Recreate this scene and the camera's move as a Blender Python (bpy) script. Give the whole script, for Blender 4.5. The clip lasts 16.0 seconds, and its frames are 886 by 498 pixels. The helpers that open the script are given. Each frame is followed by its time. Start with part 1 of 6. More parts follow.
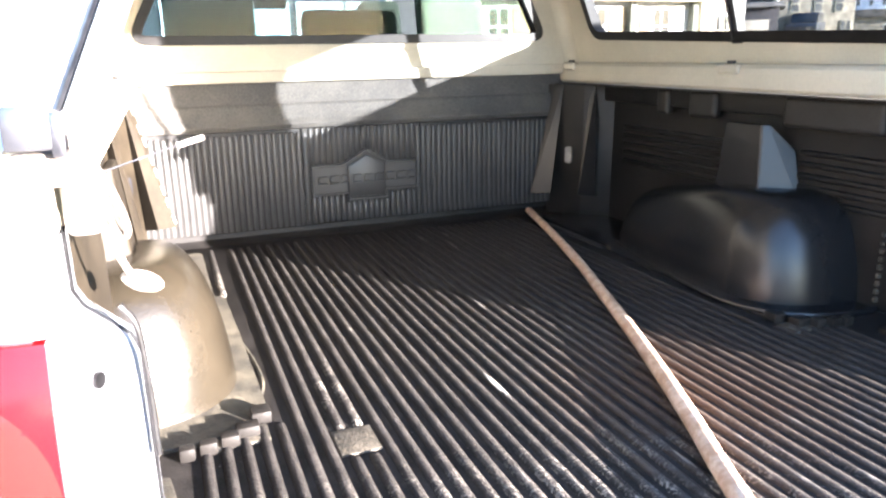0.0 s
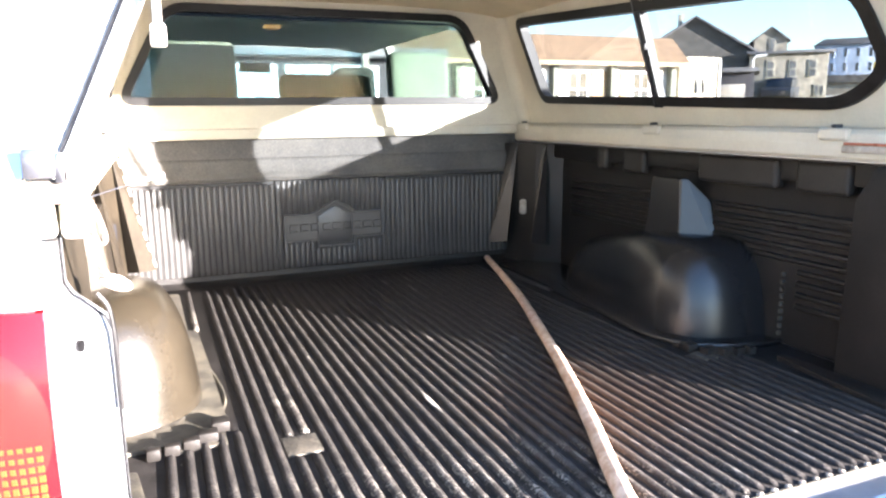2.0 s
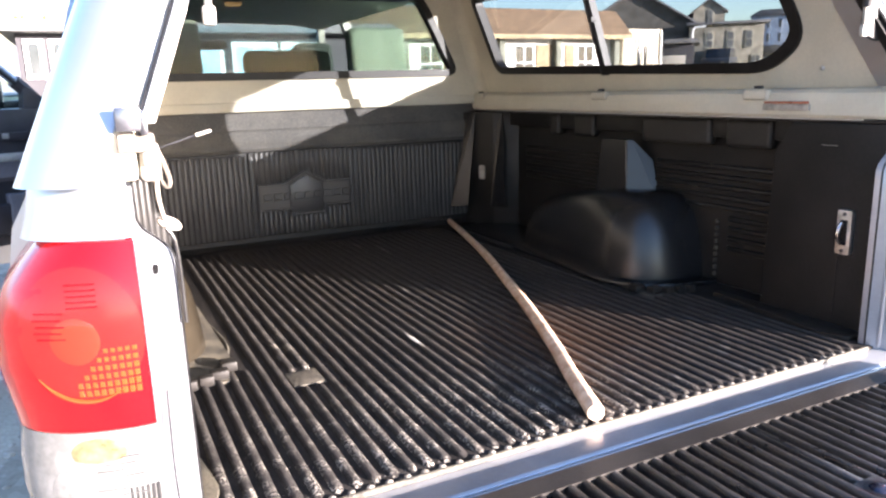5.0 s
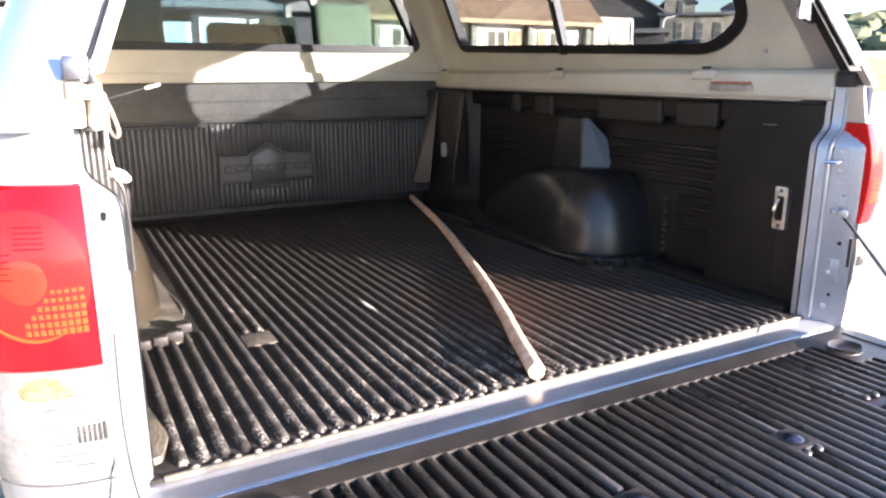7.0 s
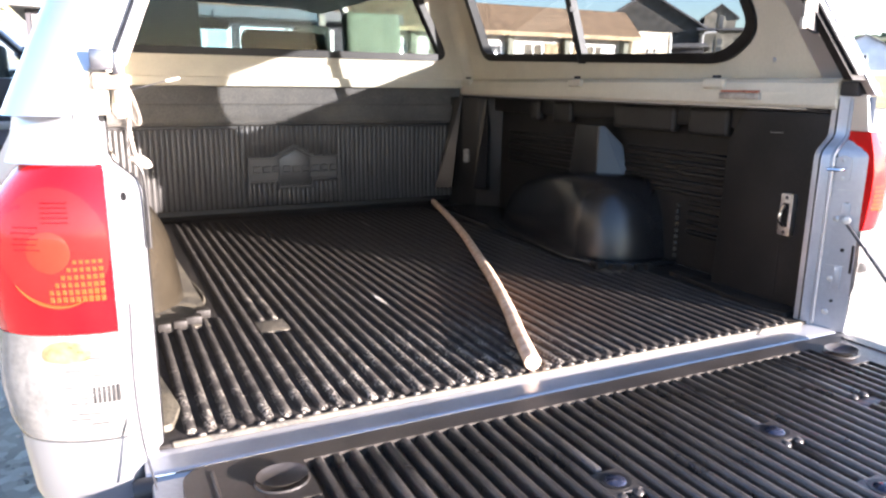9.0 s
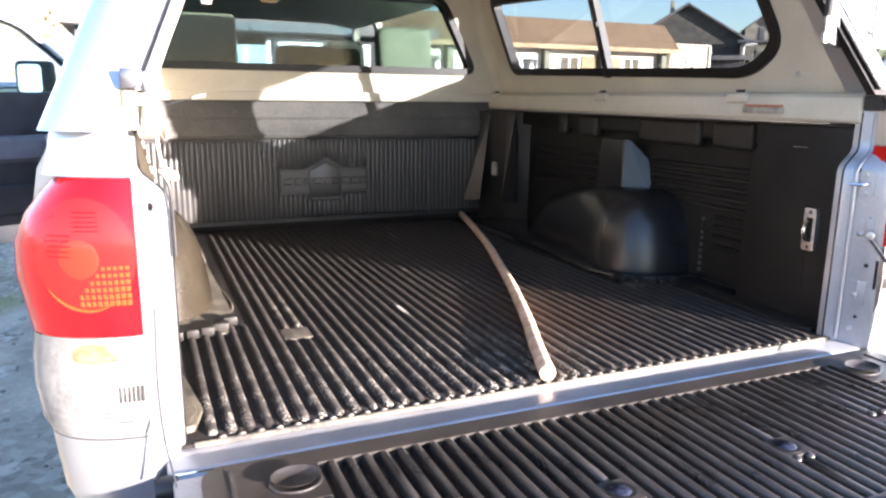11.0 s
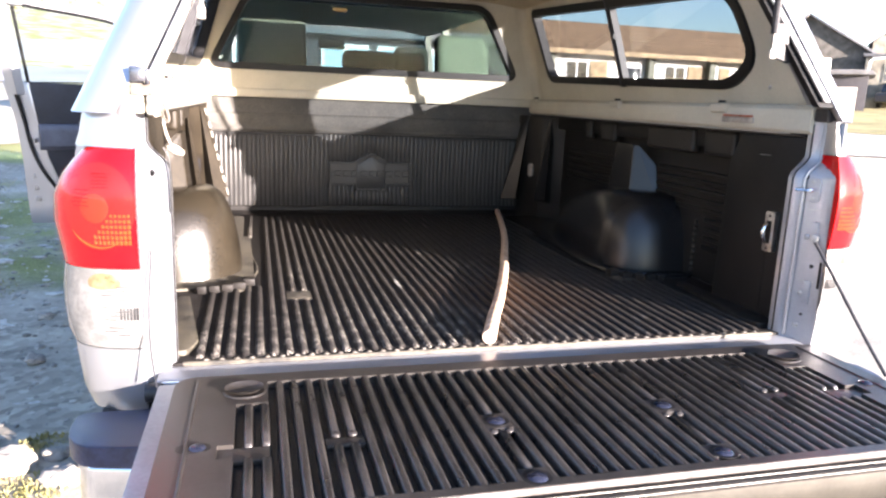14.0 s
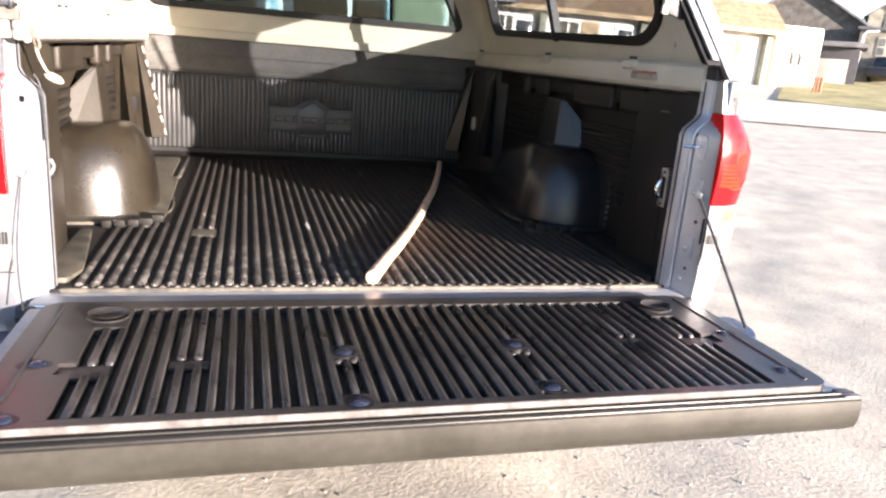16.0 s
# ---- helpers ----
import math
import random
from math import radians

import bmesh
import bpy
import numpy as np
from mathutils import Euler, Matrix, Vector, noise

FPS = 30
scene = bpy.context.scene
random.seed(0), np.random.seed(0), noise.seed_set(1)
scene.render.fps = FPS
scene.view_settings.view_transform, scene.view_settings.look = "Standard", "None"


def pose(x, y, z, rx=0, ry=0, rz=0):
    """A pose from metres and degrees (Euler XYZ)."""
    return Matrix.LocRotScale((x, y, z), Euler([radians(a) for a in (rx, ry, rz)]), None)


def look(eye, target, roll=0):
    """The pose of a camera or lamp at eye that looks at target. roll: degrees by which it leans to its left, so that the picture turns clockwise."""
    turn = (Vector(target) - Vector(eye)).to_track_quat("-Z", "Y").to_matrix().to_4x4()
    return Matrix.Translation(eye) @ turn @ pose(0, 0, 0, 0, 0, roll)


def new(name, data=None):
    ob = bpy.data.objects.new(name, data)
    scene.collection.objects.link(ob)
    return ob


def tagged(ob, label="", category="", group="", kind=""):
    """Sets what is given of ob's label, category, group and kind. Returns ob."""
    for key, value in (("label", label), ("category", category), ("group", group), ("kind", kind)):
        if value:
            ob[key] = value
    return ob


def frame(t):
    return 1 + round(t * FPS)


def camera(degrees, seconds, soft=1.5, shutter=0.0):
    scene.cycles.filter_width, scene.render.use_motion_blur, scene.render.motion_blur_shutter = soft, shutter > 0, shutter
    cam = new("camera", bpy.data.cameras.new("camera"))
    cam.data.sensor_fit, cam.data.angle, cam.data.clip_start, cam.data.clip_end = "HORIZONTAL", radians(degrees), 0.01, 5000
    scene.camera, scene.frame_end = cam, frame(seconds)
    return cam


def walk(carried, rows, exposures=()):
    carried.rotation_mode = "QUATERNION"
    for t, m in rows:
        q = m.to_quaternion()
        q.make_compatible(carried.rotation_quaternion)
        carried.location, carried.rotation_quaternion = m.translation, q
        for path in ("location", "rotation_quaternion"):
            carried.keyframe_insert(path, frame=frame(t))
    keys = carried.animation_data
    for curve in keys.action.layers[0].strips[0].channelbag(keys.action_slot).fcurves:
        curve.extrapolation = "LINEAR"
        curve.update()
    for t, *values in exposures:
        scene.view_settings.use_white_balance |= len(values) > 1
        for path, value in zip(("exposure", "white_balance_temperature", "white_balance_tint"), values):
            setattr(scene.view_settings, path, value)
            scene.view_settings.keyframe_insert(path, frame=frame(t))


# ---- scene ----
cam = camera(64.0, 16.0, soft=2.4)
PATH = [
    (0, (-0.72, -0.564, 1.508), (-0.022, 1.234, 0.977), -1.0),
    (0.5, (-0.751, -0.605, 1.513), (-0.018, 1.189, 1.018), -1.3),
    (1, (-0.736, -0.675, 1.52), (0.088, 1.093, 1.079), -1.2),
    (1.5, (-0.699, -0.725, 1.514), (0.12, 1.054, 1.107), -0.7),
    (2, (-0.703, -0.808, 1.509), (0.041, 1.011, 1.135), -0.6),
    (2.5, (-0.717, -0.837, 1.494), (-0.063, 1.02, 1.143), -1.1),
    (3, (-0.713, -0.864, 1.496), (-0.107, 1.008, 1.138), -1.0),
    (3.5, (-0.705, -0.885, 1.507), (-0.107, 0.996, 1.181), -1.5),
    (4, (-0.712, -0.887, 1.499), (-0.097, 0.989, 1.175), -2.4),
    (4.5, (-0.773, -0.913, 1.486), (-0.054, 0.912, 1.093), -3.6),
    (5, (-0.843, -0.97, 1.492), (0.018, 0.78, 1.052), -1.7),
    (7.5, (-0.826, -1.063, 1.457), (0.108, 0.638, 0.974), -0.1),
    (8, (-0.818, -1.109, 1.458), (0.097, 0.611, 1.004), 0.5),
    (8.5, (-0.813, -1.131, 1.448), (0.065, 0.614, 1.018), 0.7),
    (9, (-0.813, -1.128, 1.441), (0.041, 0.623, 0.989), 0.7),
    (11.5, (-0.79, -1.2, 1.452), (-0.081, 0.625, 1.044), 0.2),
    (12, (-0.804, -1.252, 1.463), (-0.149, 0.595, 1.066), -0.2),
    (12.5, (-0.844, -1.374, 1.459), (-0.148, 0.463, 1.083), 1.1),
    (13, (-0.823, -1.475, 1.462), (-0.06, 0.327, 1.049), 2.5),
    (13.5, (-0.701, -1.507, 1.458), (-0.025, 0.33, 1.049), 2.2),
    (14, (-0.586, -1.524, 1.442), (-0.079, 0.367, 1.032), 2.3),
    (14.5, (-0.55, -1.538, 1.439), (-0.194, 0.384, 1.016), 1.0),
    (15, (-0.583, -1.573, 1.443), (-0.234, 0.342, 0.985), 2.1),
    (15.5, (-0.545, -1.613, 1.419), (-0.035, 0.248, 0.893), 5.0),
    (16, (-0.354, -1.631, 1.428), (0.185, 0.223, 0.906), 4.8),
]
walk(cam, [(t, look(eye, target, roll)) for t, eye, target, roll in PATH],
     [(t, e, k, n) for t, e, k, n in ((0.0, 4.50, 6250, 19), (1.0, 4.46, 6250, 19), (2.0, 4.38, 6250, 19), (3.0, 3.88, 6300, 20), (3.6, 3.5, 6350, 21), (5.0, 3.5, 6500, 23), (9.0, 3.52, 6500, 23), (12.0, 3.5, 6500, 22), (14.5, 3.18, 6600, 23), (15.5, 3.0, 6650, 22), (16.0, 2.78, 6650, 21))])

# ---------------------------------------------------------------- light
SUN_AZ, SUN_EL = radians(34.7), radians(9.5)   # azimuth measured from -y towards +x
world = bpy.data.worlds.new("sky")
scene.world = world
world.use_nodes = True
wn = world.node_tree.nodes
wl = world.node_tree.links
sky = wn.new("ShaderNodeTexSky")
sky.sky_type = 'NISHITA'
sky.sun_disc = False
sky.sun_elevation = SUN_EL
sky.sun_rotation = math.pi - SUN_AZ
sky.air_density, sky.dust_density, sky.ozone_density = 1.0, 0.5, 2.4
wl.new(sky.outputs[0], wn["Background"].inputs[0])
wn["Background"].inputs[1].default_value = 0.092
sun = new("sun", bpy.data.lights.new("sun", 'SUN'))
sun.data.energy, sun.data.angle, sun.data.color = 5.0, radians(0.55), (1.0, 0.92, 0.80)
sun_from = Vector((math.sin(SUN_AZ) * math.cos(SUN_EL), -math.cos(SUN_AZ) * math.cos(SUN_EL), math.sin(SUN_EL)))
sun.matrix_world = look(sun_from * 50, (0, 0, 0))


# ---------------------------------------------------------------- materials
def mat(name, color, rough=0.5, metal=0.0, var=0.12, scale=8.0, bump=0.0, bump_scale=60.0, coat=0.0,
        color2=None, fine=120.0, fine_amount=0.08, spec=0.5, rough_var=0.1):
    """A surface with stains at one scale and grain at another."""
    m = bpy.data.materials.new(name)
    m.use_nodes = True
    nt = m.node_tree
    b = nt.nodes["Principled BSDF"]
    b.inputs["Roughness"].default_value = rough
    b.inputs["Metallic"].default_value = metal
    b.inputs["Coat Weight"].default_value = coat
    b.inputs["Coat Roughness"].default_value = 0.06
    b.inputs["Specular IOR Level"].default_value = spec
    tc = nt.nodes.new("ShaderNodeTexCoord")
    info = nt.nodes.new("ShaderNodeObjectInfo")
    off = nt.nodes.new("ShaderNodeVectorMath")
    off.operation = 'ADD'
    mul = nt.nodes.new("ShaderNodeMath")
    mul.operation = 'MULTIPLY'
    mul.inputs[1].default_value = 7.0
    nt.links.new(info.outputs["Random"], mul.inputs[0])
    nt.links.new(tc.outputs["Object"], off.inputs[0])
    nt.links.new(mul.outputs[0], off.inputs[1])
    n1 = nt.nodes.new("ShaderNodeTexNoise")
    n1.inputs["Scale"].default_value, n1.inputs["Detail"].default_value = scale, 6
    n2 = nt.nodes.new("ShaderNodeTexNoise")
    n2.inputs["Scale"].default_value, n2.inputs["Detail"].default_value = fine, 3
    nt.links.new(off.outputs[0], n1.inputs["Vector"])
    nt.links.new(off.outputs[0], n2.inputs["Vector"])
    c2 = color2 if color2 else tuple(min(1.0, c * (1 + 2.2 * var) + 0.25 * var * 0.1) for c in color)
    c1 = color if color2 else tuple(c * (1 - 1.2 * var) for c in color)
    ramp = nt.nodes.new("ShaderNodeValToRGB")
    ramp.color_ramp.elements[0].color, ramp.color_ramp.elements[1].color = (*c1, 1), (*c2, 1)
    ramp.color_ramp.elements[0].position, ramp.color_ramp.elements[1].position = 0.34, 0.68
    add = nt.nodes.new("ShaderNodeMath")
    add.operation = 'MULTIPLY_ADD'
    add.inputs[1].default_value, add.inputs[2].default_value = fine_amount * 4, -fine_amount * 2
    nt.links.new(n2.outputs["Fac"], add.inputs[0])
    tot = nt.nodes.new("ShaderNodeMath")
    nt.links.new(n1.outputs["Fac"], tot.inputs[0])
    nt.links.new(add.outputs[0], tot.inputs[1])
    nt.links.new(tot.outputs[0], ramp.inputs[0])
    nt.links.new(ramp.outputs[0], b.inputs["Base Color"])
    if rough_var:
        rr = nt.nodes.new("ShaderNodeMath")
        rr.operation = 'MULTIPLY_ADD'
        rr.inputs[1].default_value, rr.inputs[2].default_value = rough_var * 2, rough - rough_var
        nt.links.new(n1.outputs["Fac"], rr.inputs[0])
        nt.links.new(rr.outputs[0], b.inputs["Roughness"])
    if bump:
        n3 = nt.nodes.new("ShaderNodeTexNoise")
        n3.inputs["Scale"].default_value, n3.inputs["Detail"].default_value = bump_scale, 4
        nt.links.new(off.outputs[0], n3.inputs["Vector"])
        bp = nt.nodes.new("ShaderNodeBump")
        bp.inputs["Strength"].default_value, bp.inputs["Distance"].default_value = bump, 0.01
        nt.links.new(n3.outputs["Fac"], bp.inputs["Height"])
        nt.links.new(bp.outputs[0], b.inputs["Normal"])
    return m


def glass(name, tint, rough=0.0):
    m = bpy.data.materials.new(name)
    m.use_nodes = True
    nt = m.node_tree
    nt.nodes.remove(nt.nodes["Principled BSDF"])
    tr = nt.nodes.new("ShaderNodeBsdfTransparent")
    tr.inputs[0].default_value = (*tint, 1)
    gl = nt.nodes.new("ShaderNodeBsdfGlossy")
    gl.inputs["Roughness"].default_value = rough
    lw = nt.nodes.new("ShaderNodeLayerWeight")
    pw = nt.nodes.new("ShaderNodeMath")
    pw.operation = 'POWER'
    pw.inputs[1].default_value = 4.0
    nt.links.new(lw.outputs["Facing"], pw.inputs[0])
    fr = nt.nodes.new("ShaderNodeMath")
    fr.operation = 'MULTIPLY_ADD'
    fr.inputs[1].default_value, fr.inputs[2].default_value = 0.7, 0.010
    nt.links.new(pw.outputs[0], fr.inputs[0])
    mx = nt.nodes.new("ShaderNodeMixShader")
    nt.links.new(fr.outputs[0], mx.inputs[0])
    nt.links.new(tr.outputs[0], mx.inputs[1])
    nt.links.new(gl.outputs[0], mx.inputs[2])
    nt.links.new(mx.outputs[0], nt.nodes["Material Output"].inputs[0])
    return m


M = dict(
    paint=mat("silver_paint", (0.42, 0.43, 0.455), 0.34, 0.82, 0.05, 3, coat=0.6, fine=900, fine_amount=0.05, rough_var=0.04),
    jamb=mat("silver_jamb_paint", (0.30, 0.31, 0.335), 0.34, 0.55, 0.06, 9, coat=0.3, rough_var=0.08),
    liner=mat("black_plastic_liner", (0.0065, 0.0064, 0.0066), 0.42, 0, 0.25, 9, bump=0.15, bump_scale=420, color2=(0.0150, 0.0136, 0.0128), spec=0.32),
    rib=mat("worn_black_rib", (0.027, 0.0250, 0.0239), 0.60, 0, 0.15, 16, bump=0.4, bump_scale=240, color2=(0.054, 0.0489, 0.0458), fine=170, fine_amount=0.2, spec=0.08),
    fibre=mat("cream_fibreglass", (0.48, 0.448, 0.362), 0.6, 0, 0.06, 5, bump=0.12, bump_scale=160, rough_var=0.05),
    headliner=mat("beige_canopy_ceiling", (0.55, 0.46, 0.31), 0.8, 0, 0.08, 4, bump=0.2, bump_scale=90),
    rubber=mat("black_rubber", (0.0035, 0.0035, 0.004), 0.42, 0, 0.2, 30, spec=0.3),
    dark=mat("dark_plastic", (0.010, 0.0105, 0.014), 0.5, 0, 0.2, 25, bump=0.1, bump_scale=400),
    alu=mat("aluminium_trim", (0.55, 0.55, 0.55), 0.38, 0.8, 0.08, 30),
    chrome=mat("chrome", (0.75, 0.75, 0.76), 0.12, 1.0, 0.04, 20, rough_var=0.05),
    steel=mat("dull_steel", (0.42, 0.42, 0.42), 0.4, 0.9, 0.15, 40),
    wood=mat("pale_worn_wood", (0.40, 0.26, 0.17), 0.65, 0, 0.2, 30, bump=0.3, bump_scale=90, color2=(0.62, 0.47, 0.36)),
    rope=mat("white_cord", (0.40, 0.36, 0.31), 0.8, 0, 0.1, 60, bump=0.3, bump_scale=500),
    glass=glass("tinted_glass", (0.48, 0.505, 0.52)),
    screen=glass("blue_tinted_glass", (0.76, 0.90, 0.95)),
    clear=glass("clear_glass", (0.88, 0.94, 0.915)),
    cloth=mat("grey_green_seat_cloth", (0.17, 0.195, 0.15), 0.9, 0, 0.06, 9, bump=0.04, bump_scale=500),
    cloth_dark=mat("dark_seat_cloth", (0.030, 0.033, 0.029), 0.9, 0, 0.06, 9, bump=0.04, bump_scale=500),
    matte_black=mat("matte_black_plastic", (0.0100, 0.0094, 0.0092), 0.48, 0, 0.25, 5, bump=0.15, bump_scale=350, color2=(0.0205, 0.0182, 0.0165), spec=0.20),
    plaque=mat("smooth_moulded_plastic", (0.017, 0.0172, 0.0185), 0.40, 0, 0.15, 6, color2=(0.028, 0.028, 0.030), fine_amount=0.05),
    dusty=mat("dusty_black_plastic", (0.052, 0.051, 0.051), 0.45, 0, 0.2, 5, bump=0.5, bump_scale=240, color2=(0.105, 0.100, 0.090), fine=190, fine_amount=0.22, spec=0.35),
    tg_rib=mat("tailgate_rib_plastic", (0.0148, 0.0133, 0.0127), 0.30, 0, 0.12, 12, bump=0.2, bump_scale=260, color2=(0.036, 0.0322, 0.0302), fine=180, fine_amount=0.16),
    old_metal=mat("weathered_pale_metal", (0.30, 0.28, 0.25), 0.5, 0.3, 0.2, 40),
    cabin=mat("cabin_grey_trim", (0.50, 0.51, 0.45), 0.85, 0, 0.08, 10),
    orange=mat("red_brown_reflector", (0.36, 0.11, 0.06), 0.3, 0, 0.1, 60),
)


def worn_tops_shaded_flanks(m, low, high, dark):
    """Leaves the worn colour on moulded rib tops and paints shade onto the flanks."""
    nt = m.node_tree
    b = nt.nodes["Principled BSDF"]
    src = b.inputs["Base Color"].links[0].from_socket
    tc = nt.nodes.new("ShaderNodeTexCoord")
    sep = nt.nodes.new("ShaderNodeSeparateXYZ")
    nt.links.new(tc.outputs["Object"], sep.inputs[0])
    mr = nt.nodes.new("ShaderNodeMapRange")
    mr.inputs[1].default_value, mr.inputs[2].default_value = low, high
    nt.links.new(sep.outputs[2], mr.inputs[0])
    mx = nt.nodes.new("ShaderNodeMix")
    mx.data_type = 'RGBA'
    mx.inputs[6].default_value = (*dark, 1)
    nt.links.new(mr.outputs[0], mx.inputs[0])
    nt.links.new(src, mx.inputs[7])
    # pale dust, gathered towards the tailgate end
    near = nt.nodes.new("ShaderNodeMapRange")
    near.inputs[1].default_value, near.inputs[2].default_value = 0.45, 0.0
    nt.links.new(sep.outputs[1], near.inputs[0])
    geo = nt.nodes.new("ShaderNodeNewGeometry")
    nz = nt.nodes.new("ShaderNodeTexNoise")
    nz.inputs["Scale"].default_value, nz.inputs["Detail"].default_value = 210, 4
    nt.links.new(geo.outputs["Position"], nz.inputs["Vector"])
    spot = nt.nodes.new("ShaderNodeMapRange")
    spot.inputs[1].default_value, spot.inputs[2].default_value = 0.50, 0.60
    nt.links.new(nz.outputs["Fac"], spot.inputs[0])
    patch = nt.nodes.new("ShaderNodeTexNoise")
    patch.inputs["Scale"].default_value, patch.inputs["Detail"].default_value = 22, 3
    nt.links.new(geo.outputs["Position"], patch.inputs["Vector"])
    where = nt.nodes.new("ShaderNodeMapRange")
    where.inputs[1].default_value, where.inputs[2].default_value = 0.42, 0.60
    nt.links.new(patch.outputs["Fac"], where.inputs[0])
    mul = nt.nodes.new("ShaderNodeMath")
    mul.operation = 'MULTIPLY'
    fleck = nt.nodes.new("ShaderNodeMath")
    fleck.operation = 'MULTIPLY'
    nt.links.new(spot.outputs[0], fleck.inputs[0])
    nt.links.new(where.outputs[0], fleck.inputs[1])
    psep = nt.nodes.new("ShaderNodeSeparateXYZ")
    nt.links.new(geo.outputs["Position"], psep.inputs[0])
    half = nt.nodes.new("ShaderNodeMapRange")
    half.inputs[1].default_value, half.inputs[2].default_value = 0.30, -0.15
    nt.links.new(psep.outputs[0], half.inputs[0])
    mul0 = nt.nodes.new("ShaderNodeMath")
    mul0.operation = 'MULTIPLY'
    nt.links.new(near.outputs[0], mul0.inputs[0])
    nt.links.new(half.outputs[0], mul0.inputs[1])
    nt.links.new(mul0.outputs[0], mul.inputs[0])
    nt.links.new(fleck.outputs[0], mul.inputs[1])
    dust = nt.nodes.new("ShaderNodeMix")
    dust.data_type = 'RGBA'
    dust.inputs[7].default_value = (0.34, 0.31, 0.27, 1)
    nt.links.new(mul.outputs[0], dust.inputs[0])
    nt.links.new(mx.outputs[2], dust.inputs[6])
    # reddish-brown patch beside the pole
    spot2 = nt.nodes.new("ShaderNodeVectorMath")
    spot2.operation = 'DISTANCE'
    spot2.inputs[1].default_value = (0.17, 0.42, 0.875)
    nt.links.new(geo.outputs["Position"], spot2.inputs[0])
    near2 = nt.nodes.new("ShaderNodeMapRange")
    near2.inputs[1].default_value, near2.inputs[2].default_value = 0.34, 0.05
    near2.inputs[3].default_value, near2.inputs[4].default_value = 0.0, 0.40
    nt.links.new(spot2.outputs["Value"], near2.inputs[0])
    brown_patch = nt.nodes.new("ShaderNodeMix")
    brown_patch.data_type = 'RGBA'
    brown_patch.inputs[7].default_value = (0.072, 0.038, 0.022, 1)
    nt.links.new(near2.outputs[0], brown_patch.inputs[0])
    nt.links.new(dust.outputs[2], brown_patch.inputs[6])
    nt.links.new(brown_patch.outputs[2], b.inputs["Base Color"])


worn_tops_shaded_flanks(M["rib"], 0.0010, 0.0066, (0.015, 0.0138, 0.0134))
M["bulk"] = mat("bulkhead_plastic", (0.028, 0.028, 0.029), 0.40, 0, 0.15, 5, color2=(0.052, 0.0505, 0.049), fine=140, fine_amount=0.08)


# ---------------------------------------------------------------- building helpers
def thing(name, label, category, group="", kind="", at=(0, 0, 0)):
    ob = new(name)
    ob.location = at
    ob.empty_display_size = 0.1
    return tagged(ob, label, category, group, kind)


def mesh_of(name, bm, material, smooth=True, angle=35):
    bmesh.ops.recalc_face_normals(bm, faces=bm.faces)
    me = bpy.data.meshes.new(name)
    bm.to_mesh(me)
    bm.free()
    if material:
        me.materials.append(material)
    if smooth and me.polygons:
        me.polygons.foreach_set("use_smooth", [True] * len(me.polygons))
        me.set_sharp_from_angle(angle=radians(angle))
    return me


def part(name, bm, material, parent, label="", m=None, smooth=True):
    """One mesh object under a thing or part, its places given in the world."""
    ob = new(name, mesh_of(name, bm, material, smooth))
    hang(ob, parent, m)
    return tagged(ob, label)


def hang(ob, parent, m=None):
    base = Matrix.Identity(4)
    p = parent
    while p is not None:
        base = p.matrix_basis.copy() @ base
        p = p.parent
    ob.parent = parent
    ob.matrix_basis = base.inverted() @ (m or Matrix.Identity(4))
    return ob


def single(name, bm, material, label, category, group="", kind="", smooth=True):
    ob = new(name, mesh_of(name, bm, material, smooth))
    return tagged(ob, label, category, group, kind)


def bevel(bm, size, seg=2, edges=None):
    if size > 0:
        bmesh.ops.bevel(bm, geom=edges or list(bm.edges), offset=size, segments=seg, affect='EDGES', clamp_overlap=True, profile=0.6)


def box(lo, hi, r=0.004, seg=2, into=None):
    bm = bmesh.new()
    c = [(a + b) / 2 for a, b in zip(lo, hi)]
    s = [abs(b - a) for a, b in zip(lo, hi)]
    bmesh.ops.create_cube(bm, size=1, matrix=Matrix.Translation(c) @ Matrix.Diagonal((*s, 1)))
    bevel(bm, min(r, min(s) * 0.45), seg)
    return join(into, bm)


def join(into, bm):
    if into is None:
        return bm
    me = bpy.data.meshes.new("tmp")
    bm.to_mesh(me)
    bm.free()
    into.from_mesh(me)
    bpy.data.meshes.remove(me)
    return into


def prism(points, axis, a, b, r=0.0, seg=2, into=None):
    """An outline in the plane across an axis, drawn out from a to b. Outline: the other two axes in xyz order."""
    bm = bmesh.new()

    def put(p, v):
        q = list(p)
        q.insert("xyz".index(axis), v)
        return bm.verts.new(q)
    lo, hi = [put(p, a) for p in points], [put(p, b) for p in points]
    n = len(points)
    bm.faces.new(lo)
    bm.faces.new(hi[::-1])
    for i in range(n):
        bm.faces.new((lo[i], hi[i], hi[(i + 1) % n], lo[(i + 1) % n]))
    bmesh.ops.recalc_face_normals(bm, faces=bm.faces)
    bevel(bm, r, seg)
    return join(into, bm)


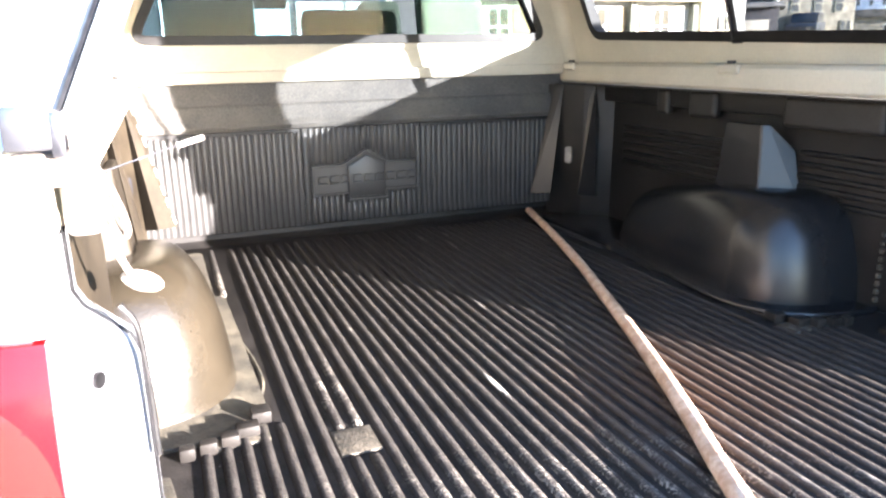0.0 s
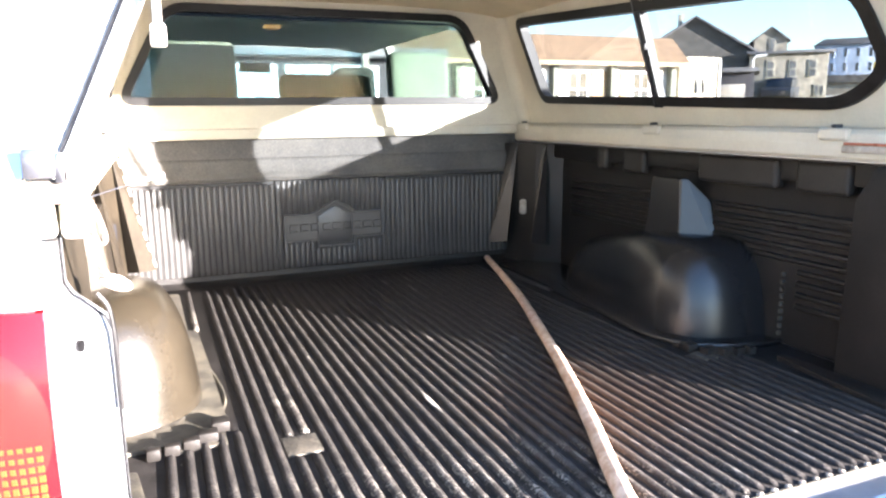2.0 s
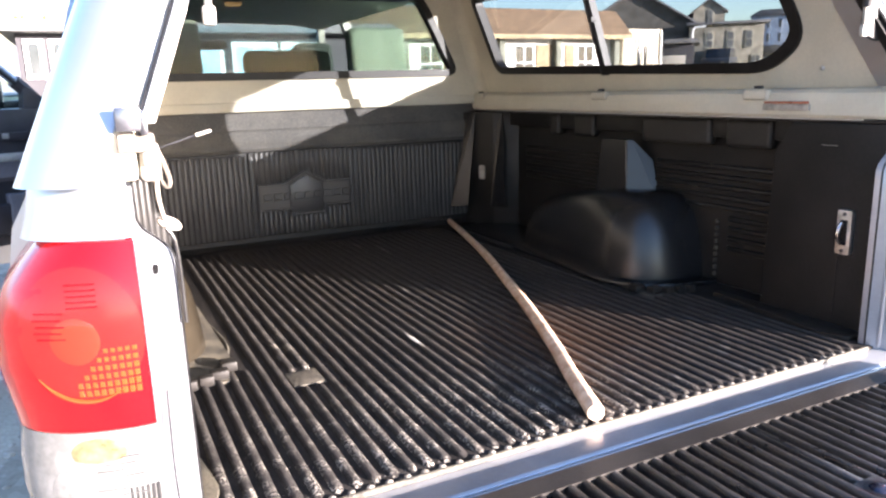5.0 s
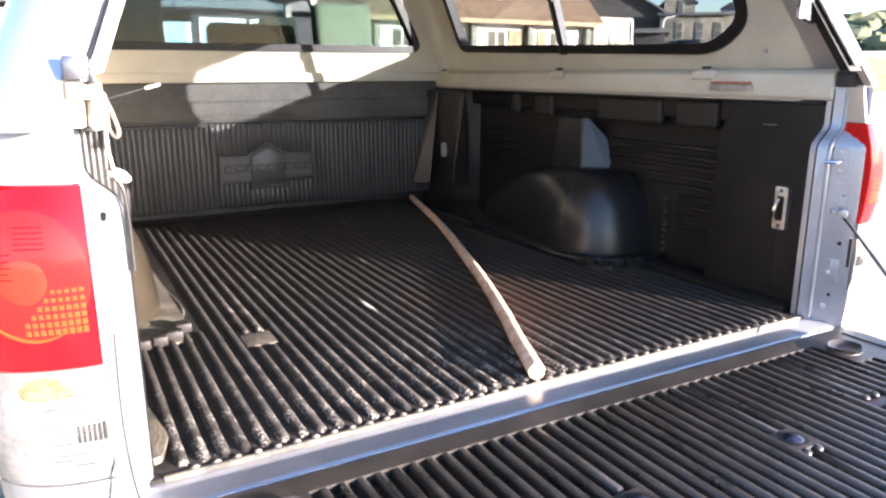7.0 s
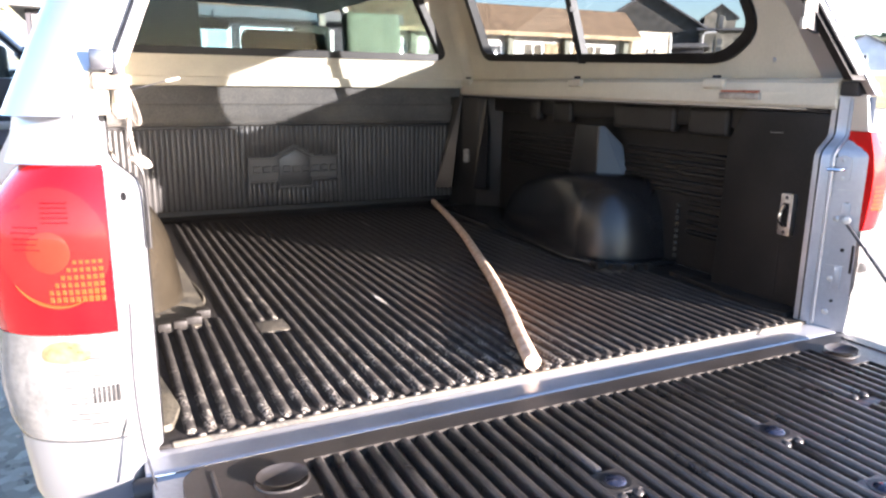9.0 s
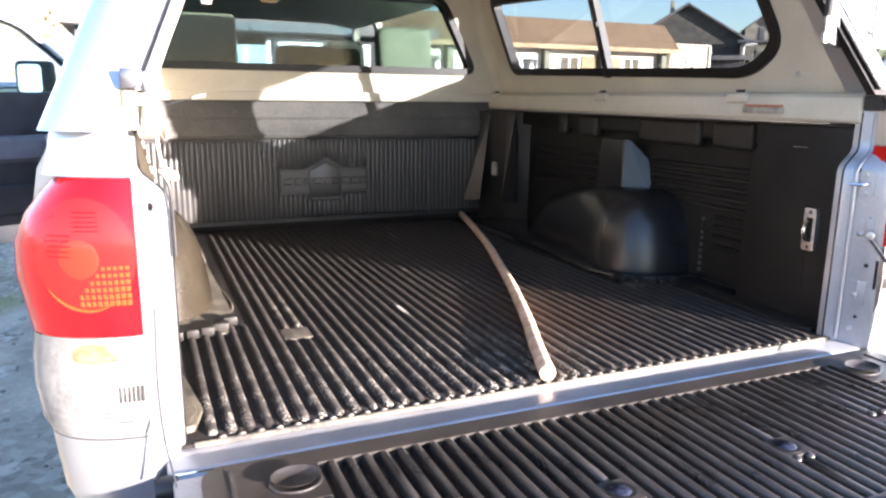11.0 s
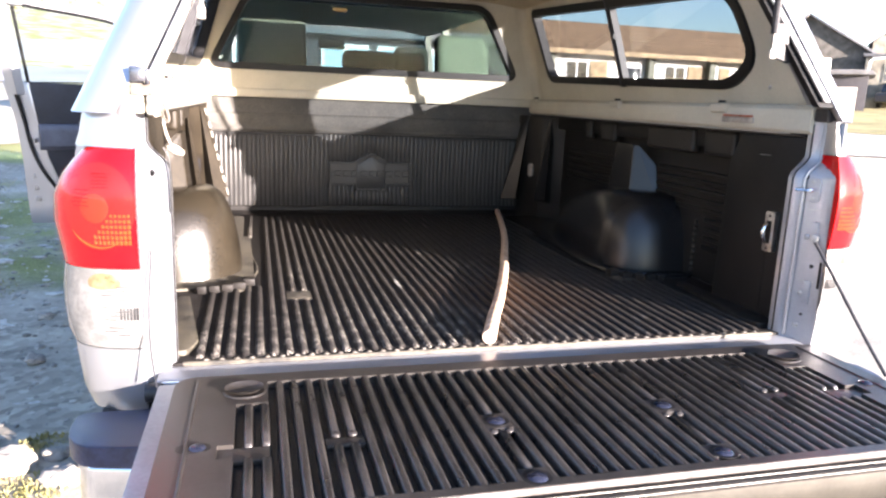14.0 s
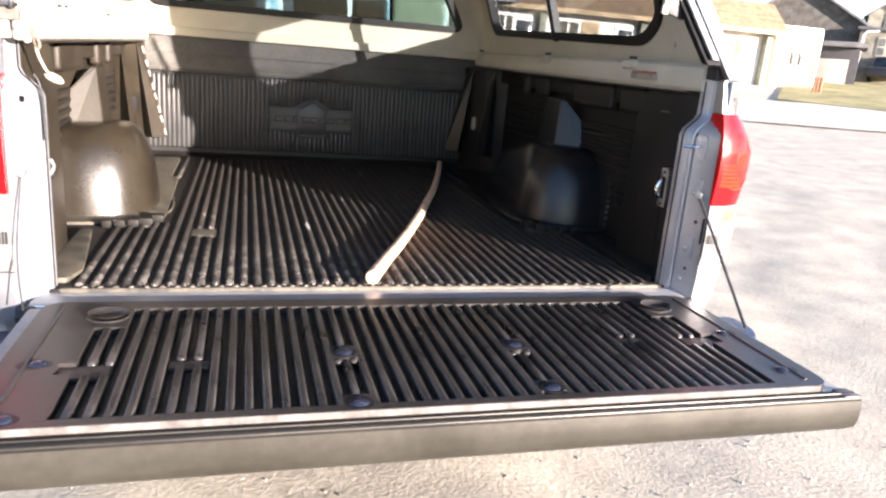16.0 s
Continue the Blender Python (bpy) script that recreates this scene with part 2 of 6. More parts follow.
def tube(points, radius, sides=10, into=None, closed=False, radii=None):
    bm = bmesh.new()
    pts = [Vector(p) for p in points]
    rings = []
    for i, p in enumerate(pts):
        d = (pts[min(i + 1, len(pts) - 1)] - pts[max(i - 1, 0)]).normalized()
        u = d.orthogonal().normalized() if i == 0 else (u - d * u.dot(d)).normalized()
        v = d.cross(u)
        rr = radii[i] if radii else radius
        rings.append([bm.verts.new(p + rr * (math.cos(k * 2 * math.pi / sides) * u + math.sin(k * 2 * math.pi / sides) * v)) for k in range(sides)])
    for a, b in zip(rings, rings[1:]):
        for k in range(sides):
            bm.faces.new((a[k], a[(k + 1) % sides], b[(k + 1) % sides], b[k]))
    bm.faces.new(rings[0][::-1])
    bm.faces.new(rings[-1])
    return join(into, bm)


def spline(points, n=8):
    """A smooth line through the points."""
    p = [Vector(q) for q in points]
    p = [2 * p[0] - p[1]] + p + [2 * p[-1] - p[-2]]
    out = []
    for i in range(1, len(p) - 2):
        for k in range(n):
            t = k / n
            a, b, c, d = p[i - 1:i + 3]
            out.append(0.5 * ((2 * b) + (c - a) * t + (2 * a - 5 * b + 4 * c - d) * t * t + (3 * b - a - 3 * c + d) * t ** 3))
    return out + [p[-2]]


def disc(center, normal, radius, depth, seg=20, r=0.0, into=None):
    bm = bmesh.new()
    rot = Vector(normal).to_track_quat('Z', 'Y').to_matrix().to_4x4()
    bmesh.ops.create_cone(bm, cap_ends=True, segments=seg, radius1=radius, radius2=radius, depth=depth, matrix=Matrix.Translation(center) @ rot)
    if r:
        bevel(bm, r, 2, [e for e in bm.edges if len(e.link_faces) == 2 and any(len(f.verts) > 4 for f in e.link_faces)])
    return join(into, bm)


def dome(center, normal, radius, height, into=None, seg=14):
    bm = bmesh.new()
    rot = Vector(normal).to_track_quat('Z', 'Y').to_matrix().to_4x4()
    bmesh.ops.create_uvsphere(bm, u_segments=seg, v_segments=8, radius=1, matrix=Matrix.Translation(center) @ rot @ Matrix.Diagonal((radius, radius, height, 1)))
    return join(into, bm)


def round_poly(points, radius, seg=5):
    """An outline with its corners rounded; radius: one for all or one each."""
    out = []
    n = len(points)
    for i in range(n):
        p, a, b = Vector(points[i]), Vector(points[i - 1]), Vector(points[(i + 1) % n])
        rr = radius[i] if isinstance(radius, (list, tuple)) else radius
        if rr <= 0:
            out.append(tuple(p))
            continue
        da, db = (a - p), (b - p)
        rr = min(rr, da.length * 0.45, db.length * 0.45)
        s, e = p + da.normalized() * rr, p + db.normalized() * rr
        for k in range(seg + 1):
            t = k / seg
            out.append(tuple((1 - t) ** 2 * s + 2 * t * (1 - t) * p + t * t * e))
    return out


def ring_frame(outline, width, place, thick, into=None):
    """A frame round an outline (2D, counted round), width inwards, laid by place(u, v, depth)."""
    bm = bmesh.new()
    pts = [Vector(p) for p in outline]
    n = len(pts)
    c = sum(pts, Vector((0, 0))) / n
    area = sum(pts[i].cross(pts[(i + 1) % n]) for i in range(n))
    sgn = 1 if area > 0 else -1
    inner = []
    for i in range(n):
        t = (pts[(i + 1) % n] - pts[i - 1]).normalized()
        inner.append(pts[i] + sgn * width * Vector((-t.y, t.x)))
    layers = []
    for loop, d in ((pts, 0), (inner, 0), (inner, thick), (pts, thick)):
        layers.append([bm.verts.new(place(p.x, p.y, d)) for p in loop])
    for k in range(4):
        a, b = layers[k], layers[(k + 1) % 4]
        for i in range(n):
            bm.faces.new((a[i], a[(i + 1) % n], b[(i + 1) % n], b[i]))
    bmesh.ops.recalc_face_normals(bm, faces=bm.faces)
    return join(into, bm)


def sheet_with_hole(outer, hole, place, thick):
    """A wall: outline with an opening, of a thickness, laid by place(u, v, depth)."""
    bm = bmesh.new()
    loops = []
    for d in (0, thick):
        vo = [bm.verts.new(place(*p, d)) for p in outer]
        vh = [bm.verts.new(place(*p, d)) for p in hole]
        eo = [bm.edges.new((vo[i], vo[(i + 1) % len(vo)])) for i in range(len(vo))]
        eh = [bm.edges.new((vh[i], vh[(i + 1) % len(vh)])) for i in range(len(vh))]
        bmesh.ops.triangle_fill(bm, edges=eo + eh, use_beauty=True)
        loops.append((vo, vh))
    for a, b in zip(loops[0], loops[1]):
        for i in range(len(a)):
            bm.faces.new((a[i], a[(i + 1) % len(a)], b[(i + 1) % len(a)], b[i]))
    return bm


def flat(outline, place, thick=0.004):
    bm = bmesh.new()
    a = [bm.verts.new(place(*p, 0)) for p in outline]
    b = [bm.verts.new(place(*p, thick)) for p in outline]
    bm.faces.new(a)
    bm.faces.new(b[::-1])
    for i in range(len(a)):
        bm.faces.new((a[i], a[(i + 1) % len(a)], b[(i + 1) % len(a)], b[i]))
    return bm


# ---------------------------------------------------------------- ground
def ground_z(x, y):
    r = math.hypot(x, y - 0.5)
    z = 0.045 * max(0.0, r - 4.0) - 0.02 * max(0.0, r - 75)
    if x < 0.3 * y - 6:
        z += 0.14 * max(0.0, r - 68) - 0.05 * max(0.0, r - 130)
    return z


def terrain():
    bm = bmesh.new()
    ticks = [0.0]
    step = 0.14
    while ticks[-1] < 900:
        ticks.append(ticks[-1] + step)
        if ticks[-1] > 3.5:
            step *= 1.11
    axis = [-t for t in ticks[:0:-1]] + ticks
    rows = []
    for y in axis:
        row = []
        for x in axis:
            X, Y = x, y + 0.8
            d = max(abs(x), abs(y))
            h = 0.028 * noise.noise((X * 1.3, Y * 1.3, 0)) + 0.014 * noise.noise((X * 4, Y * 4, 3))
            h *= 1 if d < 30 else 0
            row.append(bm.verts.new((X, Y, ground_z(X, Y) + h - 0.02)))
        rows.append(row)
    for a, b in zip(rows, rows[1:]):
        for i in range(len(a) - 1):
            bm.faces.new((a[i], a[i + 1], b[i + 1], b[i]))
    return bm


def ground_material():
    m = bpy.data.materials.new("gravel_with_grass")
    m.use_nodes = True
    nt = m.node_tree
    L, N = nt.links, nt.nodes
    b = N["Principled BSDF"]
    b.inputs["Roughness"].default_value = 0.95
    tc = N.new("ShaderNodeTexCoord")

    def tex(kind, scale, detail=5):
        n = N.new(kind)
        n.inputs["Scale"].default_value = scale
        if kind == "ShaderNodeTexNoise":
            n.inputs["Detail"].default_value = detail
        L.new(tc.outputs["Object"], n.inputs["Vector"])
        return n

    def ramp(src, stops):
        r = N.new("ShaderNodeValToRGB")
        while len(r.color_ramp.elements) < len(stops):
            r.color_ramp.elements.new(0.5)
        for e, (p, c) in zip(r.color_ramp.elements, stops):
            e.position, e.color = p, (*c, 1)
        L.new(src, r.inputs[0])
        return r.outputs[0]

    def mix(f, a, c):
        n = N.new("ShaderNodeMix")
        n.data_type = 'RGBA'
        L.new(f, n.inputs[0])
        L.new(a, n.inputs[6])
        L.new(c, n.inputs[7])
        return n.outputs[2]
    vor = tex("ShaderNodeTexVoronoi", 22)
    fine = tex("ShaderNodeTexNoise", 60)
    big = tex("ShaderNodeTexNoise", 0.9)
    stones = ramp(vor.outputs["Color"], [(0.0, (0.165, 0.150, 0.122)), (0.5, (0.28, 0.255, 0.208)), (1.0, (0.45, 0.415, 0.345))])
    dirt = ramp(fine.outputs["Fac"], [(0.3, (0.30, 0.268, 0.215)), (0.7, (0.44, 0.402, 0.335))])
    sep0 = N.new("ShaderNodeSeparateXYZ")
    L.new(tc.outputs["Object"], sep0.inputs[0])
    bare = N.new("ShaderNodeMapRange")
    bare.inputs[1].default_value, bare.inputs[2].default_value = -1.5, 1.5
    bare.inputs[3].default_value, bare.inputs[4].default_value = -0.04, 0.3
    L.new(sep0.outputs[0], bare.inputs[0])
    b0 = N.new("ShaderNodeMath")
    L.new(big.outputs["Fac"], b0.inputs[0])
    L.new(bare.outputs[0], b0.inputs[1])
    base = mix(ramp(b0.outputs[0], [(0.42, (0, 0, 0)), (0.62, (1, 1, 1))]), stones, dirt)
    grass = ramp(fine.outputs["Fac"], [(0.3, (0.095, 0.12, 0.030)), (0.7, (0.26, 0.26, 0.09))])
    sep = N.new("ShaderNodeSeparateXYZ")
    L.new(tc.outputs["Object"], sep.inputs[0])
    # grass grows beyond the lot: more of it with the distance ahead
    reach = N.new("ShaderNodeMapRange")
    reach.inputs[1].default_value, reach.inputs[2].default_value = 1.0, 7.5
    reach.inputs[3].default_value, reach.inputs[4].default_value = -0.12, 0.035
    L.new(sep.outputs[1], reach.inputs[0])
    side = N.new("ShaderNodeMapRange")
    side.inputs[1].default_value, side.inputs[2].default_value = -2.0, 4.0
    side.inputs[3].default_value, side.inputs[4].default_value = 0.0, -0.35
    L.new(sep.outputs[0], side.inputs[0])
    a1 = N.new("ShaderNodeMath")
    L.new(tex("ShaderNodeTexNoise", 0.55, 7).outputs["Fac"], a1.inputs[0])
    L.new(reach.outputs[0], a1.inputs[1])
    a2 = N.new("ShaderNodeMath")
    L.new(a1.outputs[0], a2.inputs[0])
    L.new(side.outputs[0], a2.inputs[1])
    col = mix(ramp(a2.outputs[0], [(0.5, (0, 0, 0)), (0.6, (1, 1, 1))]), base, grass)
    mott = ramp(tex("ShaderNodeTexNoise", 3.2, 8).outputs["Fac"], [(0.32, (0.78, 0.78, 0.79)), (0.66, (1.06, 1.06, 1.05))])
    mm = N.new("ShaderNodeMix")
    mm.data_type, mm.blend_type = 'RGBA', 'MULTIPLY'
    mm.inputs[0].default_value = 1.0
    L.new(col, mm.inputs[6])
    L.new(mott, mm.inputs[7])
    L.new(mm.outputs[2], b.inputs["Base Color"])
    bp = N.new("ShaderNodeBump")
    bp.inputs["Strength"].default_value, bp.inputs["Distance"].default_value = 0.22, 0.014
    hsum = N.new("ShaderNodeMath")
    mask = N.new("ShaderNodeMapRange")
    mask.inputs[1].default_value, mask.inputs[2].default_value = 0.42, 0.62
    mask.inputs[3].default_value, mask.inputs[4].default_value = 1.0, 0.12
    L.new(b0.outputs[0], mask.inputs[0])
    vm = N.new("ShaderNodeMath")
    vm.operation = 'MULTIPLY'
    L.new(vor.outputs["Distance"], vm.inputs[0])
    L.new(mask.outputs[0], vm.inputs[1])
    L.new(vm.outputs[0], hsum.inputs[0])
    L.new(fine.outputs["Fac"], hsum.inputs[1])
    L.new(hsum.outputs[0], bp.inputs["Height"])
    L.new(bp.outputs[0], b.inputs["Normal"])
    return m


M["ground"] = ground_material()
single("ground", terrain(), M["ground"], "stony gravel lot with dry dirt and grass", "ground", kind="structure")


# ---------------------------------------------------------------- the truck
truck = thing("pickup_truck", "silver pickup truck with its tailgate lowered and front door open", "truck")
BED_F, BED_Z = 1.985, 0.868


def side_panel(s):
    """Outer bed side, from the tail light to the cab."""
    prof = [(0.905, 1.405), (0.945, 1.33), (0.965, 1.22), (0.965, 1.0), (0.955, 0.84), (0.945, 0.775), (0.90, 0.775),
            (0.915, 0.86), (0.925, 1.1), (0.915, 1.3), (0.88, 1.385), (0.80, 1.39), (0.80, 1.422), (0.89, 1.425)]
    return prism([(s * x, z) for x, z in prof], 'y', 0.105, 2.05)


LAMP_LIFT = {-1: -0.006, 1: 0.010}      # the body leans a little to the driver's side
LAMP_OUT = {-1: 0.004, 1: -0.014}


def lamp_loft(levels, s, xin=0.808):
    """The rounded rear corner of the body: outlines in plan, one for each height."""
    bm = bmesh.new()
    rings = []
    for z, xo, yr in levels:
        pts = []
        xo += LAMP_OUT[s]
        for k in range(13):
            a = k / 12 * math.pi / 2
            ex = 1.0
            pts.append((xin + (xo - xin) * math.sin(a) ** ex, 0.03 + (yr - 0.03) * math.cos(a) ** ex))
        pts += [(xo, 0.12), (0.84, 0.12), (xin, -0.03)]
        rings.append([bm.verts.new((s * x, y, z + LAMP_LIFT[s])) for x, y in pts])
    n = len(rings[0])
    for a, b in zip(rings, rings[1:]):
        for i in range(n):
            bm.faces.new((a[i], a[(i + 1) % n], b[(i + 1) % n], b[i]))
    bm.faces.new(rings[0])
    bm.faces.new(rings[-1][::-1])
    return bm


def lens_material(name, color):
    m = bpy.data.materials.new(name)
    m.use_nodes = True
    nt = m.node_tree
    b = nt.nodes["Principled BSDF"]
    b.inputs["Base Color"].default_value = (*color, 1)
    b.inputs["Roughness"].default_value = 0.22
    b.inputs["Specular IOR Level"].default_value = 0.3
    b.inputs["Subsurface Weight"].default_value = 0.05
    b.inputs["Subsurface Radius"].default_value = (0.03, 0.006, 0.004)
    b.inputs["Coat Weight"].default_value = 0.35
    tc = nt.nodes.new("ShaderNodeTexCoord")
    n = nt.nodes.new("ShaderNodeTexNoise")
    n.inputs["Scale"].default_value = 9
    nt.links.new(tc.outputs["Object"], n.inputs["Vector"])
    r = nt.nodes.new("ShaderNodeValToRGB")
    r.color_ramp.elements[0].color = (*[c * 0.75 for c in color], 1)
    r.color_ramp.elements[1].color = (*[min(1, c * 1.25) for c in color], 1)
    nt.links.new(n.outputs["Fac"], r.inputs[0])
    nt.links.new(r.outputs[0], b.inputs["Base Color"])
    return m


M["red_lens"] = lens_material("red_lens", (0.52, 0.0025, 0.0035))
M["glow_red"] = lens_material("bright_red_lens", (0.56, 0.016, 0.007))
M["mid_red"] = lens_material("rosy_red_lens", (0.54, 0.008, 0.006))
M["clear_lens"] = mat("clear_lens", (0.155, 0.155, 0.153), 0.22, 0.2, 0.12, 30, coat=0.4)
M["amber"] = mat("pale_amber_bulb", (0.22, 0.10, 0.052), 0.3, 0, 0.2, 60)
M["pad"] = mat("blue_black_step_pad", (0.012, 0.018, 0.050), 0.36, 0, 0.2, 30, bump=0.2, bump_scale=250)

def shared_pieces(name, me, spots, parent, label=""):
    for m in spots:
        ob = new(name, me)
        hang(ob, parent, m)
        if label:
            tagged(ob, label)


M["bright_orange"] = lens_material("bright_orange_reflector", (0.62, 0.035, 0.008))
RED_LINE = mesh_of("red_lens_line", box((-0.017, -0.002, -0.0008), (0.017, 0.002, 0.0008), 0.0004, 1), lens_material("deep_red_line", (0.49, 0.0023, 0.0033)))
REFLEX = mesh_of("reflex", box((-0.0034, -0.0014, -0.0046), (0.0034, 0.0014, 0.0046), 0.0012, 1), M["bright_orange"])
BAR = mesh_of("bar", box((-0.0022, -0.002, -0.013), (0.0022, 0.002, 0.013), 0.001, 1), mat("grey_reflector", (0.02, 0.02, 0.021), 0.3))
LINE = mesh_of("lens_line", box((-0.020, -0.002, -0.0009), (0.020, 0.002, 0.0009), 0.0006, 1), mat("pale_reflector", (0.055, 0.055, 0.056), 0.3))


CLEAR_LENS = [(0.939, 0.950, -0.0715), (0.965, 0.960, -0.0770), (1.02, 0.966, -0.0790), (1.06, 0.965, -0.0770), (1.101, 0.960, -0.0750)]
RED_LENS = [(1.103, 0.960, -0.0770), (1.130, 0.964, -0.0815), (1.19, 0.974, -0.0860), (1.24, 0.971, -0.0860), (1.28, 0.953, -0.0795), (1.31, 0.930, -0.0715), (1.334, 0.908, -0.0640)]
LENS = CLEAR_LENS + RED_LENS


def lens_spot(s, x, z, proud=0.0):
    """A place on the lens and the turn that lays a piece on it."""
    row = next((i for i in range(len(LENS) - 2) if LENS[i + 1][0] >= z), len(LENS) - 2)
    (za, xa, ya), (zb, xb, yb) = LENS[row:row + 2]
    f = (z - za) / (zb - za)
    xo, yr = xa + (xb - xa) * f + LAMP_OUT[s], ya + (yb - ya) * f
    u = max(0.0, min(0.99, (x - 0.808) / (xo - 0.808)))
    sa = u
    y = 0.03 + (yr - 0.03) * (1 - sa * sa) ** 0.5
    u2 = min(0.995, u + 0.02)
    y2 = 0.03 + (yr - 0.03) * (1 - u2 ** 2) ** 0.5
    slope = math.degrees(math.atan2(y2 - y, (u2 - u) * (xo - 0.808)))
    return pose(s * x, y - proud, z + LAMP_LIFT[s], 0, 0, s * slope)

def jamb_plan(z):
    """Outline of the jamb in plan at a height: it jogs outwards near the top."""
    t = 0.0 if z < 1.285 else min(1.0, (z - 1.285) / 0.053)
    t = t * t * (3 - 2 * t)
    xi = 0.755 + 0.042 * t
    return [(xi, 0.035), (xi + 0.003, 0.014), (xi + 0.017, -0.004), (xi + 0.022, -0.004), (0.804 + 0.019 * t, -0.055 + 0.005 * t), (0.8072 + 0.0155 * t, -0.068 + 0.012 * t), (0.838, -0.045), (0.838, 0.035)]


def jamb_spot(x, z):
    """A place on the slanted panel of the right jamb, with the turn that faces its piece outwards."""
    (xa, ya), (xb, yb) = jamb_plan(z)[3:5]
    f = (x - xa) / (xb - xa)
    return pose(x, ya + (yb - ya) * f, z, 0, 0, math.degrees(math.atan2(yb - ya, xb - xa)))


def lens_patch(s, cx, cz, rx, rz, proud=0.0009, scale=1.0):
    """A round patch that follows the lens, thickest at its middle."""
    bm = bmesh.new()
    mid = bm.verts.new(lens_spot(s, cx, cz, proud).translation)
    rings = []
    for j in range(1, 7):
        q = j / 6
        rings.append([bm.verts.new(lens_spot(s, max(0.8082, cx + rx * q * math.cos(a * math.pi / 16)), cz + rz * q * math.sin(a * math.pi / 16), proud * (1 - q ** 6) + 0.0002).translation) for a in range(32)])
    for i in range(32):
        bm.faces.new((mid, rings[0][i], rings[0][(i + 1) % 32]))
        for a, b in zip(rings, rings[1:]):
            bm.faces.new((a[i], b[i], b[(i + 1) % 32], a[(i + 1) % 32]))
    return bm


for s in (-1, 1):
    part("bed_side", side_panel(s), M["paint"], truck)
    # painted corner above and below the lamp
    wide = 0.019 if s < 0 else -0.010
    part("corner_panel", lamp_loft([(1.336, 0.908 + wide, -0.0590), (1.36, 0.90 + wide, -0.0530), (1.395, 0.893 + wide, -0.0470), (1.42, 0.885 + wide, -0.0420)], s), M["paint"], truck)
    part("corner_panel", lamp_loft([(0.782, 0.90, -0.0300), (0.797, 0.922, -0.0540), (0.84, 0.938, -0.0660), (0.9, 0.945, -0.0720), (0.937, 0.949, -0.0735)], s), M["paint"], truck)
    lamp = part("tail_light", lamp_loft([(0.938, 0.945, -0.0640), (1.336, 0.906, -0.0590)], s, 0.816), M["dark"], truck, "red and clear tail light")
    part("red_lens", lamp_loft(RED_LENS, s), M["red_lens"], lamp, "glossy red lens")
    part("clear_lens", lamp_loft(CLEAR_LENS, s), M["clear_lens"], lamp, "clear reversing lens")
    # round bulb well, flutes and reflector studs of the red lens
    part("bulb_well", lens_patch(s, 0.876, 1.226, 0.067, 0.082, 0.0010), M["mid_red"], lamp, "red reflector bowl")
    part("bulb_well", lens_patch(s, 0.884, 1.222, 0.030, 0.032, 0.002), M["glow_red"], lamp, "orange bulb well behind red lens")
    rim = [lens_spot(s, 0.876 + 0.066 * math.cos(radians(a)), 1.226 + 0.081 * math.sin(radians(a)), 0.0012).translation for a in range(-38, -125, -6)]
    part("bowl_rim", tube(rim, 0.0016, 6, radii=[0.0006 + 0.0022 * math.sin(math.pi * i / (len(rim) - 1)) for i in range(len(rim))]), M["bright_orange"], lamp, "bright rim of the reflector bowl")
    for k in range(5):
        shared_pieces("lens_line", RED_LINE, [lens_spot(s, 0.908 + 0.003 * (k % 2), 1.226 + 0.0075 * k, 0.0006), lens_spot(s, 0.872, 1.262 + 0.0065 * k, 0.0006)], lamp)
    for j in range(6):
        for k in range(9):
            if k < 9 - j * 0.9:
                shared_pieces("reflector", REFLEX, [lens_spot(s, 0.8225 + 0.0078 * k, 1.156 + 0.0105 * j) @ Matrix.Diagonal((1, 1, 1 - 0.06 * j, 1))], lamp)
    # bulbs, lines and dark grid of the clear lens
    part("bulb_well", lens_patch(s, 0.876, 1.074, 0.031, 0.019, 0.001), M["amber"], lamp, "orange bulb under clear lens")
    part("bulb_well", lens_patch(s, 0.876, 1.02, 0.058, 0.052, 0.0012), M["clear_lens"], lamp, "round clear reflector bowl")
    for k in range(6):
        shared_pieces("reflector_bar", BAR, [lens_spot(s, 0.815 + 0.0062 * k, 1.012)], lamp)
    for k in range(13):
        shared_pieces("lens_line", LINE, [lens_spot(s, 0.842 + 0.012 * (k % 3), 1.066 - 0.0082 * k, 0.0008) @ Matrix.Diagonal((0.55 + 0.3 * ((k * 7) % 4) / 3, 1, 0.8, 1))], lamp)
    # jamb beside the opening: a lit band, a pressed ridge and a panel that slants back to the lamp
    bm = bmesh.new()
    rows = [[bm.verts.new((s * x, y, z)) for x, y in jamb_plan(z)] for z in (0.82, 0.90, 1.05, 1.20, 1.282, 1.297, 1.312, 1.325, 1.338, 1.36, 1.39, 1.425)]
    n = len(rows[0])
    for p, q in zip(rows, rows[1:]):
        for i in range(n):
            bm.faces.new((p[i], p[(i + 1) % n], q[(i + 1) % n], q[i]))
    bm.faces.new(rows[0])
    bm.faces.new(rows[-1][::-1])
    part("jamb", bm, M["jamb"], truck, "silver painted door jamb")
    levels = (0.87, 1.0, 1.15, 1.282, 1.297, 1.312, 1.325, 1.338, 1.36, 1.42)
    part("weather_strip", tube([(s * (jamb_plan(z)[0][0] + 0.0015), 0.020, z) for z in levels], 0.0022, 6), M["rubber"], truck)
    if s < 0:
        part("edge_seal", tube(spline([(-0.7655, -0.0005, 1.328), (-0.7565, -0.0002, 1.312), (-0.7535, 0.0008, 1.285), (-0.7525, 0.003, 1.25), (-0.7525, 0.004, 1.195)], 5), 0.0026, 8), M["rubber"], truck, "black edge seal")
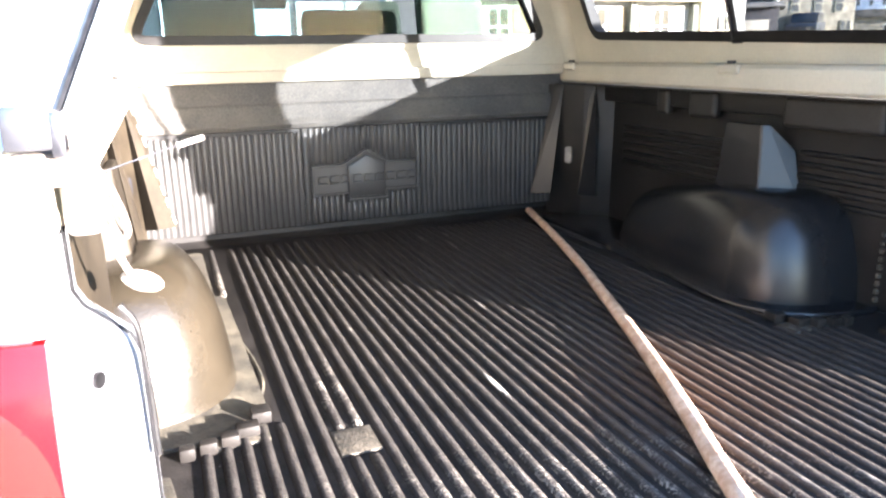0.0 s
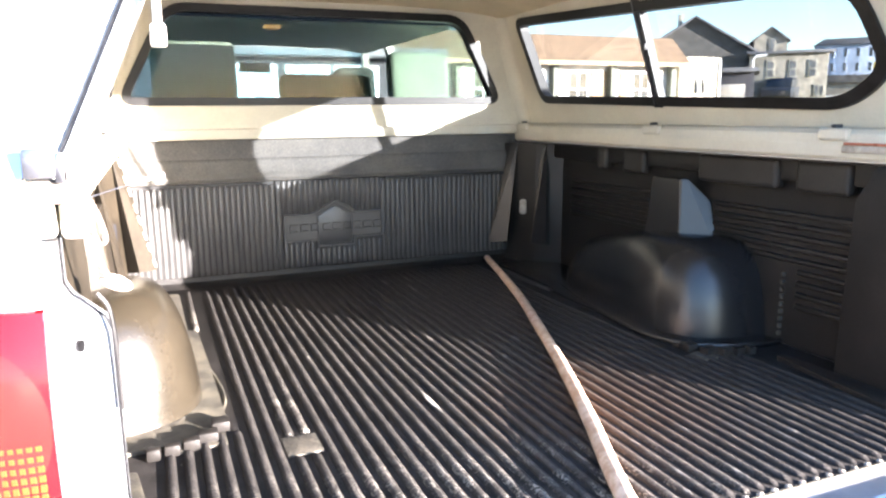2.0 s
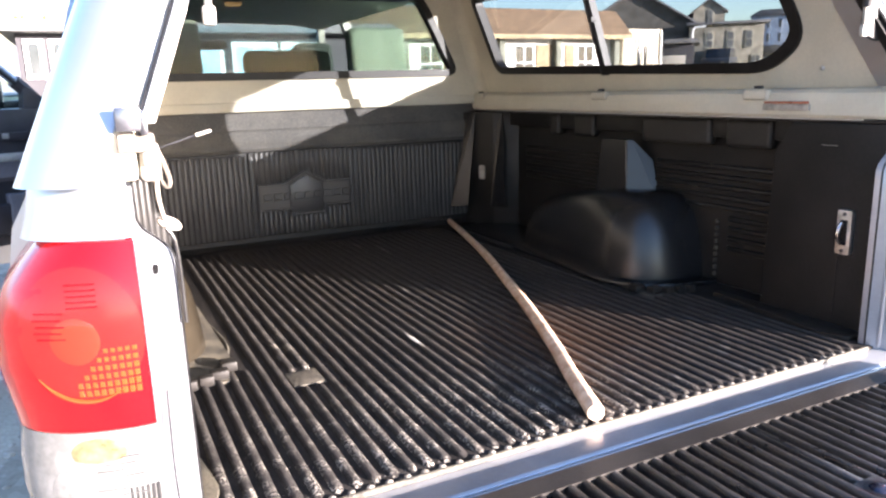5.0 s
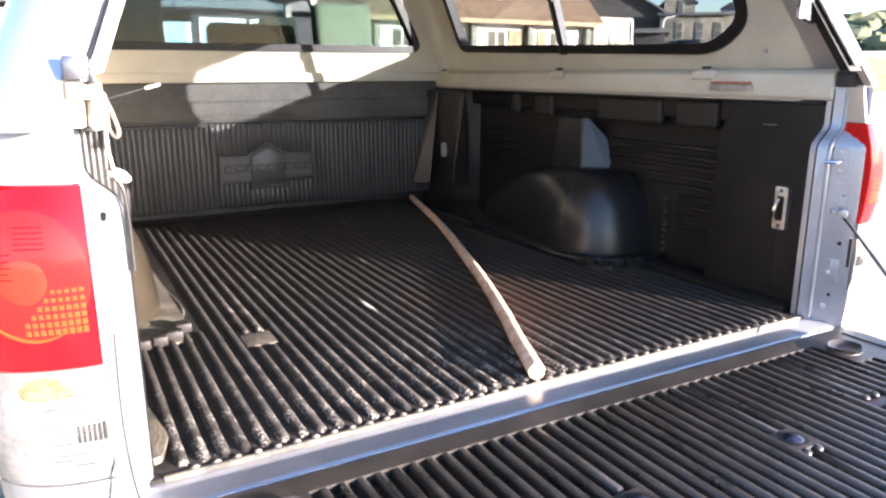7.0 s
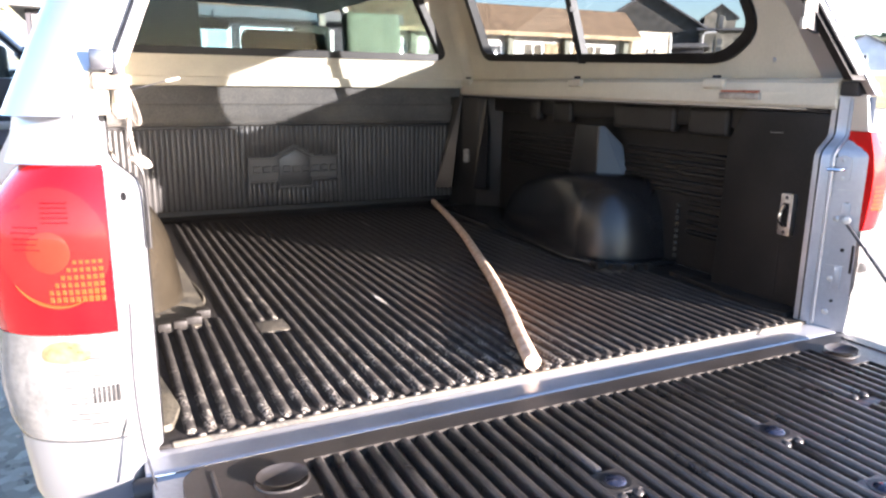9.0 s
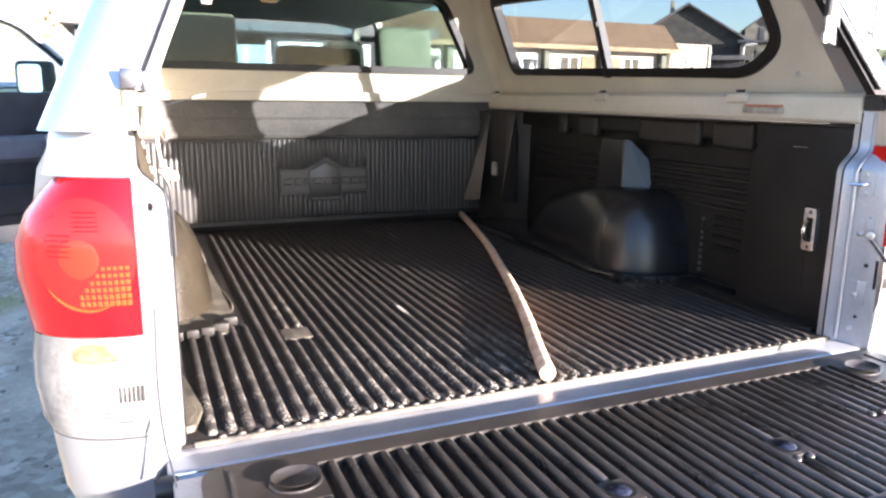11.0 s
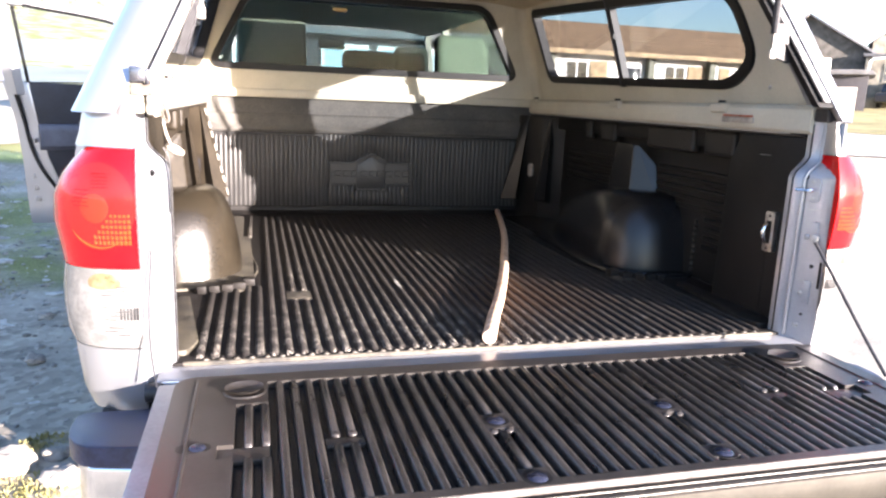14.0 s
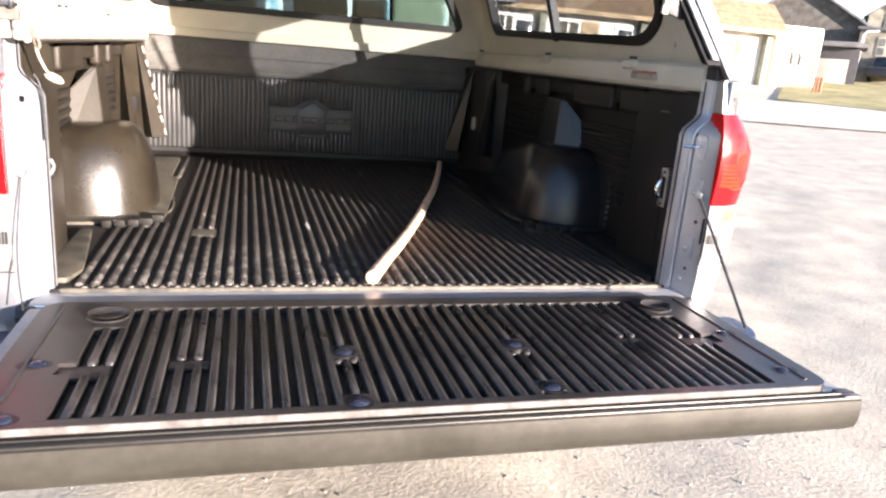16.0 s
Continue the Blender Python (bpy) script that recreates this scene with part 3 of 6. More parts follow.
    if s > 0:
        part("jamb_ridge", tube([(s * jamb_plan(z)[2][0], jamb_plan(z)[2][1], z) for z in levels], 0.005, 8), M["jamb"], truck)
        part("jamb_groove", tube([(s * jamb_plan(z)[3][0], jamb_plan(z)[3][1] + 0.0003, z) for z in levels], 0.0018, 6), M["dark"], truck)
        # latch striker on its plate, screws, panel lines and pressed patches
        plate = part("striker_plate", prism(round_poly([(-0.017, -0.032), (0.017, -0.032), (0.017, 0.032), (-0.017, 0.032)], 0.014), 'y', -0.003, 0.003, 0.0012, 1), M["jamb"], truck, "", jamb_spot(0.787, 1.256))
        part("striker", tube(spline([(0.006, -0.002, 0.002), (0.004, -0.022, 0.001), (-0.006, -0.032, 0.0), (-0.022, -0.034, 0.0), (-0.030, -0.034, 0.0)], 5), 0.0042, 8), M["chrome"], plate, "chrome latch striker", jamb_spot(0.787, 1.256))
        for x, z in ((0.7855, 1.306), (0.7865, 1.277), (0.7875, 1.234), (0.787, 1.135), (0.789, 0.985), (0.788, 0.90)):
            part("screw", dome((0, 0, 0), (0, -1, 0), 0.0075, 0.004), M["steel"], truck, "steel screw head", jamb_spot(x, z))
        for x, z, r in ((0.7765, 1.287, 0.008), (0.795, 1.172, 0.005), (0.797, 1.06, 0.005), (0.793, 0.93, 0.004)):
            part("jamb_hole", disc((0, 0, 0), (0, -1, 0), r, 0.003, 14), M["rubber"], truck, "", jamb_spot(x, z))
        for z, h in ((1.155, 0.04), (0.99, 0.06)):
            part("pressed_patch", box((-0.009, -0.0025, -h / 2), (0.009, 0.002, h / 2), 0.002), M["jamb"], truck, "", jamb_spot(0.795, z))
        for z in (1.329, 1.206, 1.02):
            part("panel_line", box((-0.020, -0.0008, -0.0007), (0.018, 0.001, 0.0007), 0.0003, 1), M["steel"], truck, "", jamb_spot(0.793, z))
        part("pressed_patch", prism(round_poly([(-0.013, -0.024), (0.014, -0.028), (0.009, 0.027), (-0.013, 0.02)], 0.003), 'y', -0.002, 0.002, 0.001, 1), M["jamb"], truck, "", jamb_spot(0.8195, 1.38))
        part("jamb_slot", box((s * 0.8030, -0.066, 1.005), (s * 0.8075, -0.060, 1.075), 0.002), M["rubber"], truck)
    else:
        part("jamb_hole", disc((-0.786, -0.021, 1.279), (0.88, -0.47, 0), 0.0065, 0.006, 14), M["rubber"], truck)
    run = [(0.790, -0.045, 1.13), (0.792, -0.10, 1.075), (0.785, -0.24, 0.945), (0.768, -0.335, 0.878)] if s > 0 else [(0.790, -0.045, 1.13), (0.794, -0.082, 1.02), (0.790, -0.11, 0.94), (0.778, -0.14, 0.874)]
    part("cable", tube(spline([(s * x, y, z) for x, y, z in run], 6), 0.004 if s > 0 else 0.0015, 6), M["dark"], truck, "dark tailgate cable")
    part("cable_stud", disc((s * 0.792, -0.045, 1.135), (-s, -0.6, 0), 0.010, 0.02, 12, 0.003), M["steel"], truck)
    part("hinge", tube([(s * 0.81, -0.065, 0.835), (s * 0.775, -0.065, 0.835)], 0.02, 14), M["dark"], truck, "dark tailgate hinge")

M["dusty_red"] = mat("dull_mauve_plastic", (0.075, 0.06, 0.062), 0.5, 0, 0.15, 20)
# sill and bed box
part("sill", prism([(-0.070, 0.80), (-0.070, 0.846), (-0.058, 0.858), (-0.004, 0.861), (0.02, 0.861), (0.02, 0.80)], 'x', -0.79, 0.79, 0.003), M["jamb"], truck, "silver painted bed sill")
part("sill_bead", tube([(-0.78, -0.064, 0.8535), (0.78, -0.064, 0.8535)], 0.0022, 8), M["chrome"], truck)
part("sill_seam", box((-0.78, -0.0745, 0.835), (0.78, -0.0705, 0.846), 0.001, 1), M["rubber"], truck)
part("bed_floor", box((-0.915, 0.03, 0.82), (0.915, 2.04, 0.85), 0.004), M["jamb"], truck)
part("bed_front", box((-0.915, 2.02, 0.62), (0.915, 2.05, 1.425), 0.004), M["paint"], truck)

# tailgate, lowered
tg = part("tailgate", prism([(-0.078, 0.80), (-0.078, 0.845), (-0.092, 0.86), (-0.60, 0.858), (-0.618, 0.862), (-0.638, 0.858), (-0.645, 0.845), (-0.645, 0.80), (-0.63, 0.785), (-0.10, 0.785)],
                          'x', -0.783, 0.790, 0.006, 2), mat("worn_tailgate_paint", (0.27, 0.262, 0.258), 0.45, 0.3, 0.12, 7, bump=0.05, bump_scale=120), truck, "lowered silver tailgate")
edge_grey = mat("dusty_grey_plastic", (0.030, 0.0275, 0.0215), 0.42, 0.3, 0.15, 5, bump=0.03, bump_scale=120, fine=60, fine_amount=0.1)
part("top_lip", prism([(-0.6285, 0.8605), (-0.6285, 0.8655), (-0.650, 0.8640), (-0.6535, 0.860), (-0.6535, 0.8560), (-0.6462, 0.8560), (-0.6462, 0.8588)], 'x', -0.782, 0.790), M["matte_black"], tg, "dark tailgate edge lip")
# Paler beads paint the sunlit edges along the dark lip.
for yy, zz in ((-0.6385, 0.8652), (-0.6520, 0.8615)):
    part("lip_bead", tube([(-0.78, yy, zz), (0.788, yy, zz)], 0.0019, 8), edge_grey, tg)
part("edge_face", prism([(-0.6535, 0.8558), (-0.6550, 0.84), (-0.6545, 0.815), (-0.648, 0.797), (-0.632, 0.784), (-0.615, 0.7835), (-0.615, 0.80), (-0.6455, 0.81), (-0.6455, 0.8558)], 'x', -0.784, 0.794), edge_grey, tg, "dusty tailgate edge")
for s in (-1, 1):
    part("edge_end", box((s * 0.752, -0.6535, 0.8562), (s * 0.786, -0.618, 0.8665), 0.003), M["dusty_red"], tg, "dull red-brown corner cap")

# bumper
bp_o = [(-0.935, -0.078), (-0.935, -0.17), (-0.905, -0.225), (-0.82, -0.245), (0.82, -0.245), (0.905, -0.225), (0.935, -0.17), (0.935, -0.078)]
bumper = part("bumper", prism([(x * 0.985, y * 0.985) for x, y in bp_o], 'z', 0.55, 0.764, 0.012, 3), M["chrome"], truck, "chrome rear bumper")
part("step_pad", prism(round_poly(bp_o, 0.03), 'z', 0.764, 0.806, 0.008, 3), M["pad"], bumper, "blue-black plastic step pad")
# Black block fills the gap and stands for the shade inside it.
part("bumper_gap", box((-0.90, -0.045, 0.70), (0.90, 0.12, 0.792), 0.004), M["rubber"], truck, "black block standing for the shaded gap above the bumper")

# Unseen pieces added to stop the sun passing under the truck.
part("underbody", box((-0.62, 0.35, 0.42), (0.62, 5.6, 0.70), 0.03, 2), M["dark"], truck)
part("spare_wheel", disc((0, 0.62, 0.33), (0, 0, 1), 0.36, 0.2, 28, 0.04), M["rubber"], truck)
part("axle", tube([(-0.8, 1.0, 0.38), (0.8, 1.0, 0.38)], 0.07, 10), M["dark"], truck)


def wheel(x, y):
    w = part("wheel", disc((x, y, 0.38), (1, 0, 0), 0.24, 0.22, 28, 0.01), M["alu"], truck)
    bm = bmesh.new()
    bmesh.ops.create_cone(bm, segments=36, radius1=0.385, radius2=0.385, depth=0.25, cap_ends=True, matrix=Matrix.Translation((x, y, 0.38)) @ pose(0, 0, 0, 0, 90, 0))
    bevel(bm, 0.04, 3, [e for e in bm.edges if any(len(f.verts) > 4 for f in e.link_faces)])
    part("tyre", bm, M["rubber"], w)


for x in (-0.83, 0.83):
    for y in (1.0, 4.72):
        wheel(x, y)


# ---- cab
def cab_side(s):
    """Cab side: lower body and the pillars round the windows."""
    x0, x1 = s * 0.97, s * 0.90
    part("cab_lower", prism([(s * 0.95, 0.5), (s * 0.98, 0.8), (s * 0.975, 1.2), (s * 0.93, 1.45), (s * 0.89, 1.45), (s * 0.90, 0.5)], 'y', 2.08, 3.55 if s < 0 else 4.75), M["paint"], truck)

    def pillar(ya, yb, yc, yd):
        bm = bmesh.new()
        v = [bm.verts.new(p) for p in ((s * 0.93, ya, 1.44), (s * 0.93, yb, 1.44), (s * 0.72, yd, 1.95), (s * 0.72, yc, 1.95),
                                       (s * (0.88 if ya > 3 else 0.915), ya, 1.44), (s * (0.88 if ya > 3 else 0.915), yb, 1.44), (s * (0.68 if ya > 3 else 0.71), yd, 1.95), (s * (0.68 if ya > 3 else 0.71), yc, 1.95))]
        for f in ((0, 1, 2, 3), (7, 6, 5, 4), (0, 4, 5, 1), (1, 5, 6, 2), (2, 6, 7, 3), (3, 7, 4, 0)):
            bm.faces.new([v[i] for i in f])
        part("pillar", bm, M["cabin"], truck, smooth=False)
    pillar(2.065, 2.095, 2.10, 2.13)
    pillar(3.54, 3.60, 3.49, 3.55)
    pillar(4.60, 4.66, 3.97, 4.03)
    place = lambda y, z, d: (s * (0.915 - (z - 1.44) * 0.41) - s * d, y, z)
    part("side_glass", flat([(2.095, 1.44), (3.45, 1.44), (3.40, 1.94), (2.13, 1.94)], place), M["clear"], truck)
    

for s in (-1, 1):
    cab_side(s)
roof = []
for k in range(13):
    u = k / 12 * 2 - 1
    roof.append((u * 0.74, 1.94 + 0.06 * (1 - u * u) ** 0.6))
part("cab_roof", prism(roof + [(0.72, 1.935), (0.5, 1.965), (0, 1.978), (-0.5, 1.965), (-0.72, 1.935)], 'y', 2.12, 4.02), M["paint"], truck)
part("headlining", prism([(0.70, 1.93), (0.5, 1.957), (0, 1.968), (-0.5, 1.957), (-0.70, 1.93), (-0.70, 1.915), (-0.5, 1.943), (0, 1.953), (0.5, 1.943), (0.70, 1.915)], 'y', 2.16, 4.0), M["cabin"], truck)
part("cab_rear", box((-0.90, 2.08, 0.55), (0.90, 2.12, 1.515), 0.01), M["paint"], truck)
part("hood", prism([(4.62, 1.0), (4.62, 1.40), (5.0, 1.38), (5.7, 1.32), (6.05, 1.22), (6.15, 1.0), (6.15, 0.5), (5.2, 0.5)], 'x', -0.9, 0.9, 0.03, 3), M["paint"], truck)
part("dashboard", prism([(4.1, 0.9), (4.05, 1.38), (4.2, 1.44), (4.6, 1.41), (4.6, 0.9)], 'x', -0.86, 0.86, 0.02), M["dark"], truck)
part("windscreen", flat([(-0.84, 0), (0.84, 0), (0.68, 1), (-0.68, 1)], lambda x, t, d: (x, 4.62 - 0.62 * t + d, 1.43 + 0.51 * t), 0.005), M["screen"], truck)
part("rear_glass", flat(round_poly([(-0.88, 1.52), (0.88, 1.52), (0.70, 1.93), (-0.70, 1.93)], 0.05), lambda x, z, d: (x, 2.09 + d + (z - 1.52) * 0.2, z)), M["clear"], truck)
part("glass_border", ring_frame(round_poly([(-0.885, 1.515), (0.885, 1.515), (0.705, 1.935), (-0.705, 1.935)], 0.05), 0.05, lambda x, z, d: (x, 2.084 + d + (z - 1.52) * 0.2, z), 0.004), M["rubber"], truck, "black border of the cab rear glass")
part("cab_floor", box((-0.89, 2.12, 0.5), (0.89, 4.7, 0.56), 0.01), M["dark"], truck)


def headrest(x, y, z0, w, h, material, lean=0.0, name="headrest", label=""):
    bm = box((-w / 2, -0.055, 0), (w / 2, 0.055, h), 0.045, 4)
    part(name, bm, material, truck, label, pose(x, y, z0, lean, 0, 0))


headrest(-0.485, 2.69, 1.50, 0.37, 0.35, M["cloth"], -8, label="grey-green rear headrest")
headrest(0.645, 2.79, 1.50, 0.33, 0.33, M["cloth"], -8, label="grey-green rear headrest")
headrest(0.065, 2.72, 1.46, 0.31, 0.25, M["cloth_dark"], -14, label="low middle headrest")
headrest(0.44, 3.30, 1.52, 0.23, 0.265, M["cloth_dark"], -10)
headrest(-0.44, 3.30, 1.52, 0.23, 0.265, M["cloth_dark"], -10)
part("rear_seat", box((-0.84, 2.50, 0.75), (0.84, 2.72, 1.51), 0.05, 3), M["cloth"], truck)
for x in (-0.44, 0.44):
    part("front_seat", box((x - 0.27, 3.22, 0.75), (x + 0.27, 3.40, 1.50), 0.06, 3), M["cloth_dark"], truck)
part("inside_mirror", box((-0.12, 4.08, 1.79), (0.08, 4.11, 1.855), 0.014, 3), M["dark"], truck)
part("mirror_stem", tube([(-0.02, 4.10, 1.85), (-0.02, 4.14, 1.92)], 0.008, 8), M["dark"], truck)
# Small glowing piece added to imitate warm reflections in the cab glass.
glowm = bpy.data.materials.new("warm_glow")
glowm.use_nodes = True
glowm.node_tree.nodes["Principled BSDF"].inputs["Emission Color"].default_value = (1.0, 0.5, 0.15, 1)
glowm.node_tree.nodes["Principled BSDF"].inputs["Emission Strength"].default_value = 0.12
part("dome_light", box((-0.13, 2.88, 1.935), (-0.05, 2.93, 1.951), 0.006), glowm, truck, "small glow standing for warm reflections in the glass")


# ---- open front door, on the driver's side
def front_door():
    hinge, ang = Vector((-0.95, 4.60, 0.0)), 60.5
    m = Matrix.Translation(hinge) @ pose(0, 0, 0, 0, 0, -ang)     # local -y runs along the door to its free edge
    L = 1.44
    navy = mat("navy_door_trim", (0.010, 0.010, 0.016), 0.55, 0, 0.2, 10, bump=0.1, bump_scale=300)
    grey = mat("grey_blue_door_panel", (0.09, 0.092, 0.115), 0.6, 0, 0.12, 10)

    def shell(x0, x1, zs):
        """Door panel: outer face longer than the inner one, so that the shut face slopes."""
        bm = bmesh.new()
        rows = []
        for z, cut, taper in zs:
            rows.append([bm.verts.new(p) for p in ((x0, 0.0, z), (x0, -L + cut, z), (x1, -L + cut + taper, z), (x1, -0.03, z))])
        for a, b in zip(rows, rows[1:]):
            for i in range(4):
                bm.faces.new((a[i], a[(i + 1) % 4], b[(i + 1) % 4], b[i]))
        bm.faces.new(rows[0])
        bm.faces.new(rows[-1][::-1])
        bmesh.ops.recalc_face_normals(bm, faces=bm.faces)
        bevel(bm, 0.008, 2)
        return bm
    door = part("front_door", shell(-0.030, 0.085, ((0.48, 0.110, 0.25), (0.62, 0.100, 0.22), (0.95, 0.085, 0.13), (1.2, 0.060, 0.10), (1.45, 0.0, 0.12))), M["paint"], truck, "open silver front door", m)
    inner = [(-0.05, 0.60), (-L + 0.35, 0.60), (-L + 0.30, 0.72), (-L + 0.215, 0.95), (-L + 0.165, 1.2), (-L + 0.13, 1.455), (-0.06, 1.445), (-0.02, 1.1)]
    part("door_trim", prism(inner, 'x', 0.085, 0.112, 0.012, 2), navy, door, "navy inner door trim", m)
    part("shut_seal", tube(spline([(0.030, -L + 0.055, 1.40), (0.030, -L + 0.100, 1.2), (0.036, -L + 0.130, 1.02), (0.060, -L + 0.185, 0.86), (0.088, -L + 0.29, 0.68)], 5), 0.012, 8), M["rubber"], door, "black door seal", m)
    part("latch_plate", box((0.055, -L + 0.135, 1.05), (0.075, -L + 0.16, 1.08), 0.004), M["steel"], door, "", m)
    for z in (0.80, 0.72, 0.64):
        part("shut_label", box((0.0, -L + 0.135, z), (0.020, -L + 0.175, z + 0.035), 0.003), M["steel"], door, "", m)
    part("armrest", prism([(0.11, 1.0), (0.15, 1.03), (0.16, 1.14), (0.15, 1.17), (0.11, 1.18)], 'y', -L + 0.16, -0.30, 0.008), grey, door, "grey-blue armrest panel", m)
    part("door_pocket", prism([(0.11, 0.66), (0.15, 0.68), (0.165, 0.86), (0.15, 0.87), (0.11, 0.86)], 'y', -L + 0.30, -0.2, 0.008), navy, door, "", m)
    part("pocket_front", box((0.11, -0.52, 0.68), (0.17, -0.30, 0.93), 0.02, 3), grey, door, "", m)
    part("grab_handle", box((0.112, -0.50, 1.255), (0.135, -0.32, 1.305), 0.01), navy, door, "", m)
    part("handle_lever", box((0.13, -0.49, 1.268), (0.142, -0.45, 1.30), 0.004), M["steel"], door, "", m)
    part("window_switches", box((0.15, -0.56, 1.13), (0.168, -0.30, 1.178), 0.004), M["alu"], door, "silver switch panel", m)
    part("marker_light", box((0.110, -L + 0.50, 0.625), (0.118, -L + 0.56, 0.648), 0.004), M["orange"], door, "small orange marker", m)
    path = [(-0.10, 1.37), (-0.26, 1.55), (-0.50, 1.76), (-0.74, 1.90), (-L + 0.12, 1.96), (-L - 0.02, 1.965), (-L + 0.07, 1.37)]
    at = lambda y, z: Vector((0.03 + 0.13 * (z - 1.37), y, z))
    sm = spline([at(y, z) for y, z in path[:5]], 6)
    part("sail_frame", tube(sm[:9], 0.045, 8), navy, door, "black front corner of the window frame", m)
    part("window_frame", tube(sm[8:] + [at(*path[5])], 0.03, 8), M["paint"], door, "silver window frame", m)
    part("sail_panel", prism([(-0.03, 1.43), (-0.32, 1.43), (-0.30, 1.60), (-0.12, 1.47)], 'x', 0.035, 0.10, 0.008), navy, door, "black sail panel behind the mirror", m)
    z0, z1 = 1.37, 1.995
    bm = bmesh.new()
    ring = []
    for z, wd, yo in ((z0, 0.085, 0.03), (z1, 0.075, -0.065)):
        c = 0.03 + 0.13 * (z - 1.37)
        ring.append([bm.verts.new((c + dx, -L + yo + dy * wd / 0.085, z)) for dx, dy in ((-0.028, -0.012), (0.030, 0.030), (0.030, 0.085), (-0.028, 0.075))])
    for i in range(4):
        bm.faces.new((ring[0][i], ring[0][(i + 1) % 4], ring[1][(i + 1) % 4], ring[1][i]))
    bm.faces.new(ring[0])
    bm.faces.new(ring[1][::-1])
    part("rear_post", bm, M["paint"], door, "silver rear post of the window", m, False)
    part("window_seal", tube([at(-L + 0.145, 1.37) + Vector((0.03, 0, 0)), at(-L + 0.055, 1.93) + Vector((0.03, 0, 0))] , 0.012, 6), M["rubber"], door, "", m)
    part("window_seal", tube([p + Vector((0.028, -0.005, -0.02)) for p in sm[8:]], 0.012, 6), M["rubber"], door, "", m)
    part("window", flat([(p.y, p.z) for p in sm] + [(-L + 0.02, 1.94), (-L + 0.11, 1.37)], lambda y, z, d: (0.02 + 0.13 * (z - 1.37) + d, y, z)), M["clear"], door, "clear door glass", m)
    part("wing_mirror", box((-1.535, 4.47, 1.42), (-1.295, 4.60, 1.66), 0.045, 3), navy, door, "black wing mirror")
    part("mirror_glass", prism(round_poly([(-0.072, -0.095), (0.072, -0.095), (0.072, 0.095), (-0.072, 0.095)], 0.035), 'y', -0.004, 0.004, 0.001, 1), M["chrome"], door, "mirror glass", pose(-1.445, 4.462, 1.54, -5, 0, -3))
    part("mirror_arm", box((-1.30, 4.49, 1.42), (-1.18, 4.56, 1.50), 0.02, 2), navy, door)


front_door()

# ---------------------------------------------------------------- bed liner
liner = thing("bed_liner", "black ribbed plastic bed liner with worn floor", "bed liner")


# Same plastic as the ribs, darkened to paint the shade between them.
M["tray"] = mat("shaded_tray_plastic", (0.014, 0.0130, 0.0127), 0.55, 0, 0.25, 12, bump=0.25, bump_scale=300, color2=(0.031, 0.0282, 0.0268), spec=0.06)
# Darker copy of the bulkhead plastic: paints the shade between its ribs.
M["bulk_valley"] = mat("shaded_bulkhead_plastic", (0.018, 0.018, 0.0187), 0.45, 0, 0.15, 5, color2=(0.032, 0.0312, 0.0305), fine=140, fine_amount=0.08, spec=0.3)
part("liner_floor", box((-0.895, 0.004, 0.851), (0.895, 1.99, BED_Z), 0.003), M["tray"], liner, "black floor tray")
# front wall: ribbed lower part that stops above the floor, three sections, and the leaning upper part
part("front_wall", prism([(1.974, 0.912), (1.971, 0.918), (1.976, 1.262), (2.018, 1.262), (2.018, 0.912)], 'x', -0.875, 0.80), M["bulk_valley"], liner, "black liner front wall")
# Black colour and recess together stand for the shade under the wall.
part("wall_foot", prism([(1.955, BED_Z - 0.002), (1.985, 0.872), (2.002, 0.886), (2.006, 0.9115), (2.018, 0.9115), (2.018, BED_Z - 0.002)], 'x', -0.875, 0.80), M["matte_black"], liner, "recessed foot of the front wall, black to stand for shade")
part("upper_panel", prism([(1.972, 1.262), (1.958, 1.266), (1.952, 1.280), (1.960, 1.294), (1.966, 1.30), (1.976, 1.34), (1.979, 1.347), (1.984, 1.352), (1.99, 1.40), (1.992, 1.424), (2.018, 1.424), (2.018, 1.2621)], 'x', -0.875, 0.80), M["dusty"], liner, "dusty smooth upper panel")
for xs in (-0.262, 0.182):
    part("wall_seam", prism([(xs - 0.006, 1.978), (xs - 0.003, 1.9655), (xs + 0.003, 1.9655), (xs + 0.006, 1.978)], 'z', 0.915, 1.260), M["bulk_valley"], liner, "raised moulding between wall sections")

# the raised plaque, with its lettering as bars
PX, PZ = -0.036, 1.072
plaque = [(-0.204, -0.056), (-0.204, 0.055), (-0.092, 0.055), (0.0, 0.106), (0.088, 0.055), (0.198, 0.055), (0.198, -0.05), (0.075, -0.05), (0.075, -0.082), (-0.07, -0.082), (-0.07, -0.056)]
pl = part("plaque", prism([(PX + x, PZ + z) for x, z in plaque], 'y', 1.9640, 1.974, 0.001, 1), M["plaque"], liner, "raised plaque on liner front wall")
house_line = [(-0.075, -0.074), (-0.075, 0.048), (0.0, 0.090), (0.072, 0.048), (0.072, -0.074)]
part("plaque_centre", prism([(PX + x * 0.93, PZ + z * 0.93) for x, z in house_line], 'y', 1.958, 1.9645, 0.003, 2), M["plaque"], pl)
# Black ring paints the shadow line round the raised centre.
part("plaque_groove", ring_frame([(PX + x, PZ + z) for x, z in house_line], 0.004, lambda u, v, d: (u, 1.9615 + d, v), 0.004), M["rubber"], pl, "black ring painting the shadow line round the centre")
part("plaque_edge", ring_frame([(PX + x, PZ + z) for x, z in plaque], 0.006, lambda u, v, d: (u, 1.954 + d, v), 0.011), M["plaque"], pl)
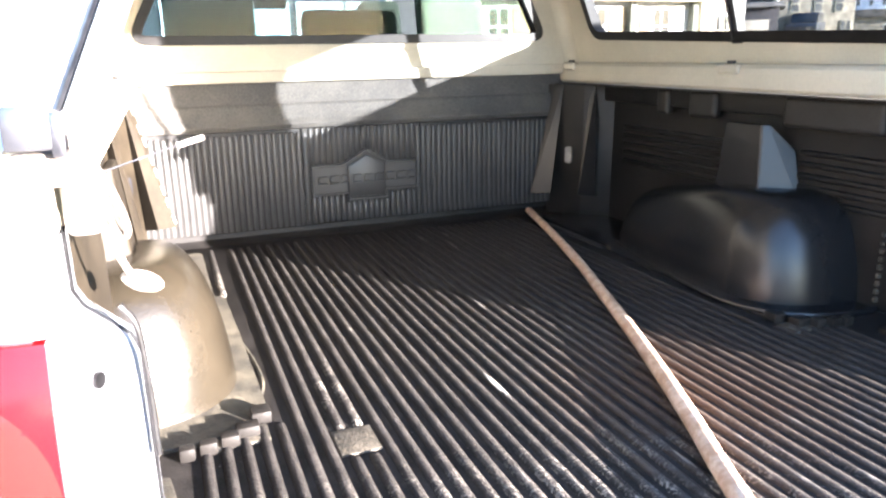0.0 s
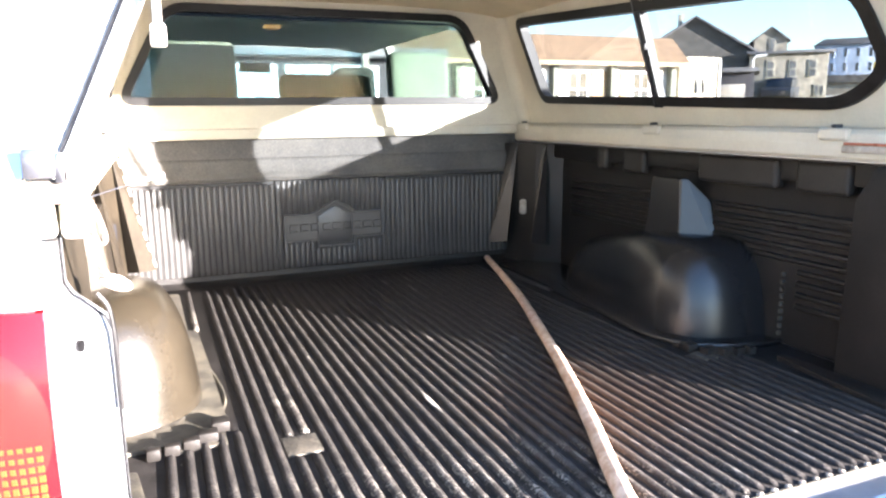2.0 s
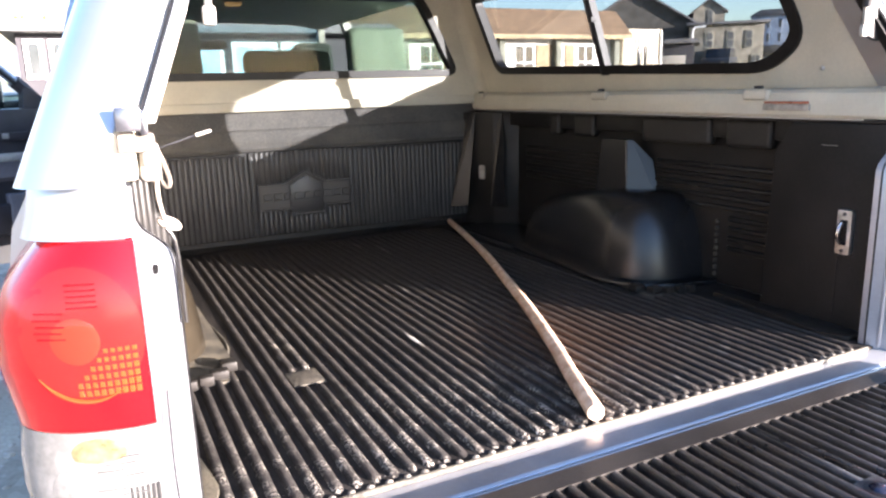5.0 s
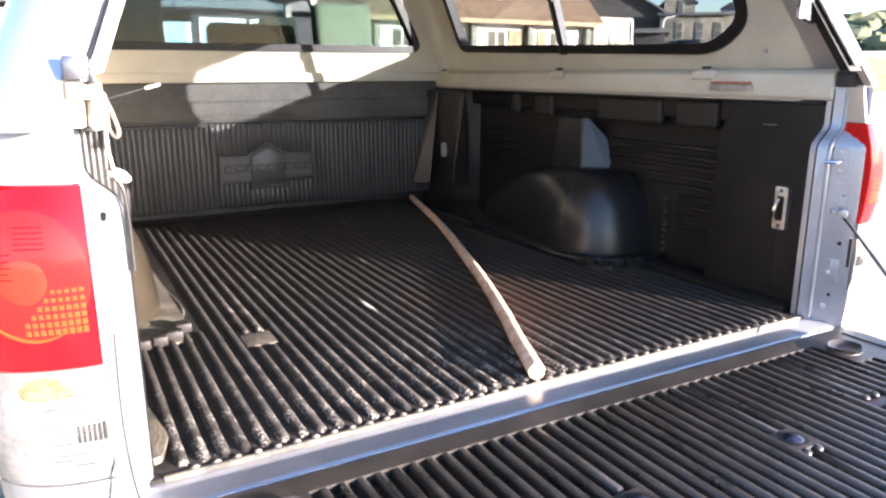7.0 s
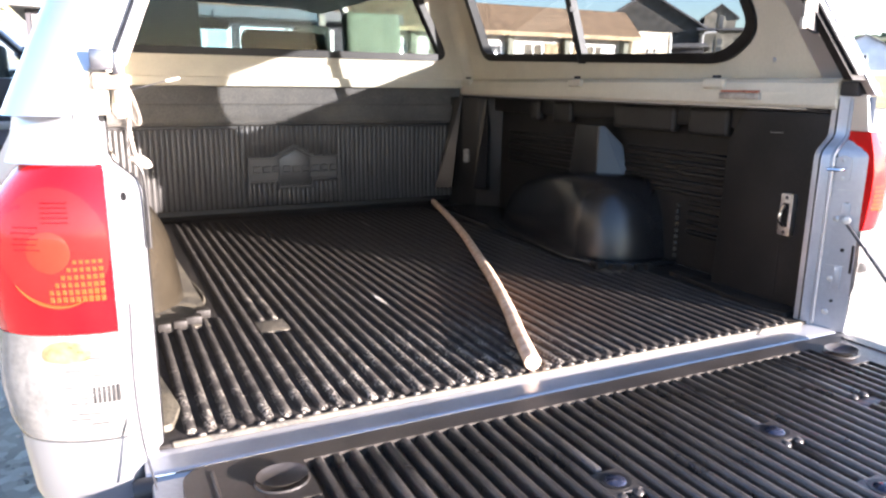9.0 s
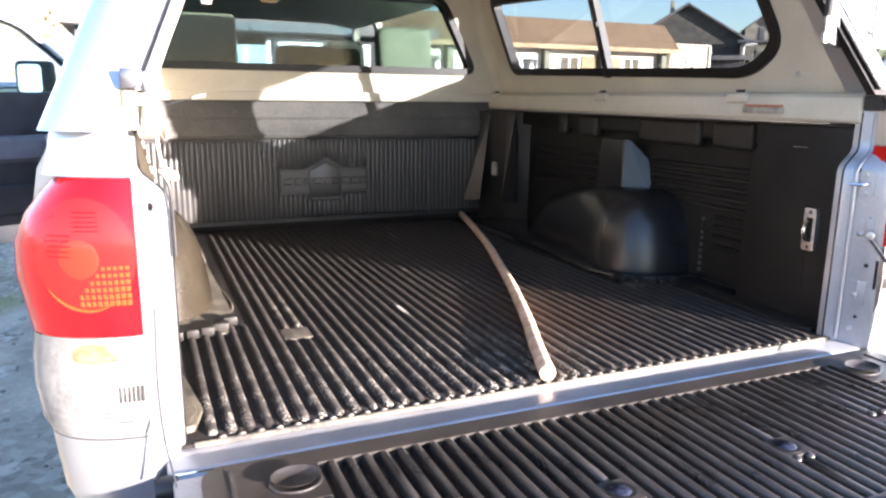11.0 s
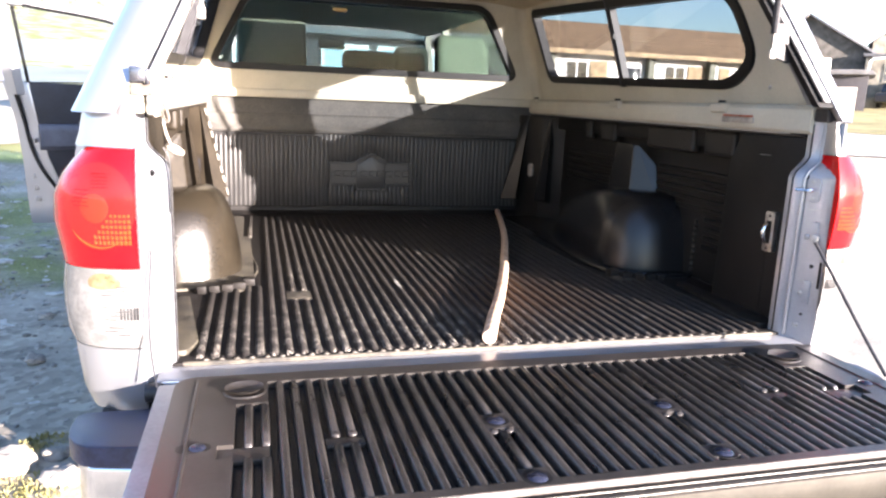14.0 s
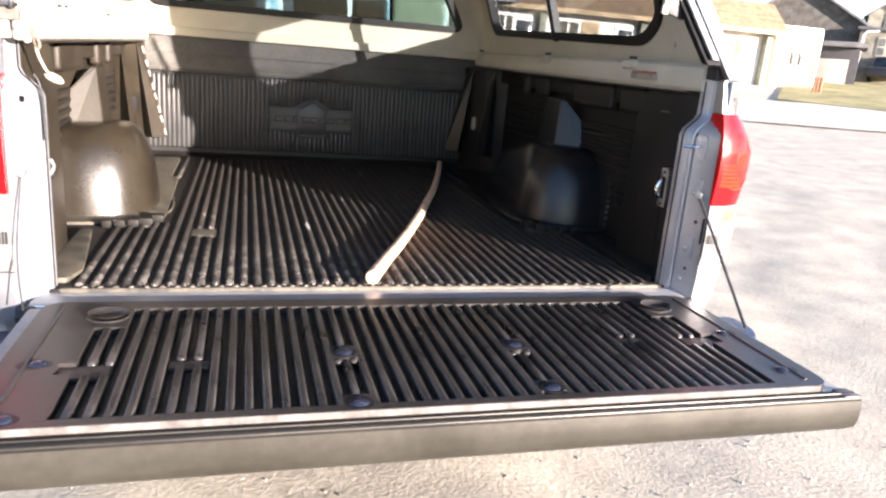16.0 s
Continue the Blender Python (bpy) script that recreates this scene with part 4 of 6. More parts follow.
# Another black ring paints the shadow just inside the plaque's edge.
part("plaque_shadow_line", ring_frame([(PX + x * 0.965, PZ + z * 0.90) for x, z in plaque], 0.004, lambda u, v, d: (u, 1.9625 + d, v), 0.003), M["rubber"], pl, "black line painting the shadow inside the edge")
for k in range(9):
    x = -0.183 + 0.0425 * k
    y0 = 1.9545 if abs(x + 0.016) < 0.075 else 1.9595
    part("letter_bar", box((PX + x, y0, PZ - 0.017), (PX + x + 0.033, y0 + 0.006, PZ - 0.009), 0.002, 1), M["plaque"], pl)
    part("letter_bar", box((PX + x + 0.004, y0, PZ + 0.009), (PX + x + 0.033, y0 + 0.006, PZ + 0.016), 0.002, 1), M["plaque"], pl)
    part("letter_bar", box((PX + x, y0, PZ - 0.009), (PX + x + 0.007, y0 + 0.006, PZ + 0.012), 0.002, 1), M["plaque"], pl)


def rib_mesh(name, length, w, h, material, top=0.5, end=0.03):
    """A moulded rib along +y from 0, with sloped ends."""
    bm = bmesh.new()
    q = top * w / 2
    e = w / 2 - q
    prof = [(-w / 2, -0.001), (-q - 0.78 * e, h * 0.45), (-q - 0.5 * e, h * 0.78), (-q - 0.2 * e, h * 0.95), (-q * 0.6, h), (q * 0.6, h), (q + 0.2 * e, h * 0.95), (q + 0.5 * e, h * 0.78), (q + 0.78 * e, h * 0.45), (w / 2, -0.001)]
    rings = []
    for y, f in ((0, 0.02), (end * 0.5, 0.8), (end, 1.0), (length - end, 1.0), (length - end * 0.5, 0.8), (length, 0.02)):
        rings.append([bm.verts.new((x * (0.6 + 0.4 * f), y, z * f)) for x, z in prof])
    for a, b in zip(rings, rings[1:]):
        for i in range(len(prof) - 1):
            bm.faces.new((a[i], a[i + 1], b[i + 1], b[i]))
    return mesh_of(name, bm, material, True, 60)


PITCH = 0.0324
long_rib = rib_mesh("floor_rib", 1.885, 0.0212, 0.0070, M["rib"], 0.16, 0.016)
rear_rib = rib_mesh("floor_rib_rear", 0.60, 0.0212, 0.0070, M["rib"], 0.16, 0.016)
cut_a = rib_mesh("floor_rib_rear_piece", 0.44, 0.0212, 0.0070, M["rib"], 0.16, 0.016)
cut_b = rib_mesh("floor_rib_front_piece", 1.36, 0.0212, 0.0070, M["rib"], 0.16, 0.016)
spots_long, spots_rear, spots_a, spots_b = [], [], [], []
for k in range(-23, 24):
    x = k * PITCH
    if abs(x) < 0.570:
        if abs(x + 0.470) < 0.030:      # stops short either side of a flat pad
            spots_a.append(pose(x, 0.022, BED_Z))
            spots_b.append(pose(x, 0.55, BED_Z))
        else:
            spots_long.append(pose(x, 0.022, BED_Z))
    elif abs(x) < 0.745:
        spots_rear.append(pose(x, 0.022, BED_Z))
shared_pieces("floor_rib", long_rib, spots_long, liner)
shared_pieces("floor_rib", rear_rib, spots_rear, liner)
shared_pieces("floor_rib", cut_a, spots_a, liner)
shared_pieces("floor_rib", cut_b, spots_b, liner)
front_rib = rib_mesh("floor_rib_front_stub", 0.53, 0.0212, 0.0070, M["rib"], 0.16, 0.016)
shared_pieces("floor_rib", front_rib, [pose(s * 19 * PITCH, 1.385, BED_Z) for s in (-1, 1)], liner)
# Paler than the liner: light bounced off the canopy is put into this colour.
M["band"] = mat("bounce_lit_liner_band", (0.016, 0.0145, 0.0135), 0.5, 0, 0.2, 8, color2=(0.032, 0.029, 0.026), spec=0.3)
M["dusty_pad"] = mat("dusty_floor_pad", (0.028, 0.025, 0.020), 0.7, 0, 0.3, 30, bump=0.3, bump_scale=200, color2=(0.075, 0.065, 0.050), fine=120, fine_amount=0.2)
M["scuffed"] = mat("scuffed_liner", (0.03, 0.028, 0.024), 0.55, 0, 0.3, 20, bump=0.3, bump_scale=200, color2=(0.10, 0.088, 0.065))
for s in (-1, 1):
    if s < 0:
        part("floor_pad", box((s * 0.470 - 0.036, 0.465, BED_Z - 0.004), (s * 0.470 + 0.036, 0.55, BED_Z + 0.0035), 0.003), M["dusty_pad"], liner, "scuffed dusty pad")
    part("floor_pad", box((s * 0.655 - 0.06, 0.565, BED_Z - 0.004), (s * 0.655 + 0.05, 0.625, BED_Z + 0.0055), 0.004), M["dusty_pad"], liner, "scuffed dusty pad")

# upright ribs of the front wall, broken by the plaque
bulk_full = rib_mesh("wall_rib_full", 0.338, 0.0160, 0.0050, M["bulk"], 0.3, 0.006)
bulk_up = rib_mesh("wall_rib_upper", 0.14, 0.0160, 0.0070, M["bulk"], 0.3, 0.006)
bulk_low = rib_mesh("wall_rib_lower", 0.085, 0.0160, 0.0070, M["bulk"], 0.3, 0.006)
up = Matrix(((1, 0, 0, 0), (0, 0, -1, 0), (0, 1, 0, 0), (0, 0, 0, 1)))
full, upper, lower = [], [], []
for k in range(-41, 35):
    x = k * 0.0213
    if x > 0.74 or x < -0.865:
        continue
    if PX - 0.212 < x < PX + 0.206:
        d = abs(x - PX)
        roofz = PZ + (0.108 - 0.56 * d if d < 0.092 else 0.056)
        lowz = PZ - (0.084 if -0.075 < x - PX < 0.08 else 0.056)
        upper.append(Matrix.Translation((x, 1.976, roofz + 0.003)) @ up @ Matrix.Diagonal((1, (1.262 - roofz - 0.003) / 0.14, 1, 1)))
        lower.append(Matrix.Translation((x, 1.973, 0.915)) @ up @ Matrix.Diagonal((1, (lowz - 0.918) / 0.085, 1, 1)))
    else:
        full.append(Matrix.Translation((x, 1.9735, 0.912)) @ up)
shared_pieces("wall_rib", bulk_full, full, liner)
shared_pieces("wall_rib", bulk_up, upper, liner)
shared_pieces("wall_rib", bulk_low, lower, liner)


M["dark_steel"] = mat("dark_steel", (0.09, 0.09, 0.10), 0.3, 0.8, 0.2, 40)


def wheel_arch(s):
    """The moulding over the wheel: a nearly flat rear face turned inwards, a tapering plan and a top that falls to the front."""
    base = spline([(0.897, 0.655, 0), (0.80, 0.666, 0), (0.710, 0.702, 0), (0.650, 0.775, 0), (0.634, 0.89, 0), (0.660, 1.15, 0), (0.708, 1.40, 0), (0.79, 1.53, 0), (0.897, 1.57, 0)], 7)
    crown = spline([(0.897, 0.835, 0), (0.86, 0.842, 0), (0.81, 0.858, 0), (0.785, 0.89, 0), (0.775, 0.95, 0), (0.785, 1.08, 0), (0.81, 1.24, 0), (0.85, 1.33, 0), (0.897, 1.36, 0)], 7)
    bm = bmesh.new()
    rings = []
    levels = 20
    for j in range(levels + 1):
        a = j / levels * math.pi / 2
        rise, inset = math.sin(a) ** 0.82, 1 - math.cos(a) ** 0.62
        inset = 0.16 * rise + 0.84 * inset
        ring = []
        for p, q in zip(base, crown):
            r = p.lerp(q, inset)
            fall = min(1.0, max(0.0, (r.y - 0.90) / 0.66))
            h = 0.272 * (1 - 0.36 * fall * fall * (3 - 2 * fall))
            ring.append(bm.verts.new((s * r.x, r.y, BED_Z + h * rise)))
        rings.append(ring)
    for a, b in zip(rings, rings[1:]):
        for i in range(len(a) - 1):
            bm.faces.new((a[i], a[i + 1], b[i + 1], b[i]))
    bm.faces.new(rings[-1])
    return bm


M["liner_gloss"] = mat("smooth_black_plastic", (0.0118, 0.0118, 0.0128), 0.25, 0, 0.2, 2.5, bump=0.06, bump_scale=260, color2=(0.0160, 0.0150, 0.0142), fine_amount=0.08, rough_var=0.05, spec=0.42)
# Dusty left-side liner copies, with the sun's warm light put into their colour.
M["sunlit_dust_wall"] = mat("sunlit_dusty_liner", (0.011, 0.0085, 0.0056), 0.52, 0, 0.2, 5, bump=0.12, bump_scale=220, color2=(0.030, 0.0235, 0.0155), fine=70, fine_amount=0.08, spec=0.3)
M["sunlit_dusty_gloss"] = mat("sunlit_dusty_black_plastic", (0.0102, 0.0084, 0.0059), 0.24, 0, 0.2, 4, bump=0.08, bump_scale=200, color2=(0.024, 0.0195, 0.0136), fine=120, fine_amount=0.07, rough_var=0.06)
wall_rib_f = rib_mesh("side_rib_front", 0.56, 0.017, 0.010, M["liner"], 0.5, 0.01)
wall_rib_r = rib_mesh("side_rib_rear", 0.50, 0.017, 0.010, M["liner"], 0.5, 0.01)
wall_rib_s = rib_mesh("side_rib_short", 0.19, 0.017, 0.010, M["liner"], 0.5, 0.01)
for s in (-1, 1):
    part("side_wall", prism([(s * 0.895, BED_Z), (s * 0.897, 1.30), (s * 0.90, 1.36), (s * 0.90, 1.385), (s * 0.913, 1.385), (s * 0.913, BED_Z)], 'y', 0.03, 1.99), M["matte_black"] if s > 0 else M["sunlit_dust_wall"], liner, "black liner side wall")
    # upper band under the rail, with shallow raised panels
    part("upper_band", box((s * 0.868, 0.05, 1.325), (s * 0.90, 1.97, 1.388), 0.008), M["liner"] if s > 0 else M["sunlit_dust_wall"], liner)
    part("band_lip", box((s * 0.80, 0.045, 1.384), (s * 0.90, 1.985, 1.392), 0.003), M["liner"] if s > 0 else M["sunlit_dust_wall"], liner)
    for ya, yb in ((0.40, 0.56), (0.62, 0.92), (1.18, 1.30), (1.40, 1.46)):
        part("band_panel", box((s * 0.852, ya, 1.300), (s * 0.888, yb, 1.383), 0.017, 4), M["band"] if s > 0 else M["sunlit_dust_wall"], liner)
    part("wheel_arch", wheel_arch(s), M["liner_gloss"] if s > 0 else M["sunlit_dusty_gloss"], liner, "smooth rounded wheel arch cover")
    part("arch_flange", prism(round_poly([(s * 0.596, 0.69), (s * 0.602, 1.0), (s * 0.612, 1.37), (s * 0.640, 1.39), (s * 0.645, 1.88), (s * 0.89, 1.88), (s * 0.89, 0.585), (s * 0.66, 0.60)], 0.03), 'z', BED_Z - 0.003, BED_Z + 0.008, 0.004), M["liner_gloss"] if s > 0 else M["scuffed"], liner, "smooth foot of the wheel arch cover")
    lip = [(0.885, 0.592), (0.80, 0.598), (0.688, 0.636), (0.610, 0.718), (0.588, 0.86), (0.624, 1.15), (0.684, 1.41)]
    part("arch_lip", tube(spline([(s * x, y, BED_Z + (0.009 if s > 0 else 0.0015)) for x, y in lip], 6), 0.0065 if s > 0 else 0.004, 8), M["liner_gloss"] if s > 0 else M["scuffed"], liner)
    # creases pressed into the crown behind the block
    for dx, dy in ((0.0, 0.0), (0.022, -0.004)):
        crease = [(0.800 + dx, 0.90 + dy, 0.266), (0.797 + dx, 0.84 + dy, 0.262), (0.792 + dx, 0.815 + dy, 0.249), (0.783 + dx, 0.775 + dy, 0.218)]
        part("crease", tube(spline([(s * x, y, BED_Z + z - 0.003) for x, y, z in crease], 5), 0.0042, 6), M["liner_gloss"] if s > 0 else M["sunlit_dusty_gloss"], liner)
    # block standing on the arch
    bm = bmesh.new()
    v = [bm.verts.new((s * x, y, z)) for x, y, z in ((0.800, 0.925, 1.08), (0.800, 1.10, 1.08), (0.893, 1.10, 1.08), (0.893, 0.855, 1.08),
                                                     (0.820, 0.955, 1.305), (0.820, 1.09, 1.305), (0.836, 1.09, 1.305), (0.836, 0.940, 1.305),
                                                     (0.893, 1.09, 1.235), (0.893, 0.895, 1.235))]
    for f in ((0, 1, 5, 4), (0, 4, 7, 9, 3), (4, 5, 6, 7), (7, 6, 8, 9), (1, 2, 8, 6, 5), (3, 9, 8, 2), (0, 3, 2, 1)):
        bm.faces.new([v[k] for k in f])
    bmesh.ops.recalc_face_normals(bm, faces=bm.faces)
    bevel(bm, 0.005, 2)
    part("stake_block", bm, M["liner_gloss"] if s > 0 else M["sunlit_dust_wall"], liner, "moulded block on wheel arch", None, False)
    off = 0.0 if s > 0 else 0.065
    # front corner: leaning pillars and the slanted corner wall
    part("corner_wall", prism([(s * (0.735 + off), 1.985), (s * (0.762 + off), 1.93), (s * (0.808 + off), 1.84), (s * 0.90, 1.76), (s * 0.90, 1.99)], 'z', BED_Z, 1.385, 0.004), M["liner"] if s > 0 else M["sunlit_dust_wall"], liner)
    bm = bmesh.new()
    v = [bm.verts.new((s * (x + off), y, z)) for x, y, z in ((0.645, 1.955, 0.955), (0.705, 1.90, 0.962), (0.765, 1.92, 1.385), (0.745, 1.955, 1.385), (0.70, 1.99, 0.95), (0.75, 1.97, 0.95), (0.80, 1.98, 1.385), (0.76, 1.99, 1.385))]
    for f in ((0, 1, 2, 3), (7, 6, 5, 4), (0, 4, 5, 1), (1, 5, 6, 2), (2, 6, 7, 3), (3, 7, 4, 0)):
        bm.faces.new([v[i] for i in f])
    part("corner_pillar", bm, M["liner_gloss"] if s > 0 else M["sunlit_dust_wall"], liner, "", None, False)
    bm = bmesh.new()
    v = [bm.verts.new((s * min(0.895, x + off * 0.6), y, z)) for x, y, z in ((0.77, 1.80, 0.965), (0.79, 1.71, 0.975), (0.842, 1.81, 1.385), (0.832, 1.83, 1.385), (0.84, 1.87, 0.95), (0.86, 1.80, 0.95), (0.885, 1.84, 1.385), (0.88, 1.87, 1.385))]
    for f in ((0, 1, 2, 3), (7, 6, 5, 4), (0, 4, 5, 1), (1, 5, 6, 2), (2, 6, 7, 3), (3, 7, 4, 0)):
        bm.faces.new([v[i] for i in f])
    part("corner_pillar", bm, M["liner_gloss"] if s > 0 else M["sunlit_dust_wall"], liner, "", None, False)
    if s < 0:                           # pale nubs that paint the sun glints on the pillar's inner edge
        for k in range(8):
            f = 0.06 + 0.12 * k + 0.02 * (k % 2)
            part("edge_nub", box((-0.004, -0.005, -0.016), (0.004, 0.003, 0.016), 0.002, 1), M["old_metal"], liner, "pale nub painting a sun glint", pose(-(0.712 + 0.100 * f), 1.948, 0.958 + 0.425 * f, 0, -13, 0))
    part("drain_cap", prism(round_poly([(-0.015, 0), (0.015, 0), (0.015, 0.065), (-0.015, 0.065)], 0.013), 'y', -0.006, 0.004, 0.002), M["old_metal"] if s > 0 else M["dark"], liner, "pale oval plug" if s > 0 else "dark oval plug", pose(s * (0.778 + off), 1.890, 1.078, 0, 0, -s * 62))
    # rear upright panel
    part("rear_panel", prism([(0.03, BED_Z), (0.03, 1.385), (0.30, 1.385), (0.345, 1.30), (0.36, BED_Z)], 'x', s * 0.80, s * 0.905, 0.012, 2), M["matte_black"] if s > 0 else M["sunlit_dust_wall"], liner)
    part("rear_foot", prism(round_poly([(s * 0.74, 0.05), (s * 0.72, 0.12), (s * 0.77, 0.50), (s * 0.80, 0.50), (s * 0.80, 0.05)], 0.01), 'z', BED_Z - 0.002, BED_Z + 0.012, 0.006), M["scuffed"] if s < 0 else M["matte_black"], liner)
    # horizontal ribs of the side wall
    turn = Matrix(((0, 0, -s, 0), (0, 1, 0, 0), (1, 0, 0, 0), (0, 0, 0, 1)))
    for k in range(9):
        z = 0.985 + 0.031 * k
        if z > 1.09:
            shared_pieces("side_rib", wall_rib_f, [Matrix.Translation((s * 0.8955, 1.13, z)) @ turn], liner)
            shared_pieces("side_rib", wall_rib_r, [Matrix.Translation((s * 0.8955, 0.385, z)) @ turn], liner)
        else:
            shared_pieces("side_rib", wall_rib_s, [Matrix.Translation((s * 0.8955, 0.375, z)) @ turn], liner)
    bm = bmesh.new()
    for k in range(9):
        box((s * 0.885, 0.60, 0.89 + 0.021 * k), (s * 0.897, 0.61, 0.902 + 0.021 * k), 0.002, 1, bm)
    part("notched_strip", bm, M["scuffed"], liner)
    part("panel_seam", box((s * 0.7985, 0.136, 0.90), (s * 0.8005, 0.139, 1.06), 0.0005, 1), M["rubber"], liner)
    # tie-down
    td = part("tie_down_plate", prism(round_poly([(0.101, 1.066), (0.138, 1.066), (0.138, 1.176), (0.101, 1.176)], 0.006), 'x', s * 0.786, s * 0.801, 0.002), M["steel"], liner, "steel tie-down plate")
    part("plate_slot", box((s * 0.7845, 0.110, 1.089), (s * 0.7865, 0.129, 1.152), 0.0008, 1), M["rubber"], td)
    for z in (1.075, 1.166):
        part("plate_screw", dome((s * 0.7855, 0.1195, z), (-s, 0, 0), 0.005, 0.003), M["dark_steel"], td)
    part("tie_down_ring", tube(spline([(s * 0.780, 0.120, 1.144), (s * 0.772, 0.120, 1.134), (s * 0.767, 0.120, 1.119), (s * 0.772, 0.120, 1.104), (s * 0.780, 0.120, 1.094)], 5), 0.0055, 8), M["chrome"], td)

# ---------------------------------------------------------------- tailgate liner
M["bolt"] = mat("blue_grey_bolt", (0.020, 0.023, 0.040), 0.16, 0.5, 0.2, 60)
tl = thing("tailgate_liner", "black ribbed plastic liner screwed to the lowered tailgate", "tailgate liner", at=(0, 0, 0))
plate = round_poly([(-0.745, -0.108), (0.745, -0.108), (0.745, -0.626), (-0.745, -0.626)], 0.045)
part("base_plate", prism(plate, 'z', 0.8600, 0.8625, 0.001, 1), M["liner"], tl, "black base sheet")
TZ = 0.879
M["tg_border"] = mat("brown_black_plastic", (0.016, 0.0141, 0.0132), 0.38, 0, 0.2, 8, bump=0.1, bump_scale=320, color2=(0.031, 0.0270, 0.0248), fine=160, fine_amount=0.15)
TP = 0.0288
NOTCH = {-1: -0.433, 1: -0.388}            # the pressed notch lies further back on the driver's side
hole = [(-0.570, -0.152), (0.570, -0.152), (0.570, -0.252), (0.628, -0.252), (0.628, NOTCH[1] + 0.022), (0.654, NOTCH[1] + 0.022), (0.654, NOTCH[1] - 0.022), (0.628, NOTCH[1] - 0.022),
        (0.628, -0.606), (-0.628, -0.606), (-0.628, NOTCH[-1] - 0.022), (-0.654, NOTCH[-1] - 0.022), (-0.654, NOTCH[-1] + 0.022), (-0.628, NOTCH[-1] + 0.022), (-0.628, -0.252), (-0.570, -0.252)]
part("border", sheet_with_hole(plate, hole, lambda u, v, d: (u, v, 0.862 + d), TZ - 0.862), M["tg_border"], tl, "smooth raised border")
RH = TZ - 0.8628
tg_long = rib_mesh("tailgate_rib_mesh", 0.458, 0.0172, RH, M["tg_rib"], 0.55, 0.003)
spots = []
pieces = []
for k in range(-21, 22):
    x = k * TP
    sd = -1 if x < 0 else 1
    if abs(k) >= 20:
        pieces += [(x, NOTCH[sd] + 0.020, -0.249), (x, -0.609, NOTCH[sd] - 0.020)]
    elif abs(k) in (15, 16):
        pieces += [(x, NOTCH[sd] + 0.030, -0.149), (x, -0.609, NOTCH[sd] + 0.004)]
    elif abs(k) == 6:
        pieces += [(x, -0.366, -0.149), (x, -0.570, -0.428)]
    else:
        spots.append(pose(x, -0.608, 0.8625))
shared_pieces("tailgate_rib", tg_long, spots, tl)
for x, ya, yb in pieces:
    shared_pieces("tailgate_rib", rib_mesh("tailgate_rib_piece", yb - ya, 0.0172, RH, M["tg_rib"], 0.55, 0.006), [pose(x, ya, 0.8625)], tl)
